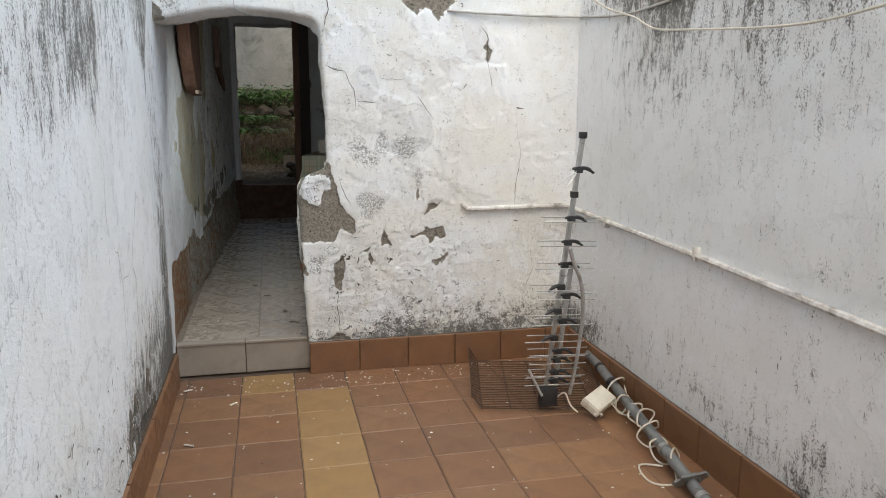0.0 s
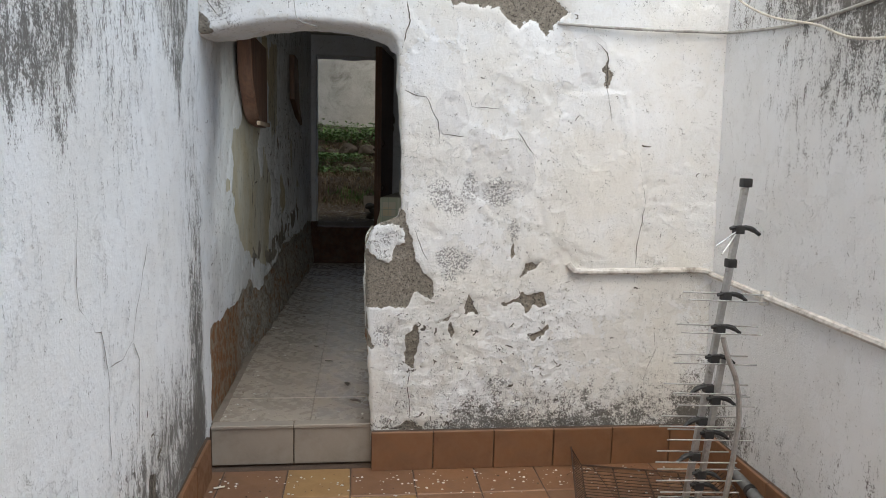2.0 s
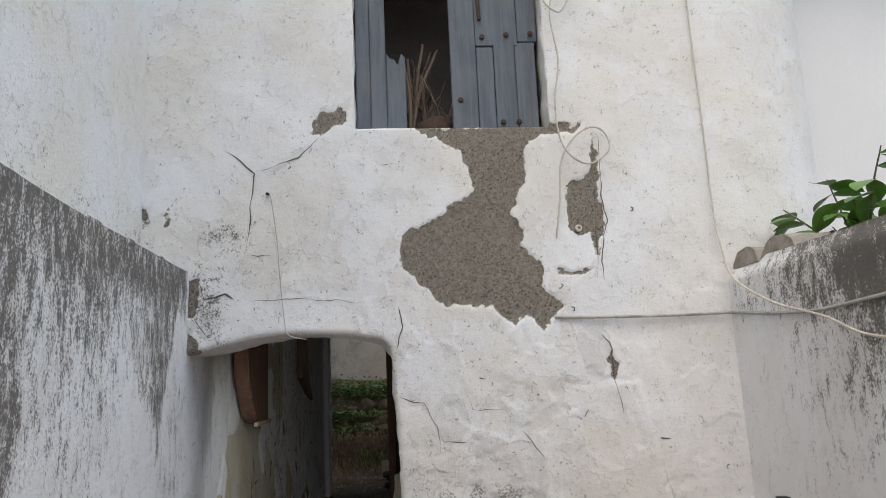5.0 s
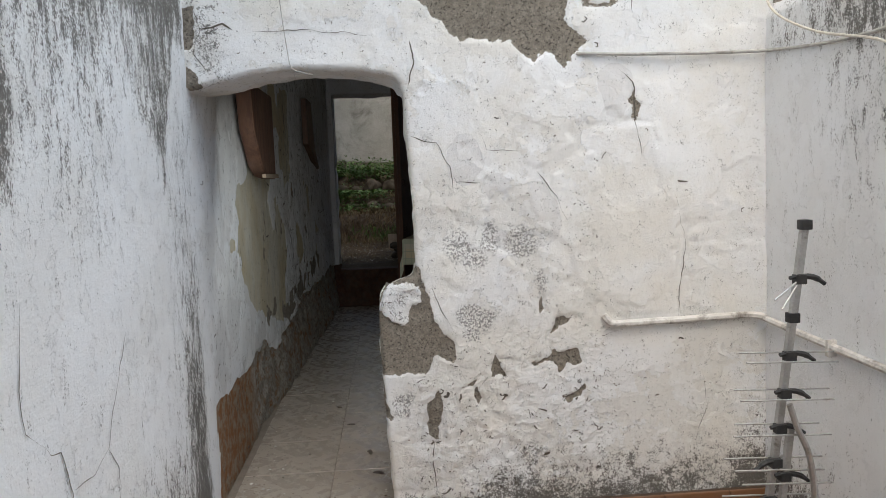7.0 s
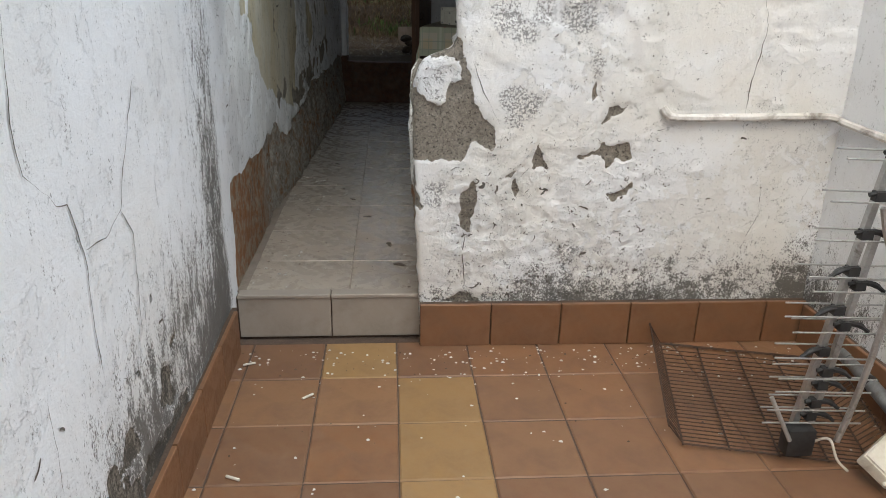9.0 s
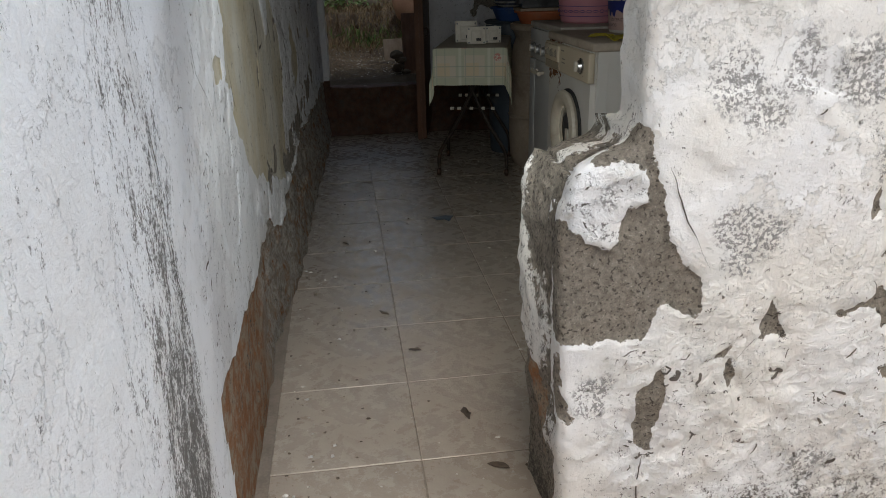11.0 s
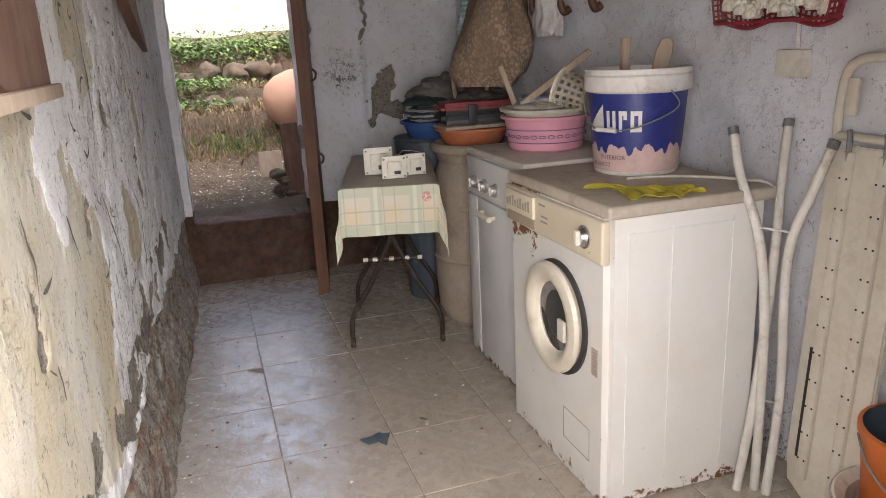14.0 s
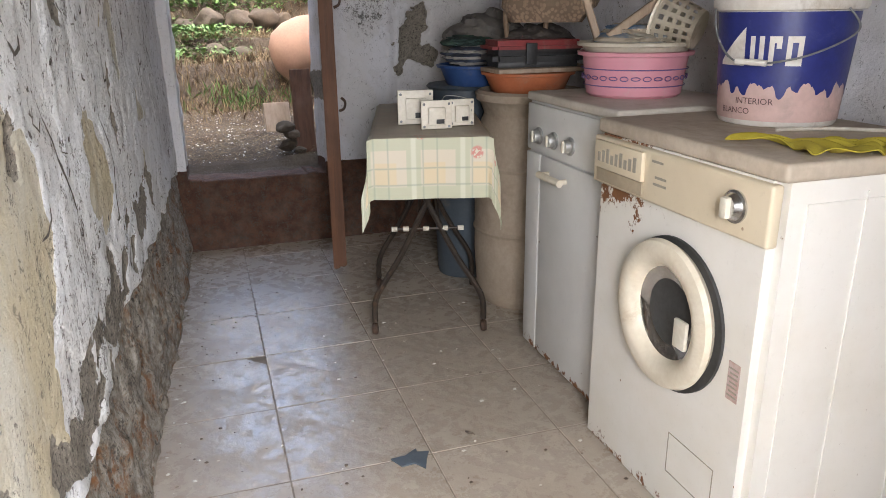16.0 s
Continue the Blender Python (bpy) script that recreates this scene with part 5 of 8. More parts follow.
plank(0.286, 0.340, 2.345, 3.28, 3.795, 1)
plank(0.342, 0.405, 2.350, 3.28, 3.800, 2, 0.03)
plank(0.407, 0.482, 2.342, 2.66, 3.798, 3, 0.07)
plank(0.667, 0.770, 2.352, 3.28, 3.808, 4, 0.015)
plank(0.773, 0.842, 2.345, 2.71, 3.815, 5)
plank(0.845, 0.93, 2.345, 2.72, 3.812, 6)
plank(0.932, 1.015, 2.345, 2.73, 3.816, 7)
plank(0.772, 0.945, 2.715, 3.28, 3.812, 8)
plank(0.948, 1.028, 2.735, 3.28, 3.816, 9)
for x, z in ((0.868, 2.385), (0.932, 2.385), (0.70, 2.48), (0.80, 2.75), (0.90, 2.76), (1.0, 2.765), (0.80, 3.05), (0.30, 2.6), (0.30, 3.0)):
    bm = bmesh.new()
    lathe(bm, ((0.001, 0.004), (0.009, 0.003), (0.011, 0), (0.011, -0.004)), 10)
    bmesh.ops.transform(bm, matrix=pose(x, 3.793, z, 90, 0, 0), verts=bm.verts)
    part("nail", bm, RUSTY, shutters, smooth=True)
bm = bmesh.new()
tube(bm, [(0.66, 3.788, 3.0), (0.97, 3.786, 2.99)], 0.009, 6)
tube(bm, [(0.785, 3.786, 3.0), (0.79, 3.786, 2.82)], 0.008, 6)
part("bar", bm, RUSTY, shutters, "rusty iron hinge bar", True)
# walls of the upper room, its dimness put into their plaster colour
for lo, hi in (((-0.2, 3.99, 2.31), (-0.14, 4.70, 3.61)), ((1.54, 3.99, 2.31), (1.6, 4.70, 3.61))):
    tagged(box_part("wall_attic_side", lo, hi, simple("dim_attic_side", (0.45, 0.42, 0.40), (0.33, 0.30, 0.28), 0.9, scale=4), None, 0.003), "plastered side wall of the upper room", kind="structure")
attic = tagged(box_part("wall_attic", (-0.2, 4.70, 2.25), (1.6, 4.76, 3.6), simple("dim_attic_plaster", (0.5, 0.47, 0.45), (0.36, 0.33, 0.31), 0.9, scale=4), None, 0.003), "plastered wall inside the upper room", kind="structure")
twig_rng = random.Random(11)
twigs = thing("twig_pile", (0.58, 3.96, 2.33), 0, "pile of dry twigs and rubble inside the broken window", "twigs")
for k in range(34):
    a = Vector((twig_rng.uniform(-0.12, 0.16), twig_rng.uniform(-0.05, 0.15), twig_rng.uniform(0, 0.05)))
    b = a + Vector((twig_rng.uniform(-0.16, 0.16), twig_rng.uniform(-0.05, 0.1), twig_rng.uniform(0.12, 0.46)))
    mid = a.lerp(b, 0.5) + Vector((twig_rng.uniform(-0.02, 0.02), 0, 0.02))
    tube_part("twig", curve([a, mid, b], 3), twig_rng.uniform(0.003, 0.0075), TWIG, twigs, sides=5)
bm = bmesh.new()
bmesh.ops.create_icosphere(bm, subdivisions=3, radius=0.085, matrix=pose(0.02, -0.06, 0.03))
rough_up(bm, 0.03, 14)
part("rubble", bm, simple("dark_rubble", (0.075, 0.04, 0.028), (0.05, 0.03, 0.022), 0.9, scale=20, relief=0.6), twigs, smooth=True)

# ---- coping and plant on the right wall ----
COPING = simple("mossy_cement_coping", (0.40, 0.37, 0.32), (0.26, 0.235, 0.20), 0.95, scale=14, grain=70, relief=0.8, dirt=(0.13, 0.12, 0.09), amount=0.6)
for k, (x, y, w) in enumerate(((1.80, 3.63, 0.10), (1.81, 3.42, 0.11))):
    bm = bmesh.new()
    n = 12
    slab(bm, [(w * math.cos(math.pi * j / n), 0.7 * w * math.sin(math.pi * j / n)) for j in range(n + 1)], -0.09, 0.09, pose(x, y, 1.745, 90, 0, 90))
    bmesh.ops.subdivide_edges(bm, edges=bm.edges[:], cuts=2, use_grid_fill=True)
    rough_up(bm, 0.008, 20, k)
    tagged(part("ridge_tile", bm, COPING, None, "", True), "lichen-grey half-round ridge tile mortared on the wall top", "roof tile", "ridge tiles")
m = Mat("leaf_green", 0.42)
c = m.mix(m.noise(30, 3), (0.075, 0.18, 0.025), (0.14, 0.27, 0.04))
m.set("Base Color", m.mix(m.step(m.random(), 0.1, 0.9), c, (0.10, 0.21, 0.035)))
m.set("Subsurface Weight", 0.0)
LEAF = m.m
STEM = simple("green_stem", (0.10, 0.12, 0.04), (0.12, 0.09, 0.05), 0.7)
bm = bmesh.new()
ln = 9
mid = [bm.verts.new((0, 0.001 + k / ln, 0.03 * math.sin(2.2 * k / ln))) for k in range(ln + 1)]
for side in (-1, 1):
    rim = [bm.verts.new((side * 0.30 * math.sin(math.pi * min(1, (k / ln) ** 0.85)) ** 0.9, k / ln, 0.03 * math.sin(2.2 * k / ln) + 0.08 * math.sin(math.pi * k / ln))) for k in range(ln + 1)]
    for k in range(ln):
        bm.faces.new((mid[k], mid[k + 1], rim[k + 1], rim[k]) if side > 0 else (mid[k + 1], mid[k], rim[k], rim[k + 1]))
bmesh.ops.remove_doubles(bm, verts=bm.verts, dist=0.0005)
for f in bm.faces:
    f.smooth = True
LEAF_MESH = bpy.data.meshes.new("leaf")
bm.to_mesh(LEAF_MESH)
bm.free()
LEAF_MESH.materials.append(LEAF)


def leafy_plant(at, spots, label):
    plant = thing("potted_shrub", at, 0, label, "plant")
    r = random.Random(5)
    root = Vector((0, 0, 0))
    for tip, count, size in spots:
        tip = Vector(tip)
        path = curve([root, root.lerp(tip, 0.5) + Vector((r.uniform(-0.03, 0.03), r.uniform(-0.03, 0.03), 0.03)), tip], 5)
        tube_part("stem", path, [0.006 - 0.004 * k / len(path) for k in range(len(path))], STEM, plant, sides=6)
        for k in range(count):
            p = path[int(len(path) * (0.45 + 0.5 * k / count))]
            leaf = new("leaf", LEAF_MESH)
            leaf.parent = plant
            s = size * r.uniform(0.75, 1.15)
            leaf.matrix_basis = Matrix.Translation(p) @ Euler((radians(r.uniform(-55, -5)), radians(r.uniform(-25, 25)), r.uniform(0, 6.283))).to_matrix().to_4x4() @ Matrix.Diagonal((s, s, s, 1))
    return plant


leafy_plant((1.97, 3.30, 1.62), (((-0.10, 0.30, 0.33), 9, 0.13), ((-0.02, 0.14, 0.40), 10, 0.13), ((-0.06, -0.04, 0.30), 9, 0.12), ((-0.04, -0.18, 0.42), 10, 0.13), ((0.05, -0.30, 0.33), 9, 0.13), ((-0.05, 0.10, 0.22), 7, 0.11), ((0.12, 0.25, 0.30), 8, 0.12)),
            "green broad-leaved shrub growing behind the courtyard wall")
planter = tagged(box_part("planter", (1.905, 2.7, -0.35), (2.35, 3.75, 1.60), CEMENT, None, 0.01), "rough cement planting bed behind the courtyard wall", "planter")

# ---- wash room ----
def enamel(name, colour, other, rust_low, rust_high=None, rough=0.32):
    """Old appliance paint: yellowing, dust, chips and rust that creeps from the given heights."""
    m = Mat(name, rough)
    c = m.mix(m.step(m.noise(3.5, 5), 0.35, 0.7), colour, other)
    c = m.mix(m.step(m.noise(60, 5, 0.75), 0.55, 0.8, 0, 0.35), c, tuple(x * 0.7 for x in other))
    z = m.t.nodes.new("ShaderNodeSeparateXYZ")
    m.t.links.new(m.co, z.inputs[0])
    near = m.step(z.outputs["Z"], rust_low[0], rust_low[1], 1, 0)
    if rust_high:
        band = m.math("MULTIPLY", m.step(z.outputs["Z"], rust_high[0], rust_high[1]), m.step(z.outputs["Y"], rust_high[2], rust_high[3]))
        near = m.math("MAXIMUM", near, band)
    n = m.noise(26, 7, 0.7)
    rust = m.step(m.math("ADD", n, m.math("MULTIPLY", near, 0.22)), 0.68, 0.73)
    chip = m.step(m.voronoi(14), 0.055, 0.035)
    rust = m.math("MAXIMUM", rust, m.math("MULTIPLY", chip, m.step(m.noise(5), 0.52, 0.56)))
    c = m.mix(rust, c, m.mix(m.noise(80, 4), (0.25, 0.10, 0.03), (0.13, 0.06, 0.03)))
    m.set("Base Color", c)
    m.set("Roughness", m.step(rust, 0, 1, rough, 0.9))
    m.bump(rust, 0.4, 0.002)
    m.bump(m.noise(35, 4), 0.06, 0.004)
    return m.m


WASHER_WHITE = enamel("washer_enamel", (0.78, 0.76, 0.71), (0.72, 0.69, 0.62), (-0.01, 0.075), (0.55, 0.70, 5.45, 5.80))
WASHER_BEIGE = enamel("yellowed_panel", (0.66, 0.58, 0.43), (0.60, 0.51, 0.37), (-1, -0.9), None, 0.42)
TOP_BEIGE = simple("dusty_beige_top", (0.52, 0.45, 0.36), (0.42, 0.355, 0.28), 0.6, scale=6, grain=60, relief=0.12, dirt=(0.36, 0.29, 0.22), amount=0.7)
COOKER_WHITE = enamel("cooker_enamel", (0.66, 0.66, 0.645), (0.60, 0.595, 0.575), (0.03, 0.06), None, 0.35)
RING = simple("cream_plastic", (0.70, 0.64, 0.52), (0.62, 0.55, 0.43), 0.4, scale=9, dirt=(0.45, 0.34, 0.22), amount=0.4)
DARK_GAP = simple("dark_rubber", (0.03, 0.03, 0.03), (0.05, 0.05, 0.05), 0.6)
CHROME = simple("worn_chrome", (0.6, 0.6, 0.6), (0.5, 0.5, 0.5), 0.25, 1.0)
gm = Mat("porthole_glass", 0.06)
gm.set("Base Color", (0.55, 0.6, 0.6)).set("Transmission Weight", 1.0).set("IOR", 1.45)
GLASS = gm.m

washer = thing("washing_machine", (0, 0, 0), 0, "old white front-loading washing machine with beige panel and rust", "washing machine")
WX, WY0, WY1 = 0.866, 5.284, 5.890
bm = bmesh.new()
bm_box(bm, (WX, WY0, 0.004), (1.352, WY1, 0.818))
bmesh.ops.bevel(bm, geom=[e for e in bm.edges if abs(e.verts[0].co.z - e.verts[1].co.z) > 0.5], offset=0.02, segments=4, affect="EDGES")
part("body", bm, WASHER_WHITE, washer, smooth=True)
box_part("top", (0.862, WY0 - 0.012, 0.818), (1.366, WY1 + 0.004, 0.852), TOP_BEIGE, washer, 0.010, "dusty beige worktop lid", 3)
panel = box_part("control_panel", (WX - 0.016, WY0 + 0.002, 0.700), (WX + 0.01, WY1 - 0.004, 0.8135), WASHER_BEIGE, washer, 0.007, "yellowed beige control panel", 3)
# raised strip in darker beige, paints the shade of a drawer recess
box_part("drawer_recess", (WX - 0.020, 5.668, 0.708), (WX - 0.0155, 5.862, 0.738), simple("shadowed_beige", (0.40, 0.33, 0.23), (0.34, 0.28, 0.2), 0.6), panel, 0.001)
box_part("detergent_drawer", (WX - 0.026, 5.665, 0.740), (WX - 0.015, 5.866, 0.806), WASHER_BEIGE, panel, 0.004)
INK = simple("faded_grey_print", (0.30, 0.27, 0.22), (0.36, 0.33, 0.27), 0.7)
for k in range(9):
    bm_y = 5.685 + 0.019 * k
    box_part("print", (WX - 0.0272, bm_y, 0.757), (WX - 0.0258, bm_y + 0.011, 0.790 - 0.006 * (k % 3)), INK, panel, 0)
for y0, y1, z in ((5.585, 5.625, 0.757), (5.585, 5.63, 0.742), (5.60, 5.64, 0.790)):
    box_part("print", (WX - 0.0172, y0, z), (WX - 0.0158, y1, z + 0.005), INK, panel, 0)
bm = bmesh.new()
lathe(bm, ((0.001, 0.020), (0.020, 0.019), (0.023, 0.012), (0.026, 0.006), (0.031, 0.004), (0.031, 0.0)), 30)
bmesh.ops.transform(bm, matrix=pose(WX - 0.016, 5.372, 0.758, 0, -90, 0), verts=bm.verts)
dial = part("dial", bm, CHROME, panel, "grey scale ring with white knob", True)
box_part("knob", (WX - 0.046, 5.362, 0.738), (WX - 0.020, 5.382, 0.778), IVORY, dial, 0.006)
DC = (5.552, 0.476)


def ring_part(name, profile, material, parent, x, dy=0.0, label=""):
    bm = lathe(bmesh.new(), tuple((0.93 * r, 0.72 * h) for r, h in profile), 56)
    bmesh.ops.remove_doubles(bm, verts=bm.verts, dist=2e-4)
    bmesh.ops.transform(bm, matrix=pose(x, DC[0] + dy, DC[1], 0, -90, 0), verts=bm.verts)
    return part(name, bm, material, parent, label, smooth=True)


# disc coloured dark for the shade in the gap round the door
ring_part("door_well", ((0.183, 0.002), (0.183, 0.012), (0.160, 0.012), (0.10, 0.003), (0.0, 0.003)), DARK_GAP, washer, WX, -0.007, "dark gap round the door")
door = ring_part("door", ((0.168, 0.012), (0.177, 0.030), (0.172, 0.046), (0.150, 0.057), (0.132, 0.052), (0.120, 0.040), (0.114, 0.022), (0.110, 0.012)), RING, washer, WX, 0, "cream plastic porthole ring")
ring_part("glass", ((0.114, 0.020), (0.09, 0.010), (0.05, 0.004), (0.0, 0.002), (0.0, -0.002), (0.05, 0.0), (0.09, 0.006), (0.114, 0.016)), GLASS, door, WX + 0.004)
box_part("latch", (WX - 0.036, DC[0] - 0.100, DC[1] - 0.045), (WX - 0.026, DC[0] - 0.060, DC[1] + 0.018), IVORY, door, 0.004)
box_part("sticker", (WX - 0.0012, 5.325, 0.375), (WX + 0.001, 5.357, 0.455), simple("faded_pinkish_label", (0.52, 0.42, 0.38), (0.45, 0.30, 0.26), 0.6, scale=60), washer, 0)
for k in range(7):
    box_part("print", (WX - 0.0022, 5.328, 0.383 + 0.0095 * k), (WX - 0.001, 5.354 - 0.004 * (k % 2), 0.386 + 0.0095 * k), INK, washer, 0)
flap = bmesh.new()
for lo, hi in (((5.366, 0.100), (5.518, 0.102)), ((5.366, 0.198), (5.518, 0.200)), ((5.365, 0.100), (5.367, 0.200)), ((5.517, 0.100), (5.519, 0.200))):
    bm_box(flap, (WX - 0.0012, lo[0], lo[1]), (WX + 0.001, hi[0], hi[1]))
part("filter_flap", flap, INK, washer)
for x0, x1, z0, z1 in ((0.925, 0.928, 0.06, 0.775), (1.055, 1.058, 0.05, 0.79), (1.24, 1.243, 0.05, 0.79), (0.925, 1.243, 0.773, 0.776)):
    box_part("side_rib", (x0, WY0 - 0.0022, z0), (x1, WY0 + 0.001, z1), WASHER_WHITE, washer, 0)
for x in (0.90, 1.32):
    for y in (5.31, 5.85):
        bm = lathe(bmesh.new(), ((0.0, 0.008), (0.018, 0.008), (0.020, 0.0), (0.0, 0.0)), 14, (x, y, 0))
        part("foot", bm, DARK_GAP, washer, smooth=True)

cooker = thing("cooker", (0, 0, 0), 0, "off-white kitchen cooker with three knobs beside the washing machine", "cooker")
CX, CY0, CY1 = 0.935, 5.912, 6.440
box_part("body", (CX, CY0, 0.012), (1.37, CY1, 0.835), COOKER_WHITE, cooker, 0.006)
box_part("hob", (CX - 0.012, CY0 - 0.004, 0.836), (1.38, CY1 + 0.004, 0.862), simple("dusty_white_hob", (0.55, 0.51, 0.45), (0.46, 0.42, 0.36), 0.5, scale=7, dirt=(0.36, 0.31, 0.25), amount=0.6), cooker, 0.008, "dusty off-white lid", 3)
front = box_part("knob_panel", (CX - 0.012, CY0 + 0.003, 0.685), (CX + 0.005, CY1 - 0.003, 0.828), COOKER_WHITE, cooker, 0.005)
for y in (6.349, 6.249, 6.145):
    bm = lathe(bmesh.new(), ((0.0, 0.024), (0.018, 0.024), (0.020, 0.018), (0.020, 0.008), (0.026, 0.006), (0.026, 0.0)), 24)
    bmesh.ops.transform(bm, matrix=pose(CX - 0.012, y, 0.735, 0, -90, 0), verts=bm.verts)
    knob = part("knob", bm, ALU, front, "grey ribbed knob", True)
    box_part("grip", (CX - 0.040, y - 0.005, 0.718), (CX - 0.030, y + 0.005, 0.752), IVORY, knob, 0.002)
oven = box_part("oven_door", (CX - 0.014, CY0 + 0.004, 0.022), (CX + 0.004, 6.334, 0.678), COOKER_WHITE, cooker, 0.006)
bm = bmesh.new()
tube(bm, [(CX - 0.04, 6.149, 0.628), (CX - 0.04, 6.288, 0.628)], 0.011, 10)
tube(bm, [(CX - 0.012, 6.162, 0.63), (CX - 0.04, 6.162, 0.628)], 0.008, 8)
tube(bm, [(CX - 0.012, 6.275, 0.63), (CX - 0.04, 6.275, 0.628)], 0.008, 8)
part("handle", bm, RING, oven, "cream plastic handle", True)
box_part("bottle_door", (CX - 0.014, 6.340, 0.022), (CX + 0.004, CY1 - 0.004, 0.678), COOKER_WHITE, cooker, 0.006)
for x in (0.97, 1.33):
    for y in (5.95, 6.405):
        part("foot", lathe(bmesh.new(), ((0.0, 0.014), (0.015, 0.014), (0.017, 0.0), (0.0, 0.0)), 12, (x, y, 0)), DARK_GAP, cooker, smooth=True)

# ---- folding table with its cloth ----
TAB = pose(0.706, 6.865, 0, 0, 0, -15)
table = thing("folding_table", (0.706, 6.865, 0), -15, "small folding trolley table on black tube legs with castors", "table")
box_part("tabletop", (-0.170, -0.42, 0.715), (0.180, 0.42, 0.735), DARK_WOOD, table, 0.006)
LEG = simple("black_tube", (0.03, 0.024, 0.02), (0.05, 0.035, 0.025), 0.45, 0.3, dirt=(0.16, 0.09, 0.05), amount=0.4)
for y, s in ((-0.23, 1), (0.23, 1)):
    for sx in (-1, 1):
        leg = tube_part("leg", curve([(-sx * 0.10, y, 0.71), (-sx * 0.055, y, 0.60), (sx * 0.03, y, 0.42), (sx * 0.10, y, 0.28), (sx * 0.185, y - 0.01, 0.14), (sx * 0.195, y - 0.015, 0.045)], 5), 0.0105, LEG, table)
        bm = lathe(bmesh.new(), ((0.0, 0.012), (0.018, 0.010), (0.022, 0.0), (0.018, -0.010), (0.0, -0.012)), 14)
        bmesh.ops.transform(bm, matrix=pose(sx * 0.195, y - 0.022, 0.022, 0, 90, 0), verts=bm.verts)
        part("castor", bm, RUSTY, leg, smooth=True)
    bar = tube_part("cross_bar", [(-0.11, y, 0.385), (0.11, y, 0.385)], 0.005, LEG, table)
    for x in (-0.115, -0.075, -0.005, 0.06, 0.115):
        tube_part("cap", [(x - 0.010, y, 0.385), (x + 0.010, y, 0.385)], 0.009, IVORY, bar)
for x in (-0.03, 0.04):
    tube_part("rail", [(x, -0.23, 0.385), (x * 0.5, 0.0, 0.62), (x, 0.23, 0.385)], 0.006, LEG, table)
m = Mat("checked_oilcloth", 0.5)
uvn = m.t.nodes.new("ShaderNodeUVMap")
uvn.uv_map = "UVMap"
sep = m.t.nodes.new("ShaderNodeSeparateXYZ")
m.t.links.new(uvn.outputs[0], sep.inputs[0])


def band(axis, period, lo, hi, shift=0.0):
    v = m.math("FRACT", m.math("ADD", m.math("MULTIPLY", sep.outputs[axis], period), shift))
    return m.math("MULTIPLY", m.step(v, lo - 0.02, lo + 0.02), m.step(v, hi - 0.02, hi + 0.02, 1, 0))


base = (0.62, 0.52, 0.34)
c = m.mix(m.math("MULTIPLY", band("X", 5, 0.35, 0.8), band("Y", 8, 0.3, 0.75)), (0.60, 0.54, 0.42), base)
c = m.mix(m.math("MULTIPLY", m.math("MAXIMUM", band("X", 5, 0.0, 0.30), band("Y", 8, 0.0, 0.26)), 0.75), c, (0.44, 0.47, 0.32))
c = m.mix(m.math("MULTIPLY", band("X", 5, 0.10, 0.20), 0.6), c, (0.66, 0.66, 0.55))
line = m.math("MAXIMUM", m.math("MAXIMUM", band("X", 5, 0.33, 0.355), band("X", 5, 0.62, 0.645)), m.math("MAXIMUM", band("Y", 8, 0.28, 0.31), band("Y", 8, 0.62, 0.65)))
c = m.mix(m.math("MULTIPLY", line, 0.7), c, (0.28, 0.33, 0.26))
flower = m.math("MULTIPLY", m.step(m.voronoi(4.2, m.coords(1, 1.6, 1, uvn.outputs[0])), 0.13, 0.09), m.step(m.noise(90, 3), 0.44, 0.5))
c = m.mix(flower, c, (0.55, 0.22, 0.18))
zc = m.t.nodes.new("ShaderNodeSeparateXYZ")
m.t.links.new(m.t.nodes.new("ShaderNodeNewGeometry").outputs["Normal"], zc.inputs[0])
dust = m.math("MULTIPLY", m.step(zc.outputs["Z"], 0.6, 0.95), m.step(m.noise(12, 5), 0.2, 0.6, 0.55, 0.9))
c = m.mix(dust, c, (0.36, 0.31, 0.25))
m.set("Base Color", c)
m.bump(m.noise(160, 2), 0.15, 0.002)
OILCLOTH = m.m


def table_cloth(u, v):
    x, y = (u - 0.5) * 0.76, (v - 0.5) * 1.27
    ex, ey = max(abs(x) - 0.182, 0), max(abs(y) - 0.432, 0)
    cx, cy = max(min(x, 0.182), -0.182), max(min(y, 0.432), -0.432)
    drop = math.hypot(ex, ey) if ex and ey else max(ex, ey)
    sx, sy = math.copysign(1, x), math.copysign(1, y)
    wave = 0.010 * math.sin(y * 17) if ex and not ey else 0.008 * math.sin(x * 21 + 1)
    ox = sx * (0.008 + (0.018 if ey else 0) + 0.10 * ex * (1 if ey else 0.35)) if ex else 0
    oy = sy * (0.008 + 0.10 * ey * (1 if ex else 0.3)) if ey else 0
    if ex and ey:
        ox, oy = sx * (0.012 + 0.10 * ex), sy * (0.012 + 0.06 * ey)
        drop = max(ex, ey) + 0.55 * min(ex, ey)
    w = min(drop * 8, 1)
    hump = 0.002 * noise.noise(Vector((x * 9, y * 9, 2)))
    return (cx + 0.008 + ox + (w * wave if ex else 0), cy + oy + (w * wave * 0.6 if ey else 0), 0.740 + hump - drop * (0.96 if y < 0 else 1.0))


cloth = thing("tablecloth", (0.706, 6.865, 0), -15, "dusty yellow and green checked oilcloth with flowers on the table", "tablecloth")
cloth_grid("sheet", table_cloth, 64, 90, OILCLOTH, cloth)


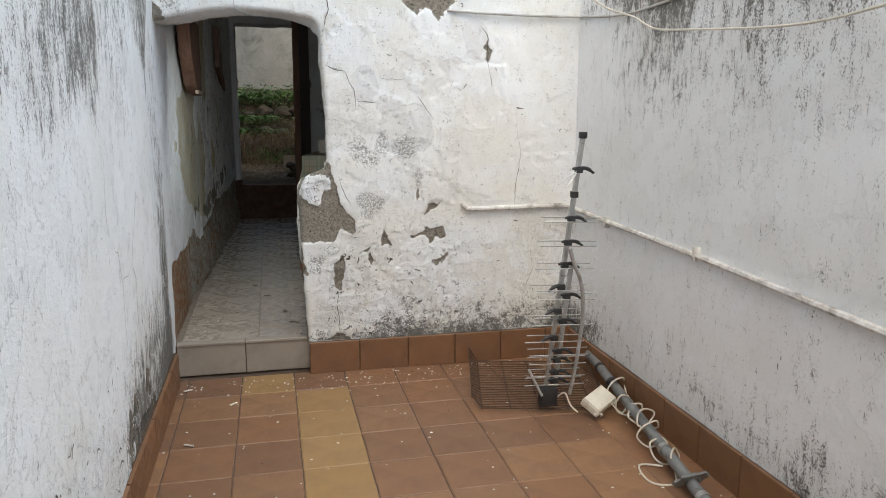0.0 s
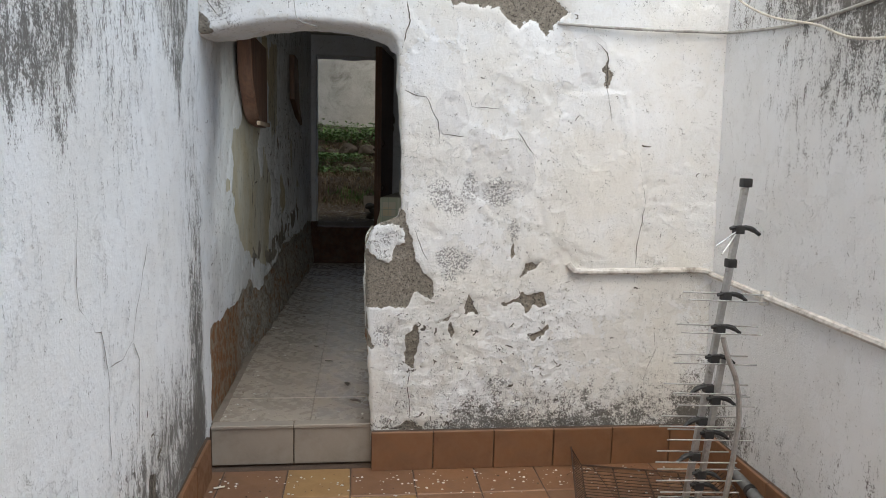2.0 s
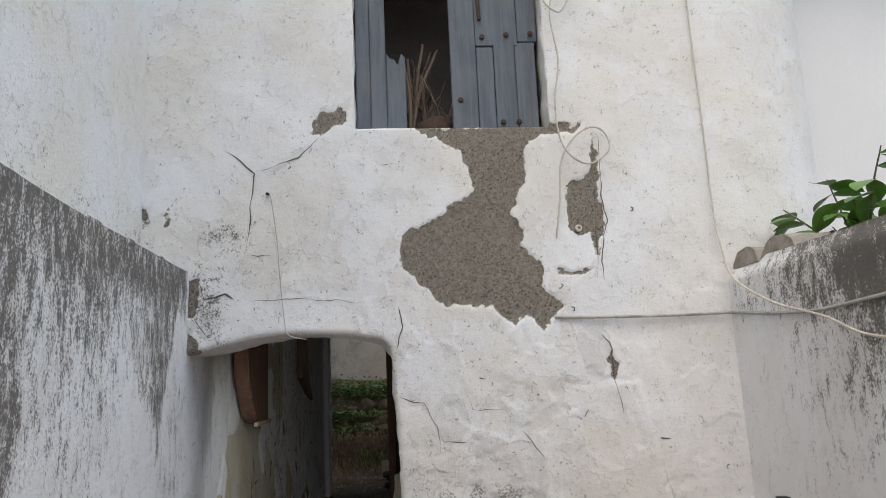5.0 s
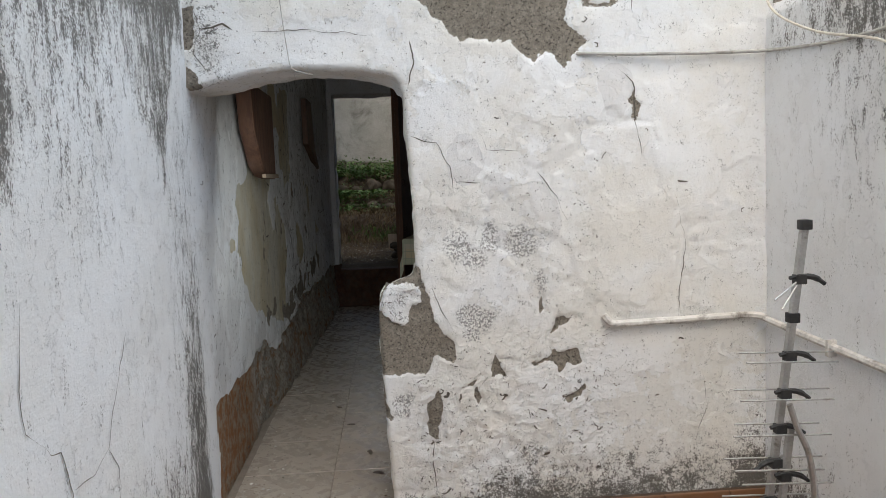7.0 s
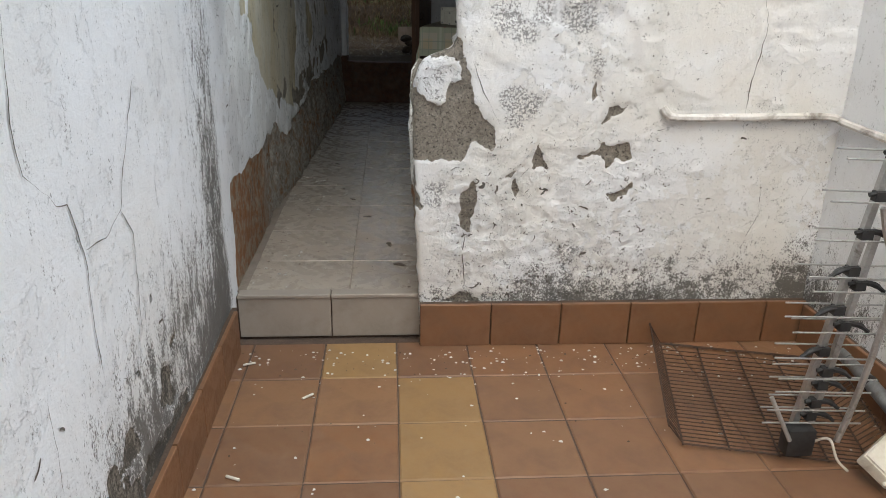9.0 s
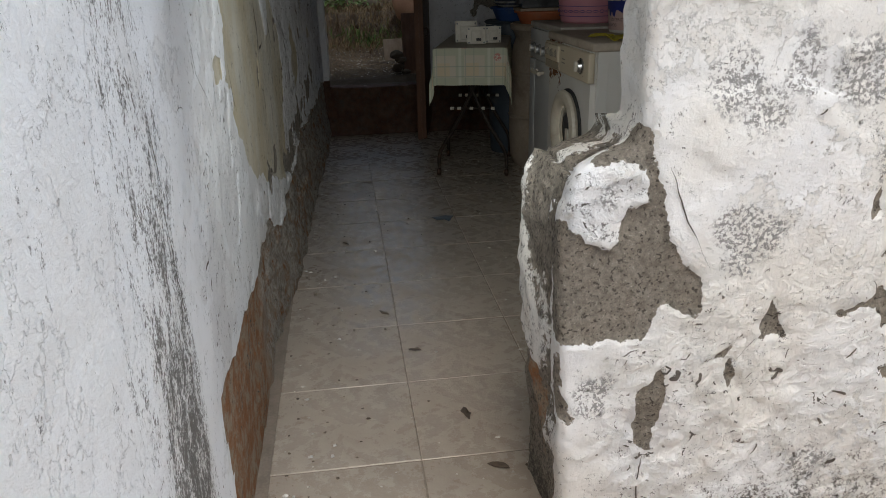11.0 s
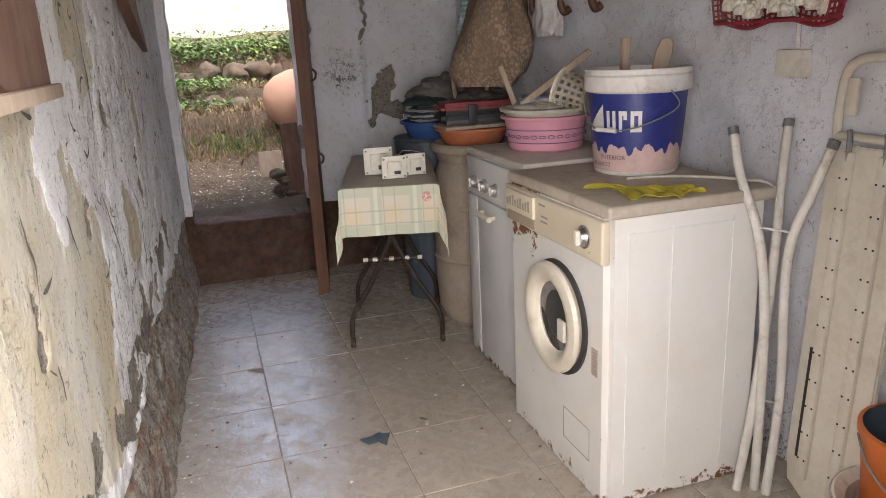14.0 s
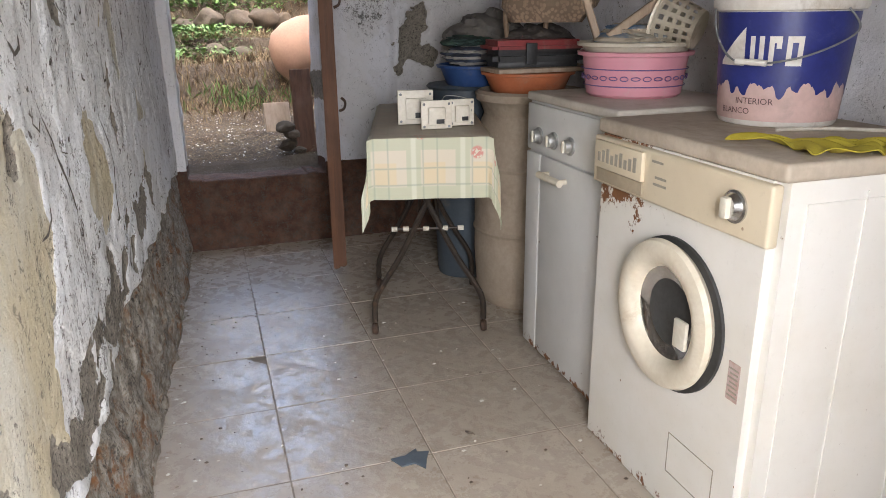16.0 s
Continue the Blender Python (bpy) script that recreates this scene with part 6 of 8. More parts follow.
def wall_box(x, y, rz, w, h, d):
    b = thing("intercom_box", (x, y, 0.7435), rz, "white square plastic speaker box with wooden sides standing on the table", "speaker", "boxes on the table")
    box_part("case", (-w / 2, 0.008, 0.0), (w / 2, d, h), DARK_WOOD, b, 0.003)
    face = box_part("faceplate", (-w / 2 - 0.004, -0.002, -0.0005), (w / 2 + 0.004, 0.009, h + 0.004), IVORY, b, 0.004)
    box_part("centre_pad", (-w * 0.30, -0.008, h * 0.14), (w * 0.32, 0.0, h * 0.80), IVORY, face, 0.006)
    box_part("slot", (-w * 0.02, -0.0105, h * 0.20), (w * 0.26, -0.007, h * 0.36), BLACK, face, 0.001)
    for sx in (-1, 1):
        for z in (0.09, 0.91):
            bm = lathe(bmesh.new(), ((0.0, 0.003), (0.004, 0.002), (0.0045, 0.0)), 10)
            bmesh.ops.transform(bm, matrix=pose(sx * w * 0.44, -0.002, h * z, 90, 0, 0), verts=bm.verts)
            part("screw", bm, STEEL, face, smooth=True)


wall_box(0.622, 6.675, -8, 0.112, 0.108, 0.05)
wall_box(0.655, 6.548, -6, 0.092, 0.086, 0.035)
wall_box(0.755, 6.590, -2, 0.078, 0.082, 0.03)
tagged(tube_part("loose_wire", curve([(0.69, 6.60, 0.825), (0.73, 6.66, 0.835), (0.80, 6.63, 0.82), (0.785, 6.58, 0.79)], 6), 0.0012, GREY_CABLE), "thin loose wire lying on the speaker boxes", "wire")

# ---- jar and the heap behind the cooker ----
JAR = simple("dusty_stoneware", (0.38, 0.31, 0.235), (0.30, 0.24, 0.18), 0.85, scale=6, grain=70, relief=0.35, dirt=(0.22, 0.17, 0.13), amount=0.6)
jar = thing("storage_jar", (1.115, 6.845, 0), 0, "tall beige stoneware storage jar standing behind the table", "jar")
lathe_part("body", ((0.0, 0.0), (0.17, 0.0), (0.195, 0.05), (0.205, 0.20), (0.205, 0.45), (0.20, 0.62), (0.185, 0.70), (0.17, 0.74), (0.185, 0.78), (0.20, 0.79), (0.205, 0.815), (0.19, 0.825), (0.16, 0.80), (0.14, 0.70)), JAR, jar, sides=56)
for z in (0.30, 0.55):
    lathe_part("band", ((0.205, z - 0.012), (0.211, z), (0.205, z + 0.012)), JAR, jar, sides=56)
TERRA_POT = simple("orange_plastic_basin", (0.52, 0.17, 0.075), (0.45, 0.14, 0.06), 0.5, scale=9, dirt=(0.36, 0.24, 0.17), amount=0.5)


def basin(name, at, r0, r1, h, material, label, category="basin", band_material=None, handles=False, tilt=0.0):
    b = thing(name, at, 0, label, category, rx=tilt)
    lathe_part("bowl", ((0.0, 0.0), (r0, 0.0), (r0 + 0.01, 0.008), (r1 - 0.006, h - 0.012), (r1 + 0.008, h - 0.010), (r1 + 0.010, h), (r1 - 0.002, h + 0.002), (r1 - 0.010, h - 0.014), (r0 + 0.002, 0.014), (0.0, 0.012)), material, b, sides=56)
    return b


basin("orange_basin", (1.105, 6.845, 0.815), 0.125, 0.165, 0.075, TERRA_POT, "orange plastic basin sitting in the mouth of the jar")
tagged(box_part("board", (0.93, 6.70, 0.893), (1.33, 6.88, 0.908), PALE_WOOD, None, 0.003, m=None), "dusty wooden board across the basin", "board")
BLUE_BASIN = simple("blue_plastic", (0.03, 0.075, 0.22), (0.04, 0.09, 0.25), 0.45, scale=9, dirt=(0.2, 0.19, 0.18), amount=0.4)
stool = thing("blue_tub", (0.99, 7.22, 0), 0, "tall grey-blue plastic tub standing on the floor behind the table", "tub")
SLATE = simple("slate_blue_plastic", (0.075, 0.095, 0.115), (0.06, 0.078, 0.098), 0.5, scale=8, dirt=(0.17, 0.16, 0.15), amount=0.5)
lathe_part("bowl", ((0.0, 0.0), (0.115, 0.0), (0.12, 0.02), (0.15, 0.80), (0.16, 0.81), (0.15, 0.82), (0.10, 0.80), (0.0, 0.79)), SLATE, stool, sides=48)
basin("blue_basin", (1.01, 7.14, 0.82), 0.11, 0.15, 0.08, BLUE_BASIN, "blue plastic basin on top of the tub")


def heap_cloth(name, at, size, material, seed, label, squash=0.6):
    bm = bmesh.new()
    bmesh.ops.create_icosphere(bm, subdivisions=5, radius=1.0)
    for v in bm.verts:
        n = noise.fractal(v.co * 1.6 + Vector((seed, 0, 0)), 0.9, 2.2, 4)
        fold = 0.10 * math.sin(9 * v.co.x + 5 * v.co.z + 4 * n + seed)
        v.co *= 1 + 0.22 * n + fold * 0.6
        v.co.z *= squash
        v.co = Vector((v.co.x * size[0], v.co.y * size[1], max(v.co.z * size[2], -0.55 * size[2])))
    bmesh.ops.transform(bm, matrix=pose(at[0], at[1], at[2] + 0.55 * size[2]), verts=bm.verts)
    return tagged(part(name, bm, material, None, "", True), label, "cloth")


def fabric(name, a, b, stripes=None):
    m = Mat(name, 0.95)
    c = m.mix(m.step(m.noise(9, 4), 0.4, 0.6), a, b)
    if stripes:
        w = m.t.nodes.new("ShaderNodeTexWave")
        w.bands_direction = "Z"
        w.inputs["Scale"].default_value = 14
        w.inputs["Distortion"].default_value = 1.5
        m.t.links.new(m.co, w.inputs["Vector"])
        c = m.mix(m.step(w.outputs["Fac"], 0.5, 0.6), c, stripes)
    m.set("Base Color", c)
    m.bump(m.noise(220, 2), 0.4, 0.002)
    m.bump(m.noise(14, 4), 0.5, 0.01)
    return m.m


heap_cloth("striped_cloth", (1.00, 7.12, 0.895), (0.13, 0.12, 0.07), fabric("navy_striped_fabric", (0.045, 0.055, 0.085), (0.03, 0.035, 0.055), (0.30, 0.29, 0.27)), 1.0, "crumpled navy and white striped cloth in the blue basin")
heap_cloth("green_cloth", (0.98, 7.16, 0.965), (0.10, 0.10, 0.04), fabric("dark_green_fabric", (0.03, 0.065, 0.05), (0.025, 0.045, 0.04)), 4.0, "dark green cap-like cloth on the pile of laundry")
heap_cloth("grey_cloth", (1.12, 7.28, 0.88), (0.17, 0.16, 0.19), fabric("dusty_grey_fabric", (0.16, 0.145, 0.13), (0.11, 0.10, 0.092)), 7.0, "heap of dusty grey rags against the wall")
case = thing("tool_case", (1.115, 6.84, 0.908), -6, "black and red moulded plastic case lying on the board", "case")
CASE_RED = simple("faded_red_plastic", (0.26, 0.03, 0.03), (0.20, 0.03, 0.03), 0.45, dirt=(0.22, 0.15, 0.12), amount=0.5)
bm = bmesh.new()
bm_box(bm, (-0.17, -0.10, 0.0), (0.17, 0.10, 0.062))
bmesh.ops.bevel(bm, geom=bm.edges[:], offset=0.022, segments=4, affect="EDGES")
part("body", bm, BLACK, case, smooth=True)
bm = bmesh.new()
bm_box(bm, (-0.172, -0.102, 0.063), (0.172, 0.102, 0.094))
bmesh.ops.bevel(bm, geom=[e for e in bm.edges if max(v.co.z for v in e.verts) > 0.08], offset=0.02, segments=4, affect="EDGES")
part("lid", bm, CASE_RED, case, "faded red lid", True)
box_part("latch", (-0.055, -0.112, 0.012), (-0.015, -0.100, 0.085), BLACK, case, 0.003)
bag_strap = tagged(tube_part("leather_strap", curve([(1.08, 6.98, 0.985), (1.06, 6.95, 1.12), (1.12, 6.92, 1.20), (1.19, 6.90, 1.12), (1.20, 6.92, 1.0), (1.14, 6.93, 0.99), (1.085, 6.96, 1.0)], 6), 0.010, simple("tan_leather", (0.30, 0.21, 0.14), (0.24, 0.16, 0.10), 0.6)), "tan leather strap coiled on the rags", "strap")
heap_cloth("dark_cloth", (1.20, 6.98, 0.90), (0.15, 0.13, 0.13), fabric("brown_black_fabric", (0.06, 0.05, 0.045), (0.09, 0.075, 0.065)), 11.0, "dark crumpled bag on the heap behind the cooker")

# sack hanging from the wall
m = Mat("brown_netting_sack", 0.95)
k1 = m.voronoi(70, m.coords(1, 1, 0.8))
c = m.mix(m.step(m.noise(6, 5), 0.4, 0.65), (0.42, 0.30, 0.20), (0.27, 0.19, 0.13))
m.set("Base Color", m.mix(m.step(k1, 0.35, 0.6, 0, 0.8), c, (0.20, 0.145, 0.10)))
m.bump(k1, -0.9, 0.012)
SACKING = m.m
bm = bmesh.new()
n, rings = 30, 22
vs = []
for j in range(rings + 1):
    t = j / rings
    z = 1.66 - 0.60 * t
    r = 0.05 + 0.145 * math.sin(min(1, t * 1.05) * 1.75) ** 1.1 * (1 if t < 0.93 else 0.9 - 3 * (t - 0.93))
    row = []
    for i in range(n):
        a = 2 * math.pi * i / n
        rr = r * (1 + 0.12 * math.sin(3 * a + 5 * t) + 0.06 * math.sin(7 * a - 9 * t))
        row.append(bm.verts.new((1.30 - 0.10 * t + rr * 0.8 * math.cos(a), 6.90 + 0.02 * t + rr * 1.15 * math.sin(a), z)))
    vs.append(row)
for a, b in zip(vs, vs[1:]):
    for i in range(n):
        bm.faces.new((a[i], a[(i + 1) % n], b[(i + 1) % n], b[i]))
bm.faces.new(vs[-1])
bm.faces.new(vs[0][::-1])
sack = thing("hanging_sack", (0, 0, 0), 0, "large brown netting sack hanging from the wall over the heap", "sack")
part("bag", bm, SACKING, sack, smooth=True)
tube_part("tie", [(1.295 + 0.062 * math.cos(a), 6.90 + 0.085 * math.sin(a), 1.615) for a in (2 * math.pi * k / 24 for k in range(24))], 0.006, TWIG, sack, "knotted cord round the neck", closed=True)
tagged(tube_part("wall_hook", [(1.30, 6.90, 1.64), (1.36, 6.90, 1.70), (1.47, 6.90, 1.70)], 0.006, RUSTY), "iron hook that carries the sack", "hook")
heap_cloth("turquoise_cloth", (1.20, 7.08, 1.22), (0.055, 0.07, 0.16), fabric("turquoise_print", (0.30, 0.46, 0.46), (0.20, 0.36, 0.38), (0.45, 0.52, 0.50)), 15.0, "turquoise printed cloth tucked behind the sack", 1.0)
heap_cloth("white_bag", (1.375, 6.62, 1.26), (0.055, 0.10, 0.13), fabric("creased_white_plastic", (0.66, 0.64, 0.61), (0.56, 0.53, 0.49)), 19.0, "creased white plastic bag hanging on the wall rack", 1.0)
rack_w = thing("coat_rack", (0, 0, 0), 0, "dark turned-wood coat rack fixed on the wall", "coat rack")
box_part("rail", (1.425, 6.10, 1.44), (1.455, 6.85, 1.50), DARK_WOOD, rack_w, 0.008)
for y in (6.22, 6.46, 6.72):
    tube_part("peg", curve([(1.43, y, 1.46), (1.38, y, 1.44), (1.345, y, 1.40), (1.36, y, 1.35), (1.385, y, 1.36)], 5), [0.012] * 12 + [0.016] * 9, DARK_WOOD, rack_w)

# ---- pink basin with the odds and ends in it ----
m = Mat("pink_plastic", 0.42)
c = m.mix(m.step(m.noise(7, 4), 0.35, 0.7), (0.62, 0.28, 0.33), (0.56, 0.25, 0.30))
c = m.mix(m.step(m.noise(28, 5, 0.75), 0.55, 0.75, 0, 0.5), c, (0.52, 0.40, 0.36))
m.set("Base Color", c)
PINK = m.m
pink = basin("pink_basin", (1.155, 6.215, 0.862), 0.125, 0.155, 0.125, PINK, "pink plastic washing-up basin with a printed chain border on the cooker")
VIOLET = simple("violet_print", (0.13, 0.085, 0.24), (0.17, 0.11, 0.27), 0.5)
for z in (0.032, 0.078):
    r = 0.135 + (0.155 - 0.135) * z / 0.125 + 0.0035
    lathe_part("print_line", ((r, z), (r + 0.001, z + 0.0015), (r, z + 0.003)), VIOLET, pink, sides=56)
for k in range(30):
    a = 2 * math.pi * k / 30
    r = 0.148
    bm = bmesh.new()
    pts = [Vector((0.011 * math.cos(t) if k % 2 else 0.012 * math.cos(t), 0, 0.006 * math.sin(t) if k % 2 else 0.0045 * math.sin(t))) for t in (2 * math.pi * j / 12 for j in range(12))]
    tube(bm, pts, 0.0014, 5, True)
    bmesh.ops.transform(bm, matrix=pose(r * math.cos(a), r * math.sin(a), 0.056, 0, 0, math.degrees(a) + 90), verts=bm.verts)
    part("print_link", bm, VIOLET, pink, smooth=True)
CREAM = simple("cream_basin_plastic", (0.50, 0.46, 0.38), (0.43, 0.39, 0.31), 0.5, scale=9, dirt=(0.3, 0.25, 0.19), amount=0.5)
basin("cream_basin", (1.155, 6.215, 0.955), 0.12, 0.158, 0.058, CREAM, "cream plastic basin stacked inside the pink one")
heap_cloth("blue_rag", (1.14, 6.20, 0.985), (0.105, 0.105, 0.065), fabric("blue_white_rag", (0.10, 0.17, 0.27), (0.30, 0.27, 0.22), (0.36, 0.31, 0.24)), 23.0, "crumpled blue and beige rag in the basin")
bm = bmesh.new()
bm_box(bm, (-0.15, -0.016, -0.012), (0.15, 0.016, 0.012))
bmesh.ops.bevel(bm, geom=bm.edges[:], offset=0.003, segments=1, affect="EDGES")
bmesh.ops.transform(bm, matrix=pose(1.16, 6.14, 1.115, 0, -36, -22), verts=bm.verts)
tagged(part("wooden_lath", bm, PALE_WOOD), "dusty wooden lath lying across the basin", "lath")
bm = bmesh.new()
bm_box(bm, (-0.085, -0.014, -0.010), (0.085, 0.014, 0.010))
bmesh.ops.bevel(bm, geom=bm.edges[:], offset=0.003, segments=1, affect="EDGES")
bmesh.ops.transform(bm, matrix=pose(1.035, 6.27, 1.085, 0, 70, -20), verts=bm.verts)
tagged(part("wooden_lath", bm, PALE_WOOD), "short wooden lath standing at the basin's rim", "lath")
# a cream pierced basket lying on its side
strainer = thing("pierced_basket", (1.225, 6.10, 1.060), 40, "cream plastic basket with square holes lying on its side", "basket", rx=-72, ry=12)
bm = bmesh.new()
n, rings = 32, 9
vs = [[bm.verts.new(((0.052 + 0.020 * j / rings) * math.cos(2 * math.pi * i / n), (0.052 + 0.020 * j / rings) * math.sin(2 * math.pi * i / n), 0.11 * j / rings - 0.05)) for i in range(n)] for j in range(rings + 1)]
for j in range(rings):
    for i in range(n):
        if j in (0, rings - 1) or j % 2 == 0 or i % 2 == 0:
            bm.faces.new((vs[j][i], vs[j][(i + 1) % n], vs[j + 1][(i + 1) % n], vs[j + 1][i]))
bm.faces.new(vs[0][::-1])
bmesh.ops.solidify(bm, geom=bm.faces[:], thickness=0.003)
part("lattice", bm, RING, strainer)
lathe_part("rim", ((0.070, 0.058), (0.080, 0.060), (0.082, 0.066), (0.070, 0.068)), RING, strainer, sides=32)

# ---- paint bucket ----
BUCKET_AT = Vector((1.203, 5.690, 0.853))
bucket = thing("paint_bucket", tuple(BUCKET_AT), 0, "white plastic paint bucket with blue printed band on the washing machine", "bucket")
BUCKET_WHITE = simple("dusty_white_bucket", (0.72, 0.69, 0.64), (0.62, 0.58, 0.52), 0.5, scale=12, dirt=(0.42, 0.36, 0.29), amount=0.5)
BUCKET_BLUE = simple("blue_bucket_print", (0.020, 0.030, 0.185), (0.016, 0.024, 0.15), 0.4, scale=30, dirt=(0.06, 0.07, 0.20), amount=0.3)
BUCKET_PINK = simple("pinkish_bucket_print", (0.60, 0.42, 0.38), (0.52, 0.36, 0.32), 0.5, scale=14, dirt=(0.40, 0.31, 0.27), amount=0.6)
R0, R1, BH = 0.125, 0.147, 0.305


def bucket_r(z):
    return R0 + (R1 - R0) * z / BH


lathe_part("shell", ((0.0, 0.0), (R0 - 0.004, 0.0), (R0, 0.006), (bucket_r(0.24), 0.24), (R1 + 0.006, 0.242), (R1 + 0.010, 0.25), (R1 + 0.010, 0.285), (R1 + 0.006, 0.290), (R1 + 0.008, 0.300), (R1 + 0.006, BH), (R1 - 0.004, BH), (R1 - 0.008, 0.25), (R0 - 0.004, 0.02), (0.0, 0.02)), BUCKET_WHITE, bucket, sides=72)


def wrap(name, outline, material, lift, label=""):
    """A thin printed patch bent round the bucket; outline in degrees and metres of height, cut into narrow upright strips."""
    bm = bmesh.new()
    for quad in outline:
        vs = []
        for a, z in quad:
            r = bucket_r(z) + lift
            vs.append(bm.verts.new((r * math.cos(radians(a)), r * math.sin(radians(a)), z)))
        bm.faces.new(vs)
    return part(name, bm, material, bucket, label, smooth=True)


def strips(a0, a1, low, high, n):
    out = []
    for k in range(n):
        p, q = a0 + (a1 - a0) * k / n, a0 + (a1 - a0) * (k + 1) / n
        out.append(((p, low(p)), (q, low(q)), (q, high(q)), (p, high(p))))
    return out


def drip(a):
    return 0.078 + 0.010 * math.sin(radians(a) * 9) + 0.008 * math.sin(radians(a) * 23 + 1) + (0.007 if math.sin(radians(a) * 31) > 0.4 else 0)


wrap("pink_band", strips(-230, 20, lambda a: 0.012, lambda a: 0.11, 60), BUCKET_PINK, 0.0012)
wrap("blue_band", strips(-230, 20, drip, lambda a: 0.238, 180), BUCKET_BLUE, 0.0022)
wrap("logo_wedge", strips(-194, -165, lambda a: 0.128, lambda a: 0.136 + 0.072 * (a + 194) / 29, 10), BUCKET_WHITE, 0.0034, "plain white wedge of the printed mark")
for a0, a1 in ((-160, -148), (-144, -134), (-130, -117)):
    zt = 0.190
    wrap("logo_block", strips(a0, a0 + 4.2, lambda a: 0.130, lambda a: zt, 2) + strips(a1 - 4.2, a1, lambda a: 0.130 if a1 != -134 else 0.165, lambda a: zt, 2)
         + strips(a0 + 4.2, a1 - 4.2, lambda a: 0.130 if a0 == -160 else (0.176 if a0 == -144 else 0.130), lambda a: 0.143 if a0 == -160 else (zt if a0 == -144 else 0.143), 3) + (strips(a0 + 4.2, a1 - 4.2, lambda a: 0.177, lambda a: zt, 3) if a0 == -130 else []),
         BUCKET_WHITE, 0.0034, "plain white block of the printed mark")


def lettering(name, text, size, a0, z0, material):
    fc = bpy.data.curves.new(name, "FONT")
    fc.body, fc.size, fc.resolution_u = text, size, 2
    tmp = new(name, fc)
    bpy.context.view_layer.update()
    me = bpy.data.meshes.new_from_object(tmp.evaluated_get(bpy.context.evaluated_depsgraph_get()))
    bpy.data.objects.remove(tmp)
    for v in me.vertices:
        z = z0 + v.co.y
        r = bucket_r(z) + 0.0034
        a = radians(a0) + v.co.x / r
        v.co = (r * math.cos(a), r * math.sin(a), z)
    me.materials.clear()
    me.materials.append(material)
    ob = new(name, me)
    ob.parent = bucket
    return ob


PRINT = simple("dark_brown_print", (0.09, 0.05, 0.05), (0.12, 0.07, 0.07), 0.6)
lettering("lettering", "INTERIOR", 0.019, -172, 0.048, PRINT)
lettering("lettering", "BLANCO", 0.019, -190, 0.026, PRINT)
handle = tube_part("handle", curve([((R1 + 0.012) * math.cos(radians(-88)), (R1 + 0.012) * math.sin(radians(-88)), 0.245), (0.02, -0.175, 0.20), (-0.08, -0.160, 0.155), (-0.145, -0.085, 0.135), (-0.165, -0.03, 0.145), (-0.165, 0.02, 0.19), ((R1 + 0.012) * math.cos(radians(160)), (R1 + 0.012) * math.sin(radians(160)), 0.245)], 7), 0.0022, STEEL, bucket, "bent wire handle")
tube_part("grip", [(-0.135, -0.105, 0.137), (-0.163, -0.045, 0.139)], 0.0065, BUCKET_WHITE, handle)
tagged(box_part("wooden_stick", (1.155, 5.695, 0.875), (1.18, 5.715, 1.245), PALE_WOOD, None, 0.002, m=None), "wooden stirring stick standing in the paint bucket", "stick")
bm = bmesh.new()
slab(bm, [(-0.022, 0.0), (0.022, 0.0), (0.024, 0.10), (0.018, 0.135), (0.0, 0.145), (-0.018, 0.135), (-0.024, 0.10)], -0.008, 0.008, pose(1.255, 5.68, 1.10, 90, 14, -30))
bmesh.ops.bevel(bm, geom=bm.edges[:], offset=0.003, segments=1, affect="EDGES")
bm_box(bm, (1.235, 5.672, 0.88), (1.257, 5.69, 1.11))
tagged(part("trowel_handle", bm, PALE_WOOD), "wooden tool handle sticking out of the paint bucket", "tool")
YELLOW = fabric("yellow_duster", (0.46, 0.38, 0.035), (0.38, 0.31, 0.03))


def duster(u, v):
    x = 0.915 + 0.23 * u + 0.05 * math.sin(3 * v) * (1 - u)
    y = 5.50 - 0.16 * u - (0.20 - 0.13 * u) * v + 0.02 * math.sin(9 * u)
    z = 0.857 + 0.010 * abs(math.sin(7 * u + 5 * v)) + 0.004 * math.sin(23 * u - 11 * v)
    if y < 5.262:
        z -= (5.262 - y) * 1.0
        y = 5.258 - 0.002 * math.sin(20 * u)
    return (x, y, z)


tagged(cloth_grid("duster", duster, 30, 22, YELLOW), "yellow duster cloth lying creased on the washing machine", "cloth")
tagged(tube_part("power_cable", curve([(1.09, 5.56, 0.856), (1.20, 5.52, 0.857), (1.29, 5.44, 0.858), (1.335, 5.36, 0.858), (1.36, 5.29, 0.85), (1.375, 5.26, 0.75)], 7), 0.004, CABLE), "white power cable lying on the washing machine", "cable")

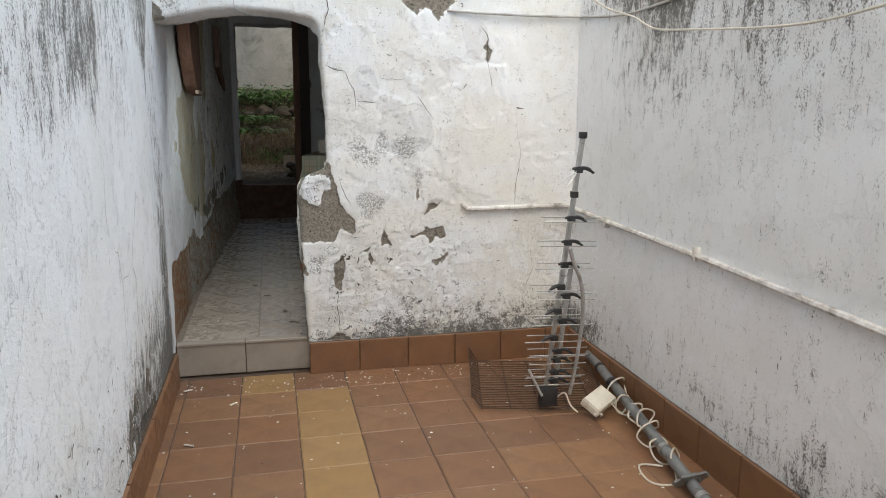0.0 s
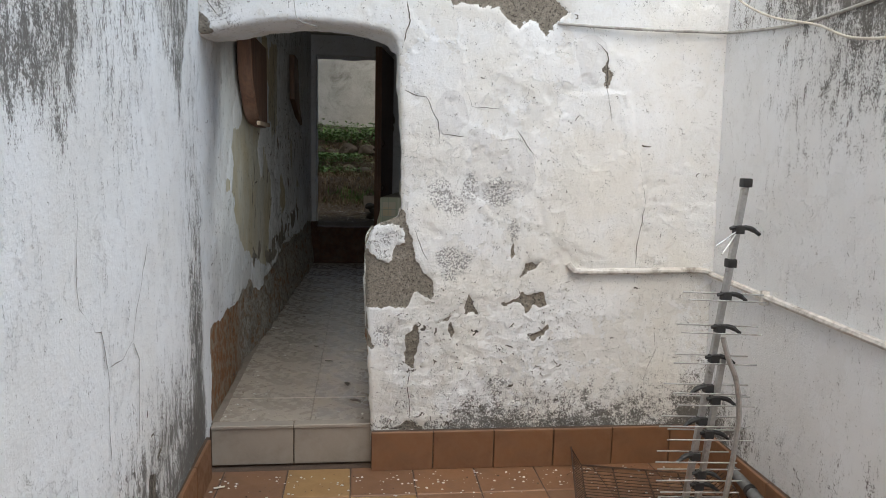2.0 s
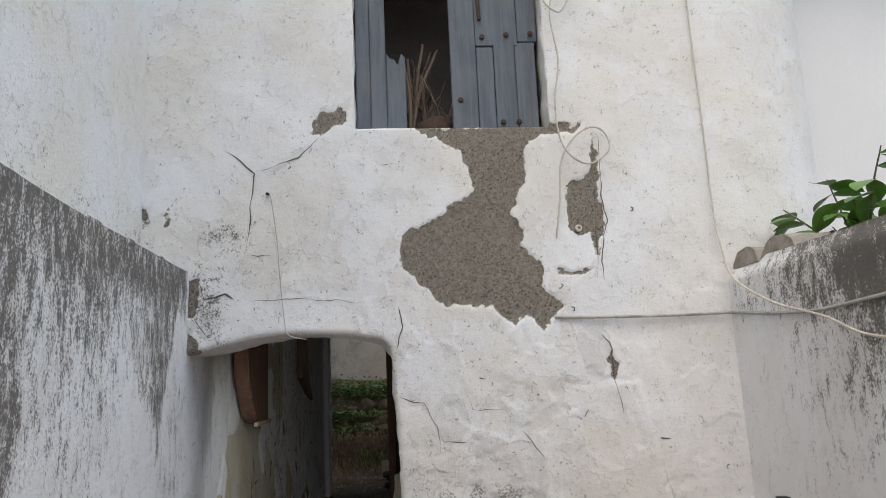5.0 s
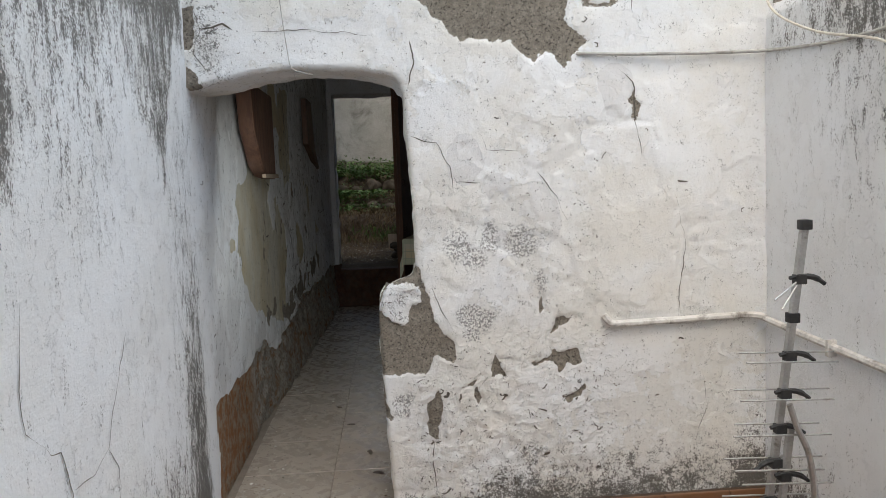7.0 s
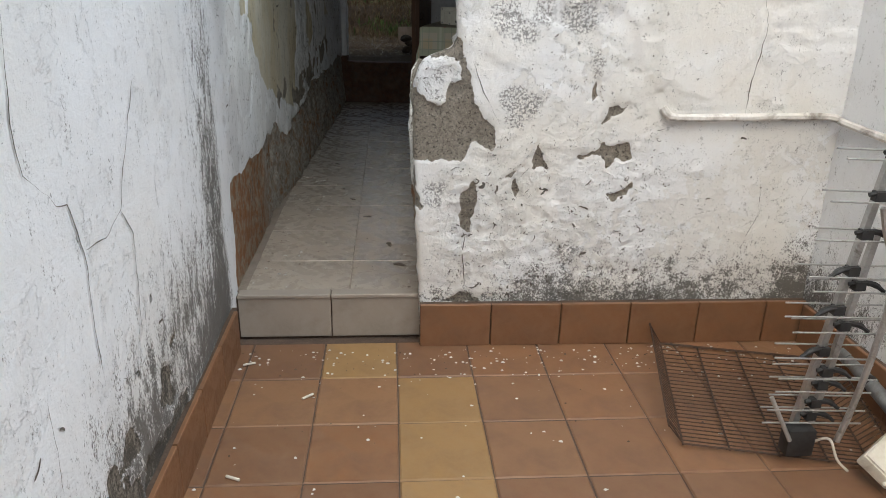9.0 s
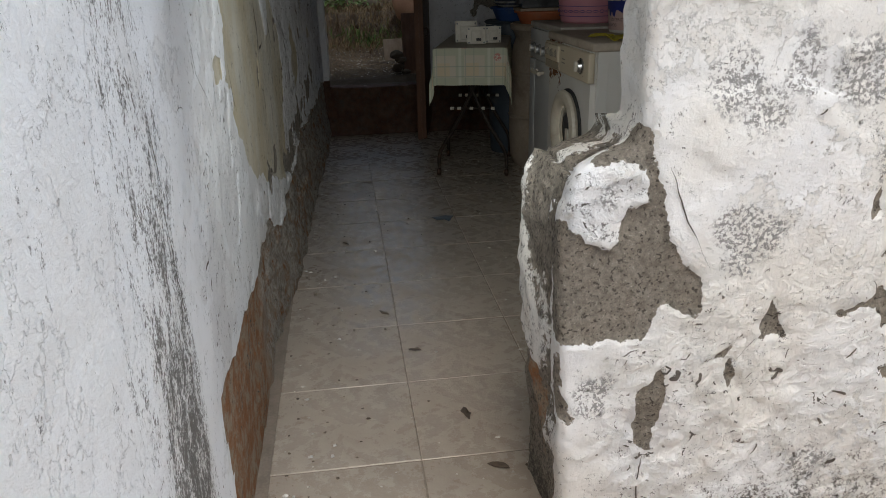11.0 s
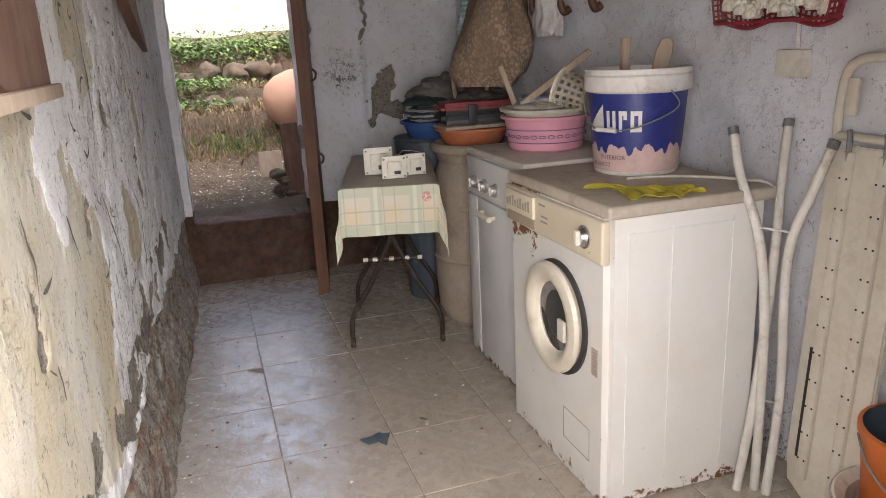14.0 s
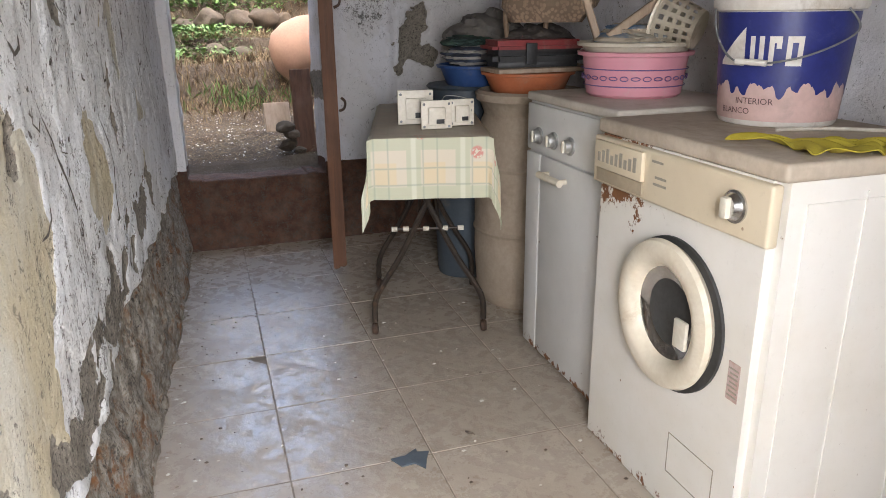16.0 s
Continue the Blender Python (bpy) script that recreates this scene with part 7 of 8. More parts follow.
# ---- white tubes, ironing board, pots, red basket ----
TUBE_WHITE = simple("chipped_white_tube", (0.70, 0.67, 0.61), (0.60, 0.56, 0.49), 0.45, scale=14, dirt=(0.36, 0.28, 0.2), amount=0.4)
frame_legs = thing("chair_frame", (0, 0, 0), 0, "bundle of bent white metal chair-frame tubes leaning beside the washing machine", "chair frame")
for pts in (((1.302, 5.205, 0.0), (1.300, 5.205, 0.30), (1.288, 5.205, 0.56), (1.272, 5.23, 0.75), (1.268, 5.30, 0.88), (1.281, 5.352, 0.985)), ((1.315, 5.175, 0.0), (1.345, 5.185, 0.30), (1.335, 5.19, 0.60), (1.342, 5.185, 0.74), (1.375, 5.17, 0.85), (1.403, 5.15, 0.962)),
            ((1.256, 5.222, 0.0), (1.29, 5.225, 0.22), (1.325, 5.235, 0.48), (1.36, 5.26, 0.70), (1.40, 5.30, 0.86), (1.445, 5.339, 0.994))):
    leg = tube_part("tube", curve(pts, 7), 0.0125, TUBE_WHITE, frame_legs, sides=12)
    a, b = Vector(pts[-1]), Vector(pts[-1]) + (Vector(pts[-1]) - Vector(pts[-2])).normalized() * 0.022
    tube_part("end_cap", [a, b], 0.0138, STEEL, leg, sides=12)
tube_part("cross_wire", [(1.268, 5.22, 0.765), (1.36, 5.18, 0.745)], 0.003, TUBE_WHITE, frame_legs)
tube_part("cross_wire", [(1.30, 5.2, 0.28), (1.34, 5.185, 0.27)], 0.003, TUBE_WHITE, frame_legs)

IRON = simple("cream_painted_metal", (0.66, 0.61, 0.51), (0.58, 0.52, 0.42), 0.5, scale=7, grain=60, relief=0.15, dirt=(0.42, 0.33, 0.23), amount=0.4)
board = thing("ironing_board", (1.395, 5.075, 0.0), 0, "folded cream metal ironing board leaning against the wall", "ironing board", ry=3.2)
bm = bmesh.new()
slab(bm, [(-0.118, 0.03), (-0.05, 0.0), (0.05, 0.0), (0.105, 0.03), (0.118, 0.10), (0.118, 0.90), (0.10, 0.955), (0.06, 0.97), (-0.06, 0.97), (-0.10, 0.955), (-0.118, 0.90)], -0.009, 0.009, pose(0, 0, 0, 90, 0, 90))
bmesh.ops.bevel(bm, geom=bm.edges[:], offset=0.004, segments=2, affect="EDGES")
part("panel", bm, IRON, board, smooth=True)
for y in (0.052, -0.052):
    rib = box_part("rail", (-0.022, y - 0.016, 0.06), (-0.008, y + 0.016, 0.955), IRON, board, 0.005)
    for k in range(11):
        for s in (-0.010, 0.010):
            bm = lathe(bmesh.new(), ((0.0, 0.0018), (0.0026, 0.0016), (0.003, 0.0)), 8)
            bmesh.ops.transform(bm, matrix=pose(-0.022, y + s, 0.12 + 0.077 * k, 0, -90, 0), verts=bm.verts)
            part("rivet", bm, BLACK, rib)
    tube_part("hinge", curve([(-0.015, y, 0.93), (-0.018, y, 0.985), (-0.012, y + 0.01, 1.005)], 4), 0.007, STEEL, board)
box_part("slot", (-0.0235, 0.066, 0.12), (-0.021, 0.074, 0.44), BLACK, board, 0.001)
grid = [(0, 0.108, 0.985), (0, 0.112, 1.06), (0, 0.104, 1.14), (0, 0.07, 1.172), (0, 0.0, 1.178), (0, -0.07, 1.172), (0, -0.104, 1.14), (0, -0.112, 1.06), (0, -0.108, 0.985)]
tube_part("iron_rest", curve(grid, 5), 0.012, IRON, board, sides=10)
tube_part("rest_bar", [(0, 0.108, 0.99), (0, -0.108, 0.99)], 0.011, IRON, board, sides=10)
box_part("rest_plate", (-0.006, -0.085, 1.05), (0.006, -0.015, 1.145), IRON, board, 0.005)
box_part("rest_plate", (-0.006, 0.06, 1.04), (0.006, 0.095, 1.13), IRON, board, 0.005)

enamel_pot = thing("enamel_pot", (1.385, 4.80, 0.0), 0, "round white enamel pot on the floor", "pot")
lathe_part("bowl", ((0.0, 0.0), (0.11, 0.0), (0.145, 0.03), (0.155, 0.10), (0.152, 0.165), (0.168, 0.180), (0.172, 0.188), (0.165, 0.192), (0.140, 0.176), (0.142, 0.08), (0.0, 0.012)), IVORY, enamel_pot, sides=56)
tube_part("rim_wire", [(0.172 * math.cos(a), 0.172 * math.sin(a), 0.185) for a in (2 * math.pi * k / 40 for k in range(40))], 0.004, GREY_CABLE, enamel_pot, closed=True)
ORANGE = simple("orange_bucket_plastic", (0.62, 0.16, 0.03), (0.55, 0.13, 0.025), 0.42, scale=8, dirt=(0.42, 0.17, 0.08), amount=0.4)
orange = thing("orange_bucket", (1.425, 4.835, 0.03), 25, "orange plastic bucket with dark inside sitting in the enamel pot", "bucket", rx=0, ry=-2)
lathe_part("shell", ((0.0, 0.0), (0.095, 0.0), (0.10, 0.01), (0.122, 0.31), (0.130, 0.312), (0.130, 0.330), (0.120, 0.332)), ORANGE, orange, sides=48)
lathe_part("lining", ((0.1195, 0.331), (0.098, 0.03), (0.0, 0.02)), SLATE, orange, "dark inside", 48)
tube_part("handle", curve([(0.13 * math.cos(radians(a)), 0.13 * math.sin(radians(a)), 0.31 - 0.12 * math.sin(radians(a - 120) * 1.0)) for a in range(120, 301, 20)], 3), 0.003, STEEL, orange)

RED = simple("red_plastic", (0.30, 0.022, 0.03), (0.24, 0.02, 0.028), 0.42, dirt=(0.25, 0.12, 0.10), amount=0.4)
basket = thing("red_basket", (1.405, 5.375, 1.265), 90, "red plastic lattice basket with white pegs fixed on the wall", "basket")
bm = bmesh.new()
nx, nz = 30, 13
BW, BD, BHT = 0.235, 0.062, 0.20


def basket_at(s, z):
    """s runs from one back corner round the front to the other."""
    t = 2 * s - 1
    flare = 0.85 + 0.2 * z / BHT
    return (BW * flare * math.copysign(min(1.0, abs(t) * 1.35) ** 0.9, t), -BD * flare * (1 - abs(t) ** 5) + 0.03 + 0.006 * math.sin(18 * t) * (z / BHT), z + 0.010 * math.cos(7 * t))


for k in range(nx + 1):
    tube(bm, [basket_at(k / nx, BHT * j / 6) for j in range(7)], 0.0032, 5)
for j in range(nz + 1):
    tube(bm, [basket_at(k / 40, BHT * j / nz) for k in range(41)], 0.0030 if 0 < j < nz else 0.007, 5)
part("lattice", bm, RED, basket, smooth=True)
bm = bmesh.new()
slab(bm, [basket_at(k / 24, 0)[:2] for k in range(25)], 0.0, 0.008)
part("bottom", bm, RED, basket)
for k in range(9):
    tagged(heap_cloth("soap_lump", (1.40, 5.20 + 0.042 * k, 1.278 + 0.012 * (k % 3)), (0.022, 0.025, 0.03), IVORY, 30.0 + k, "white crumpled lump of soap in the red basket", 1.0), category="soap", group="contents of the red basket")

socket = thing("wall_socket", (1.478, 5.372, 1.158), 90, "old white double power socket on the lumpy wall", "socket")
box_part("plate", (-0.048, -0.016, -0.036), (0.048, 0.02, 0.036), IVORY, socket, 0.004)
bm = lathe(bmesh.new(), ((0.026, 0.004), (0.028, 0.008), (0.020, 0.009), (0.019, 0.002), (0.0, 0.001)), 24)
bmesh.ops.transform(bm, matrix=pose(0.018, -0.016, 0.0, 90, 0, 0), verts=bm.verts)
outlet = part("outlet", bm, IVORY, socket, smooth=True)
for x in (0.010, 0.026):
    tube_part("pin_hole", [(x, -0.0175, 0), (x, -0.0195, 0)], 0.003, BLACK, outlet)
tube_part("feed", [(-0.005, -0.002, 0.034), (-0.005, 0.0, 0.14)], 0.007, PIPE, socket)

# ---- the garden door, ajar, and the old boards on the passage wall ----
leaf = thing("door_leaf", (0, 0, 0), 0, "dark brown wooden plank door standing open into the room", "door")
for k, (a, b) in enumerate((((0.374, 7.040), (0.410, 7.045)), ((0.402, 7.048), (0.436, 7.052)))):
    bm = bmesh.new()
    d = Vector((0.135, 0.82))
    slab(bm, [(a[0], a[1]), (b[0] - 0.008, b[1]), (b[0] - 0.008 + d.x, b[1] + d.y), (a[0] + d.x, a[1] + d.y)], 0.132 + 0.004 * k, 1.93)
    bmesh.ops.bevel(bm, geom=bm.edges[:], offset=0.004, segments=2, affect="EDGES")
    part("board", bm, DARK_WOOD, leaf, smooth=True)
for z in (0.75, 1.12):
    tube_part("latch", curve([(0.436, 7.07, z), (0.452, 7.06, z + 0.01), (0.455, 7.05, z + 0.035), (0.442, 7.055, z + 0.05)], 4), 0.005, RUSTY, leaf)
wall_boards = thing("wall_shelf", (0, 0, 0), 0, "warped reddish wooden shelf board hanging on the passage wall", "shelf")
bm = bmesh.new()
slab(bm, [(4.40, 1.62), (4.44, 1.42), (4.60, 1.26), (4.72, 1.215), (4.98, 1.20), (4.98, 1.62)], -0.31, -0.245, pose(0, 0, 0, 90, 0, 90))
bmesh.ops.bevel(bm, geom=bm.edges[:], offset=0.006, segments=2, affect="EDGES")
part("board", bm, RED_WOOD, wall_boards, smooth=True)
box_part("batten", (-0.25, 4.60, 1.205), (-0.232, 4.985, 1.225), PALE_WOOD, wall_boards, 0.003)
splint = tagged(part("torn_board", slab(bmesh.new(), [(6.30, 1.75), (6.30, 1.44), (6.55, 1.38), (6.85, 1.30), (7.00, 1.275), (6.92, 1.34), (6.75, 1.42), (6.62, 1.75)], -0.25, -0.215, pose(0, 0, 0, 90, 0, 90)), DARK_WOOD), "torn dark wooden splint hanging from the passage wall", "board")

# ---- litter ----
bm = bmesh.new()
slab(bm, [(-0.045, -0.01), (-0.01, -0.02), (0.0, -0.055), (0.028, -0.02), (0.05, 0.0), (0.022, 0.015), (0.03, 0.035), (-0.012, 0.02), (-0.05, 0.032)], 0.002, 0.006, pose(0.372, 5.885, 0.001, 0, 0, 20))
rough_up(bm, 0.004, 40)
tagged(part("slate_scrap", bm, SLATE), "jagged black scrap lying on the floor", "scrap")
litter_rng = random.Random(21)
CRUMB = simple("plaster_crumbs", (0.70, 0.68, 0.64), (0.55, 0.52, 0.47), 0.95)
DARK_CRUMB = simple("dark_crumbs", (0.07, 0.05, 0.04), (0.12, 0.09, 0.06), 0.95)


def crumbs(name, count, place, size, material, label):
    verts, faces = [], []
    for _ in range(count):
        x, y, z = place()
        s = size * litter_rng.uniform(0.4, 1.5) ** 1.5
        a = litter_rng.uniform(0, 6.28)
        b = len(verts)
        n = litter_rng.choice((4, 5, 6))
        ring = [(s * litter_rng.uniform(0.5, 1.0) * math.cos(a + 6.283 * k / n), s * litter_rng.uniform(0.35, 0.8) * math.sin(a + 6.283 * k / n)) for k in range(n)]
        h = s * litter_rng.uniform(0.15, 0.5)
        verts += [(x + p, y + q, z) for p, q in ring] + [(x + 0.6 * p, y + 0.6 * q, z + h) for p, q in ring]
        faces += [tuple(b + n + k for k in range(n))] + [(b + k, b + (k + 1) % n, b + n + (k + 1) % n, b + n + k) for k in range(n)]
    ob = mesh_object(name, verts, faces, material, smooth=False)
    return tagged(ob, label, "debris", kind="stuff")


def yard_spot():
    if litter_rng.random() < 0.5:
        return (litter_rng.uniform(-0.3, 1.65), 3.66 - abs(litter_rng.gauss(0, 0.11)), YARD + 0.0005)
    return (litter_rng.uniform(-0.3, 1.65), litter_rng.uniform(1.6, 3.65), YARD + 0.0005)


def room_spot():
    y = litter_rng.uniform(3.8, 7.7)
    x = -0.30 + 0.13 * max(0, (y - 4.3) / 3.9) + (abs(litter_rng.gauss(0, 0.10)) if litter_rng.random() < 0.45 else litter_rng.uniform(0.02, 1.1))
    return (min(x, 0.85 if y > 5.2 else 0.27 if y < 4.0 else 1.2), y, 0.0015)


crumbs("plaster_crumbs", 400, yard_spot, 0.0048, CRUMB, "white plaster crumbs scattered on the courtyard tiles")
crumbs("dark_crumbs", 120, yard_spot, 0.0035, DARK_CRUMB, "dark crumbs of earth on the courtyard tiles")
crumbs("plaster_crumbs", 260, room_spot, 0.0055, CRUMB, "plaster flakes scattered on the room floor")
crumbs("dark_crumbs", 330, room_spot, 0.0045, DARK_CRUMB, "dark crumbs and dead leaves on the room floor")
for x, y, z, a in ((-0.262, 3.565, YARD + 0.006, 20), (-0.20, 2.98, YARD + 0.006, -25), (-0.05, 3.36, YARD + 0.006, 40)):
    d = Vector((0.020 * math.cos(radians(a)), 0.020 * math.sin(radians(a)), 0))
    tagged(tube_part("cigarette_end", [Vector((x, y, z)) - d, Vector((x, y, z)) + d], 0.0038, IVORY), "discarded cigarette end on the courtyard tiles", "litter", "cigarette ends")
for x, y, s in ((-0.104, 5.63, 0.022), (0.24, 4.02, 0.03), (0.20, 4.25, 0.03), (0.10, 4.62, 0.02), (0.55, 5.95, 0.015), (0.02, 4.9, 0.02)):
    bm = bmesh.new()
    slab(bm, [(-s, 0), (-0.3 * s, -0.35 * s), (s, -0.1 * s), (0.4 * s, 0.4 * s)], 0.001, 0.004, pose(x, y, 0.0015, 0, 0, litter_rng.uniform(0, 360)))
    bmesh.ops.subdivide_edges(bm, edges=bm.edges[:], cuts=2, use_grid_fill=True)
    rough_up(bm, 0.005, 60, s * 100)
    tagged(part("dead_leaf", bm, DARK_CRUMB), "curled dead leaf on the room floor", "leaf", "dead leaves")

# ---- things in the garden ----
CLAY = simple("pale_terracotta", (0.36, 0.215, 0.145), (0.30, 0.18, 0.12), 0.85, scale=5, grain=60, relief=0.25, dirt=(0.30, 0.20, 0.14), amount=0.5)
urn = thing("clay_urn", (0.86, 10.55, 0.62), 0, "large round terracotta jar lying on the garden terrace", "jar", ry=75)
lathe_part("body", ((0.0, -0.30), (0.10, -0.295), (0.19, -0.24), (0.245, -0.13), (0.262, 0.0), (0.245, 0.13), (0.19, 0.24), (0.125, 0.30), (0.115, 0.34), (0.145, 0.37), (0.13, 0.375), (0.09, 0.33), (0.0, 0.30)), CLAY, urn, sides=48, at=(-0.22, 0, 0.0))
for x0, x1, z0, z1, y, tilt, lab in ((0.418, 0.530, 0.37, 0.83, 8.42, -6, "dark brown board leaning beside the garden door"), (0.30, 0.46, 0.42, 0.60, 8.95, -16, "grey-brown ribbed board leaning in the garden")):
    bm = bmesh.new()
    bm_box(bm, (-(x1 - x0) / 2, -0.009, 0), ((x1 - x0) / 2, 0.009, z1 - z0))
    bmesh.ops.bevel(bm, geom=bm.edges[:], offset=0.003, segments=1, affect="EDGES")
    bmesh.ops.transform(bm, matrix=pose((x0 + x1) / 2, y, z0 - 0.015, tilt, 0, 8), verts=bm.verts)
    tagged(part("board", bm, RED_WOOD if y < 8.6 else PALE_WOOD), lab, "board")
ROCK = simple("garden_stone", (0.085, 0.064, 0.044), (0.05, 0.038, 0.027), 0.95, scale=9, grain=60, relief=0.7, dirt=(0.055, 0.045, 0.028), amount=0.5)
stone_rng = random.Random(9)


def stone(x, y, z, s, label, material=ROCK, flat=0.6):
    bm = bmesh.new()
    bmesh.ops.create_icosphere(bm, subdivisions=3, radius=1)
    off = stone_rng.uniform(0, 50)
    for v in bm.verts:
        v.co *= 1 + 0.35 * noise.noise(v.co * 1.3 + Vector((off, 0, 0))) + 0.08 * noise.noise(v.co * 5 + Vector((off, 0, 0)))
        v.co = Vector((v.co.x * s, v.co.y * s * 0.8, v.co.z * s * flat))
    bmesh.ops.transform(bm, matrix=pose(x, y, z, 0, 0, stone_rng.uniform(0, 360)), verts=bm.verts)
    return tagged(part("stone", bm, material, None, "", True), label, "stone", "garden stones")


for k in range(9):
    stone(0.36 + 0.15 * stone_rng.random(), 8.30 + 0.2 * stone_rng.random(), 0.38 + 0.02 * k * 0.8, stone_rng.uniform(0.03, 0.06), "broken pale stone piled beside the garden door")
for x in np.arange(-1.6, 2.2, 0.24):
    stone(float(x) + stone_rng.uniform(-0.05, 0.05), 10.55 + 0.12 * fbm(np.array([x]), np.array([0.0]), 1.2, 201)[0], 0.555 + stone_rng.uniform(-0.05, 0.03), stone_rng.uniform(0.07, 0.17), "weathered stone of the terrace edge", flat=0.55)
    stone(float(x) + stone_rng.uniform(-0.05, 0.05), 11.30 + stone_rng.uniform(-0.04, 0.04), 0.76 + stone_rng.uniform(-0.05, 0.04), stone_rng.uniform(0.07, 0.18), "weathered stone of the terrace edge", flat=0.6)
    stone(float(x) + stone_rng.uniform(-0.05, 0.05), 12.12 + stone_rng.uniform(-0.04, 0.04), 1.02 + stone_rng.uniform(-0.06, 0.05), stone_rng.uniform(0.08, 0.2), "weathered stone of the terrace edge", flat=0.7)
m = Mat("weed_leaves", 0.6)
v = m.t.nodes.new("ShaderNodeNewGeometry").outputs["Random Per Island"]
m.set("Base Color", m.mix(v, (0.045, 0.105, 0.018), (0.12, 0.20, 0.045)))
WEED = m.m
m = Mat("dry_straw", 0.9)
v = m.t.nodes.new("ShaderNodeNewGeometry").outputs["Random Per Island"]
m.set("Base Color", m.mix(v, (0.25, 0.185, 0.10), (0.085, 0.052, 0.032)))
STRAW = m.m
weed_rng = random.Random(31)


def ground_z(x, y):
    return float(terrace(np.array([x]), np.array([y]))[0])


def tufts(name, count, spot, size, material, label, upright, wide):
    verts, faces = [], []
    for _ in range(count):
        x, y, up = spot()
        z = ground_z(x, y) + up
        s = size * weed_rng.uniform(0.6, 1.3)
        a, e = weed_rng.uniform(0, 6.283), upright + weed_rng.uniform(-0.5, 0.5)
        d = Vector((math.cos(a) * math.cos(e), math.sin(a) * math.cos(e), math.sin(e)))
        w = Vector((-math.sin(a), math.cos(a), weed_rng.uniform(-0.4, 0.4))) * wide * s
        p = Vector((x, y, z))
        b = len(verts)
        verts += [p, p + d * s * 0.5 + w, p + d * s + Vector((0, 0, -0.15 * s)), p + d * s * 0.5 - w]
        faces += [(b, b + 1, b + 2, b + 3)]
    return tagged(mesh_object(name, verts, faces, material, smooth=False), label, "weeds", kind="stuff")


def upper():
    if weed_rng.random() < 0.70:
        return weed_rng.uniform(-1.0, 1.7), weed_rng.uniform(12.15, 12.9), abs(weed_rng.gauss(0, 0.09))
    x = weed_rng.choice((-0.45, -0.30, -0.10, 0.15)) + weed_rng.gauss(0, 0.16)
    return x, weed_rng.uniform(11.0, 12.1), weed_rng.uniform(0, 0.12)


def banks():
    y = weed_rng.choice((10.35, 10.5, 11.2, 12.0)) + weed_rng.gauss(0, 0.24)
    return weed_rng.uniform(-1.0, 1.6), y, 0.0


tufts("weeds", 8000, upper, 0.052, WEED, "fresh green weeds along the upper garden terrace", 0.5, 0.32)
tufts("dry_grass", 12000, banks, 0.12, STRAW, "dry yellow grass on the terrace banks", 0.9, 0.03)
tufts("straw_litter", 12000, lambda: (weed_rng.uniform(-0.6, 1.0), weed_rng.uniform(8.3, 10.3), 0.008), 0.07, STRAW, "straw and dead stalks scattered on the garden earth", 0.1, 0.022)
tufts("rubble_chips", 900, lambda: (weed_rng.uniform(-0.6, 1.0), weed_rng.uniform(8.3, 10.3), 0.006), 0.014, CRUMB, "pale chips of rubble strewn on the garden earth", 0.2, 0.5)
tufts("weeds", 220, lambda: (weed_rng.gauss(0.25, 0.22), weed_rng.gauss(10.35, 0.08), 0.0), 0.12, WEED, "thin green grass at the foot of the terrace", 1.0, 0.06)

# unseen upper floor and garden side walls, added to keep skylight off the garden
house_top = tagged(box_part("wall_upper", (-0.55, 4.80, 2.31), (3.2, 8.23, 5.2), WHITE_WALL, None, 0.01), "upper storey of the old house above the wash room", kind="structure")
tagged(box_part("wall_upper", (-0.55, 3.75, 3.62), (3.2, 4.80, 5.2), WHITE_WALL, None, 0.01), "upper storey of the old house above the window", kind="structure")
# tall side walls out of view, only there to darken the garden
for lo, hi in (((-1.15, 8.24, -0.3), (-0.85, 13.8, 5.2)), ((1.75, 8.24, -0.3), (2.05, 13.8, 5.2))):
    tagged(box_part("wall_garden_side", lo, hi, simple("aged_garden_wall", (0.24, 0.22, 0.19), (0.16, 0.145, 0.12), 0.95, scale=2.5, relief=0.4), None, 0.01), "aged wall at the side of the garden", kind="structure")

# ---- the pieces of floors and skirtings ----
rng = random.Random(7)
TX, TY = 0.247, 0.2575
yard_tile = tile_mesh("tile", TX - 0.0025, TY - 0.0025, 0.02, TERRACOTTA)
yellow_tile = tile_mesh("tile", TX - 0.0025, TY - 0.0025, 0.02, TERRACOTTA_YELLOW)
for i in range(-2, 8):
    for j in range(-1, 20):
        cx, cy = -0.022 + TX * (i + 0.5), 3.473 - TY * (j + 0.5)
        x0, x1 = max(cx - TX / 2, -0.345), min(cx + TX / 2, 1.70)
        y1 = min(cy + TY / 2, 3.715)
        if x1 - x0 < 0.02:
            continue
        yellow = (i == 1 and j >= 0) or (i == 0 and j == -1)
        me = yellow_tile if yellow else yard_tile
        if x1 - x0 < TX - 0.01 or y1 < cy + TY / 2:
            me = tile_mesh("tile", x1 - x0 - 0.004, y1 - (cy - TY / 2) - 0.004, 0.02, TERRACOTTA_YELLOW if yellow else TERRACOTTA)
        lay("tile", me, floor_yard, pose((x0 + x1) / 2, (y1 + cy - TY / 2) / 2, YARD + rng.uniform(-0.0012, 0.0012), rng.uniform(-0.25, 0.25), rng.uniform(-0.25, 0.25), rng.uniform(-0.25, 0.25)))
room_tile = tile_mesh("tile", 0.3634, 0.3634, 0.02, ROOM_TILE, 0.0020)
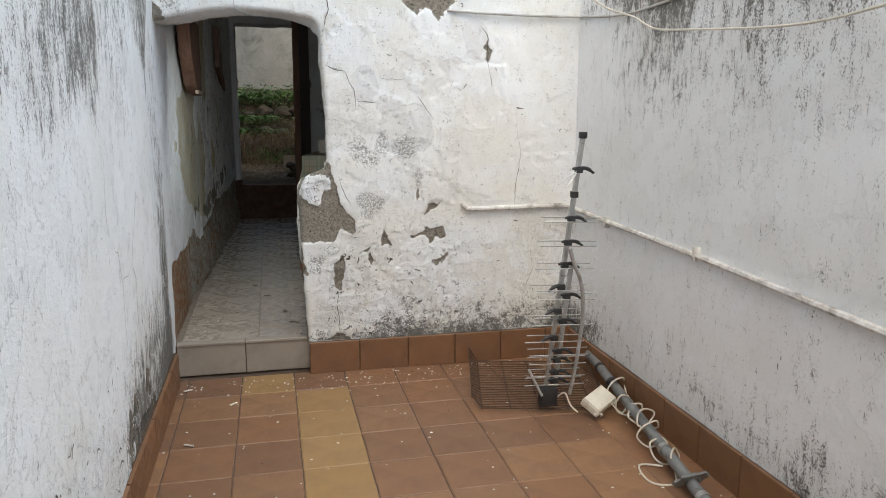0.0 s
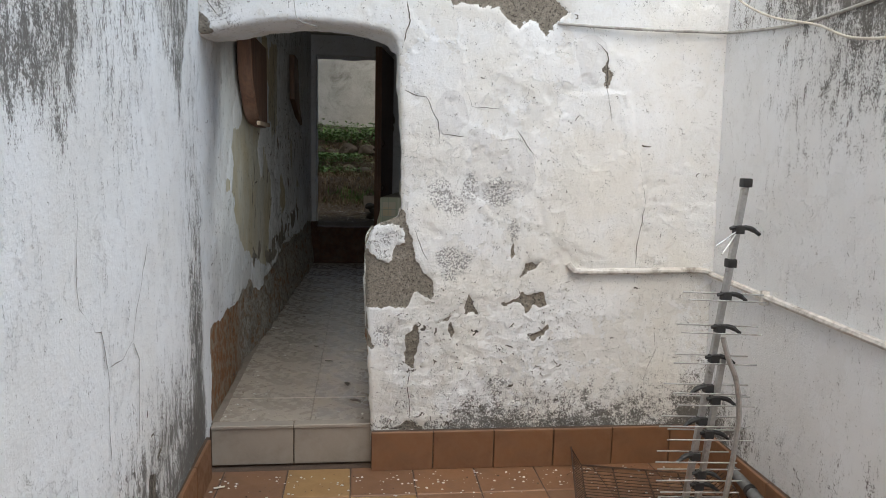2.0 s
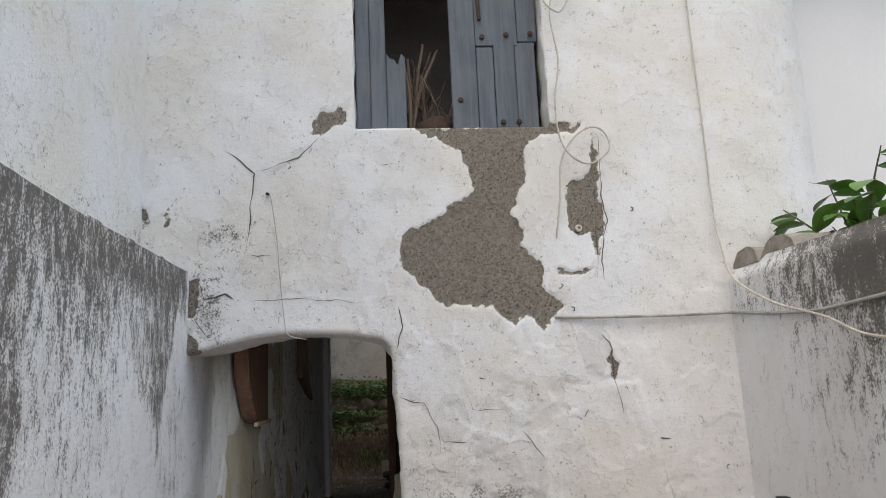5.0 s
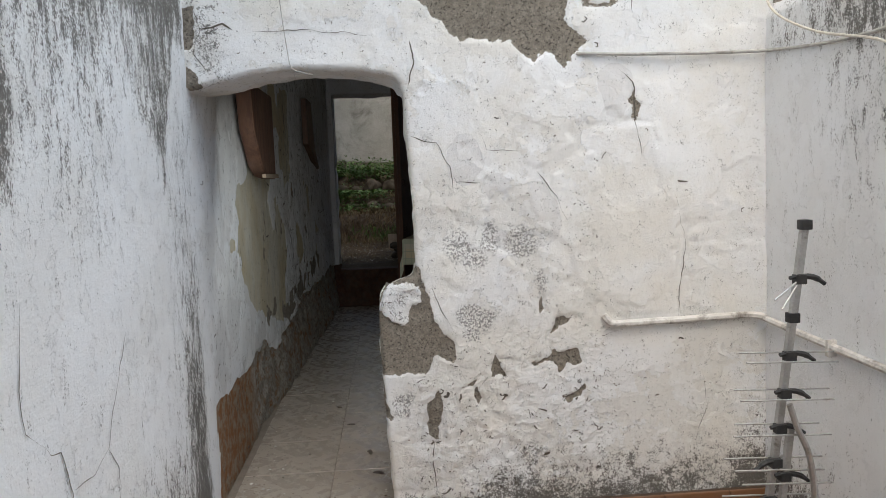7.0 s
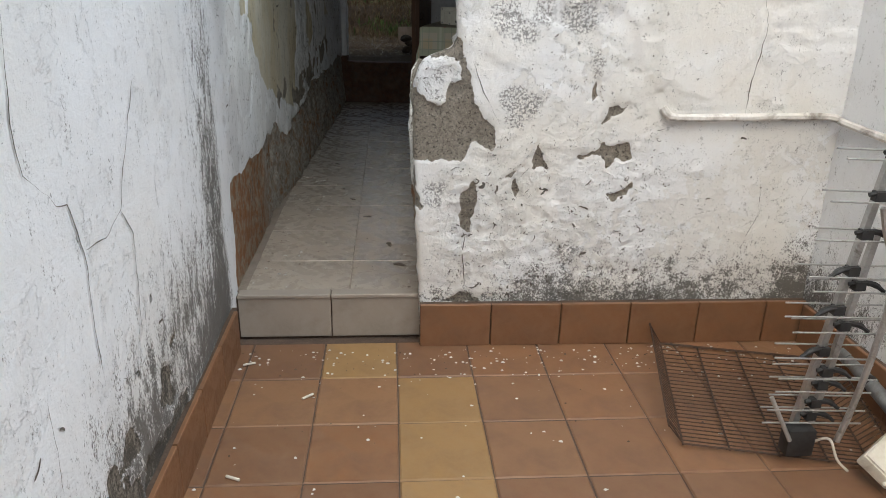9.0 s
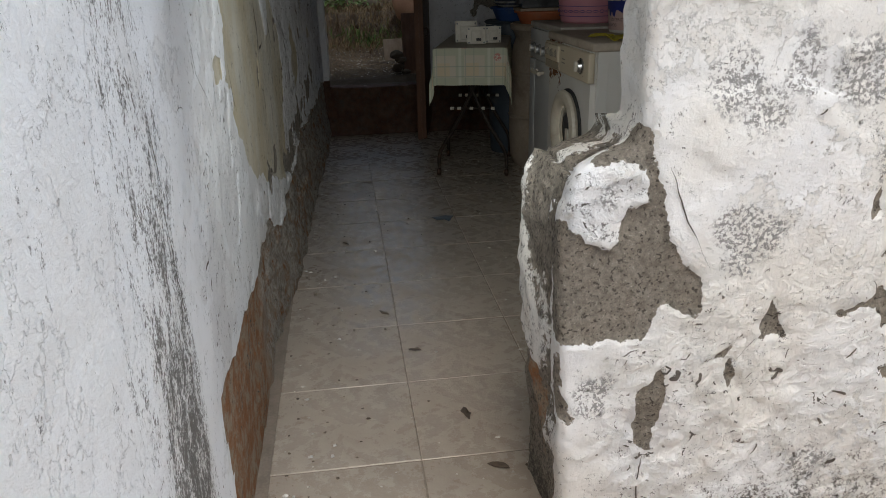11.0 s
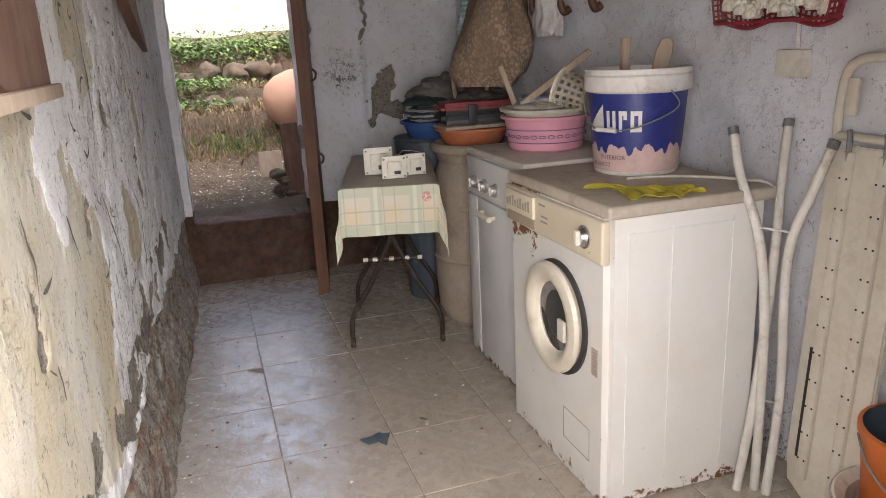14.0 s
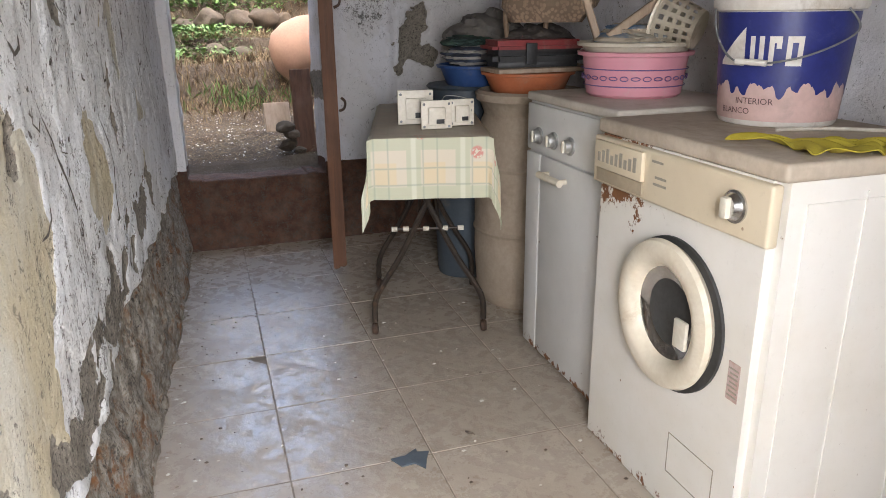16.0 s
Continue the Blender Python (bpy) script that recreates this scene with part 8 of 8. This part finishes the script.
for i in range(-1, 4):
    for j in range(0, 12):
        cx, cy = 0.06 + 0.365 * (i + 0.5), 7.723 - 0.365 * (j + 0.5) + 0.365
        y0 = max(cy - 0.1825, 3.795)
        if cy + 0.1825 - y0 < 0.03:
            continue
        me = room_tile if y0 < cy - 0.18 else tile_mesh("tile", 0.361, cy + 0.1825 - y0 - 0.004, 0.02, ROOM_TILE, 0.0018)
        lay("tile", me, floor_room, pose(cx, (cy + 0.1825 + y0) / 2, rng.uniform(-0.001, 0.001), rng.uniform(-0.15, 0.15), rng.uniform(-0.15, 0.15), 0))
step = tagged(box_part("step", (-0.40, 3.765, -0.28), (0.36, 3.80, -0.012), GROUT, None, 0), "grey stone-tiled step up into the passage", "step", kind="structure")
riser = tile_mesh("tile", 0.318, 0.150, 0.012, GREY_TILE, 0.002)
for cx in (-0.165, 0.157):
    lay("tile", riser, step, pose(cx, 3.753, -0.088, 90, 0, 0))
nose = tile_mesh("tile", 0.318, 0.050, 0.013, GREY_TILE, 0.003)
for cx in (-0.165, 0.157):
    lay("tile", nose, step, pose(cx, 3.772, 0.002, 0, 0, 0))
baseboard = tagged(box_part("baseboard", (0.305, 3.690, -0.20), (1.69, 3.712, -0.014), GROUT, None, 0), "brown glazed tile skirting along the courtyard walls", kind="structure")
bm = bmesh.new()
bm_box(bm, (-0.36, -1.6, -0.2), (-0.318, 3.70, -0.022))
side_left = tagged(part("baseboard", bm, GROUT), "brown glazed tile skirting along the courtyard walls", kind="structure")
bm = bmesh.new()
bm_box(bm, (1.675, -1.6, -0.2), (1.72, 3.70, -0.022))
side_right = tagged(part("baseboard", bm, GROUT), "brown glazed tile skirting along the courtyard walls", kind="structure")
skirt = tile_mesh("tile", 0.243, 0.158, 0.012, SKIRTING_TILE, 0.002)
for k in range(6):
    w = min(1.685 - (0.307 + 0.247 * k), 0.243)
    me = skirt if w > 0.24 else tile_mesh("tile", w, 0.158, 0.012, SKIRTING_TILE, 0.002)
    lay("tile", me, baseboard, pose(0.307 + 0.247 * k + w / 2, 3.678 + rng.uniform(-0.001, 0.001), -0.091, 90, 0, 0))
for k in range(20):
    lay("tile", skirt, side_left, pose(-0.306, 3.66 - 0.247 * (k + 0.5), -0.096 + rng.uniform(-0.002, 0.002), 90, 0, 90))
    lay("tile", skirt, side_right, pose(1.663, 3.66 - 0.247 * (k + 0.5), -0.096 + rng.uniform(-0.002, 0.002), 90, 0, -90))
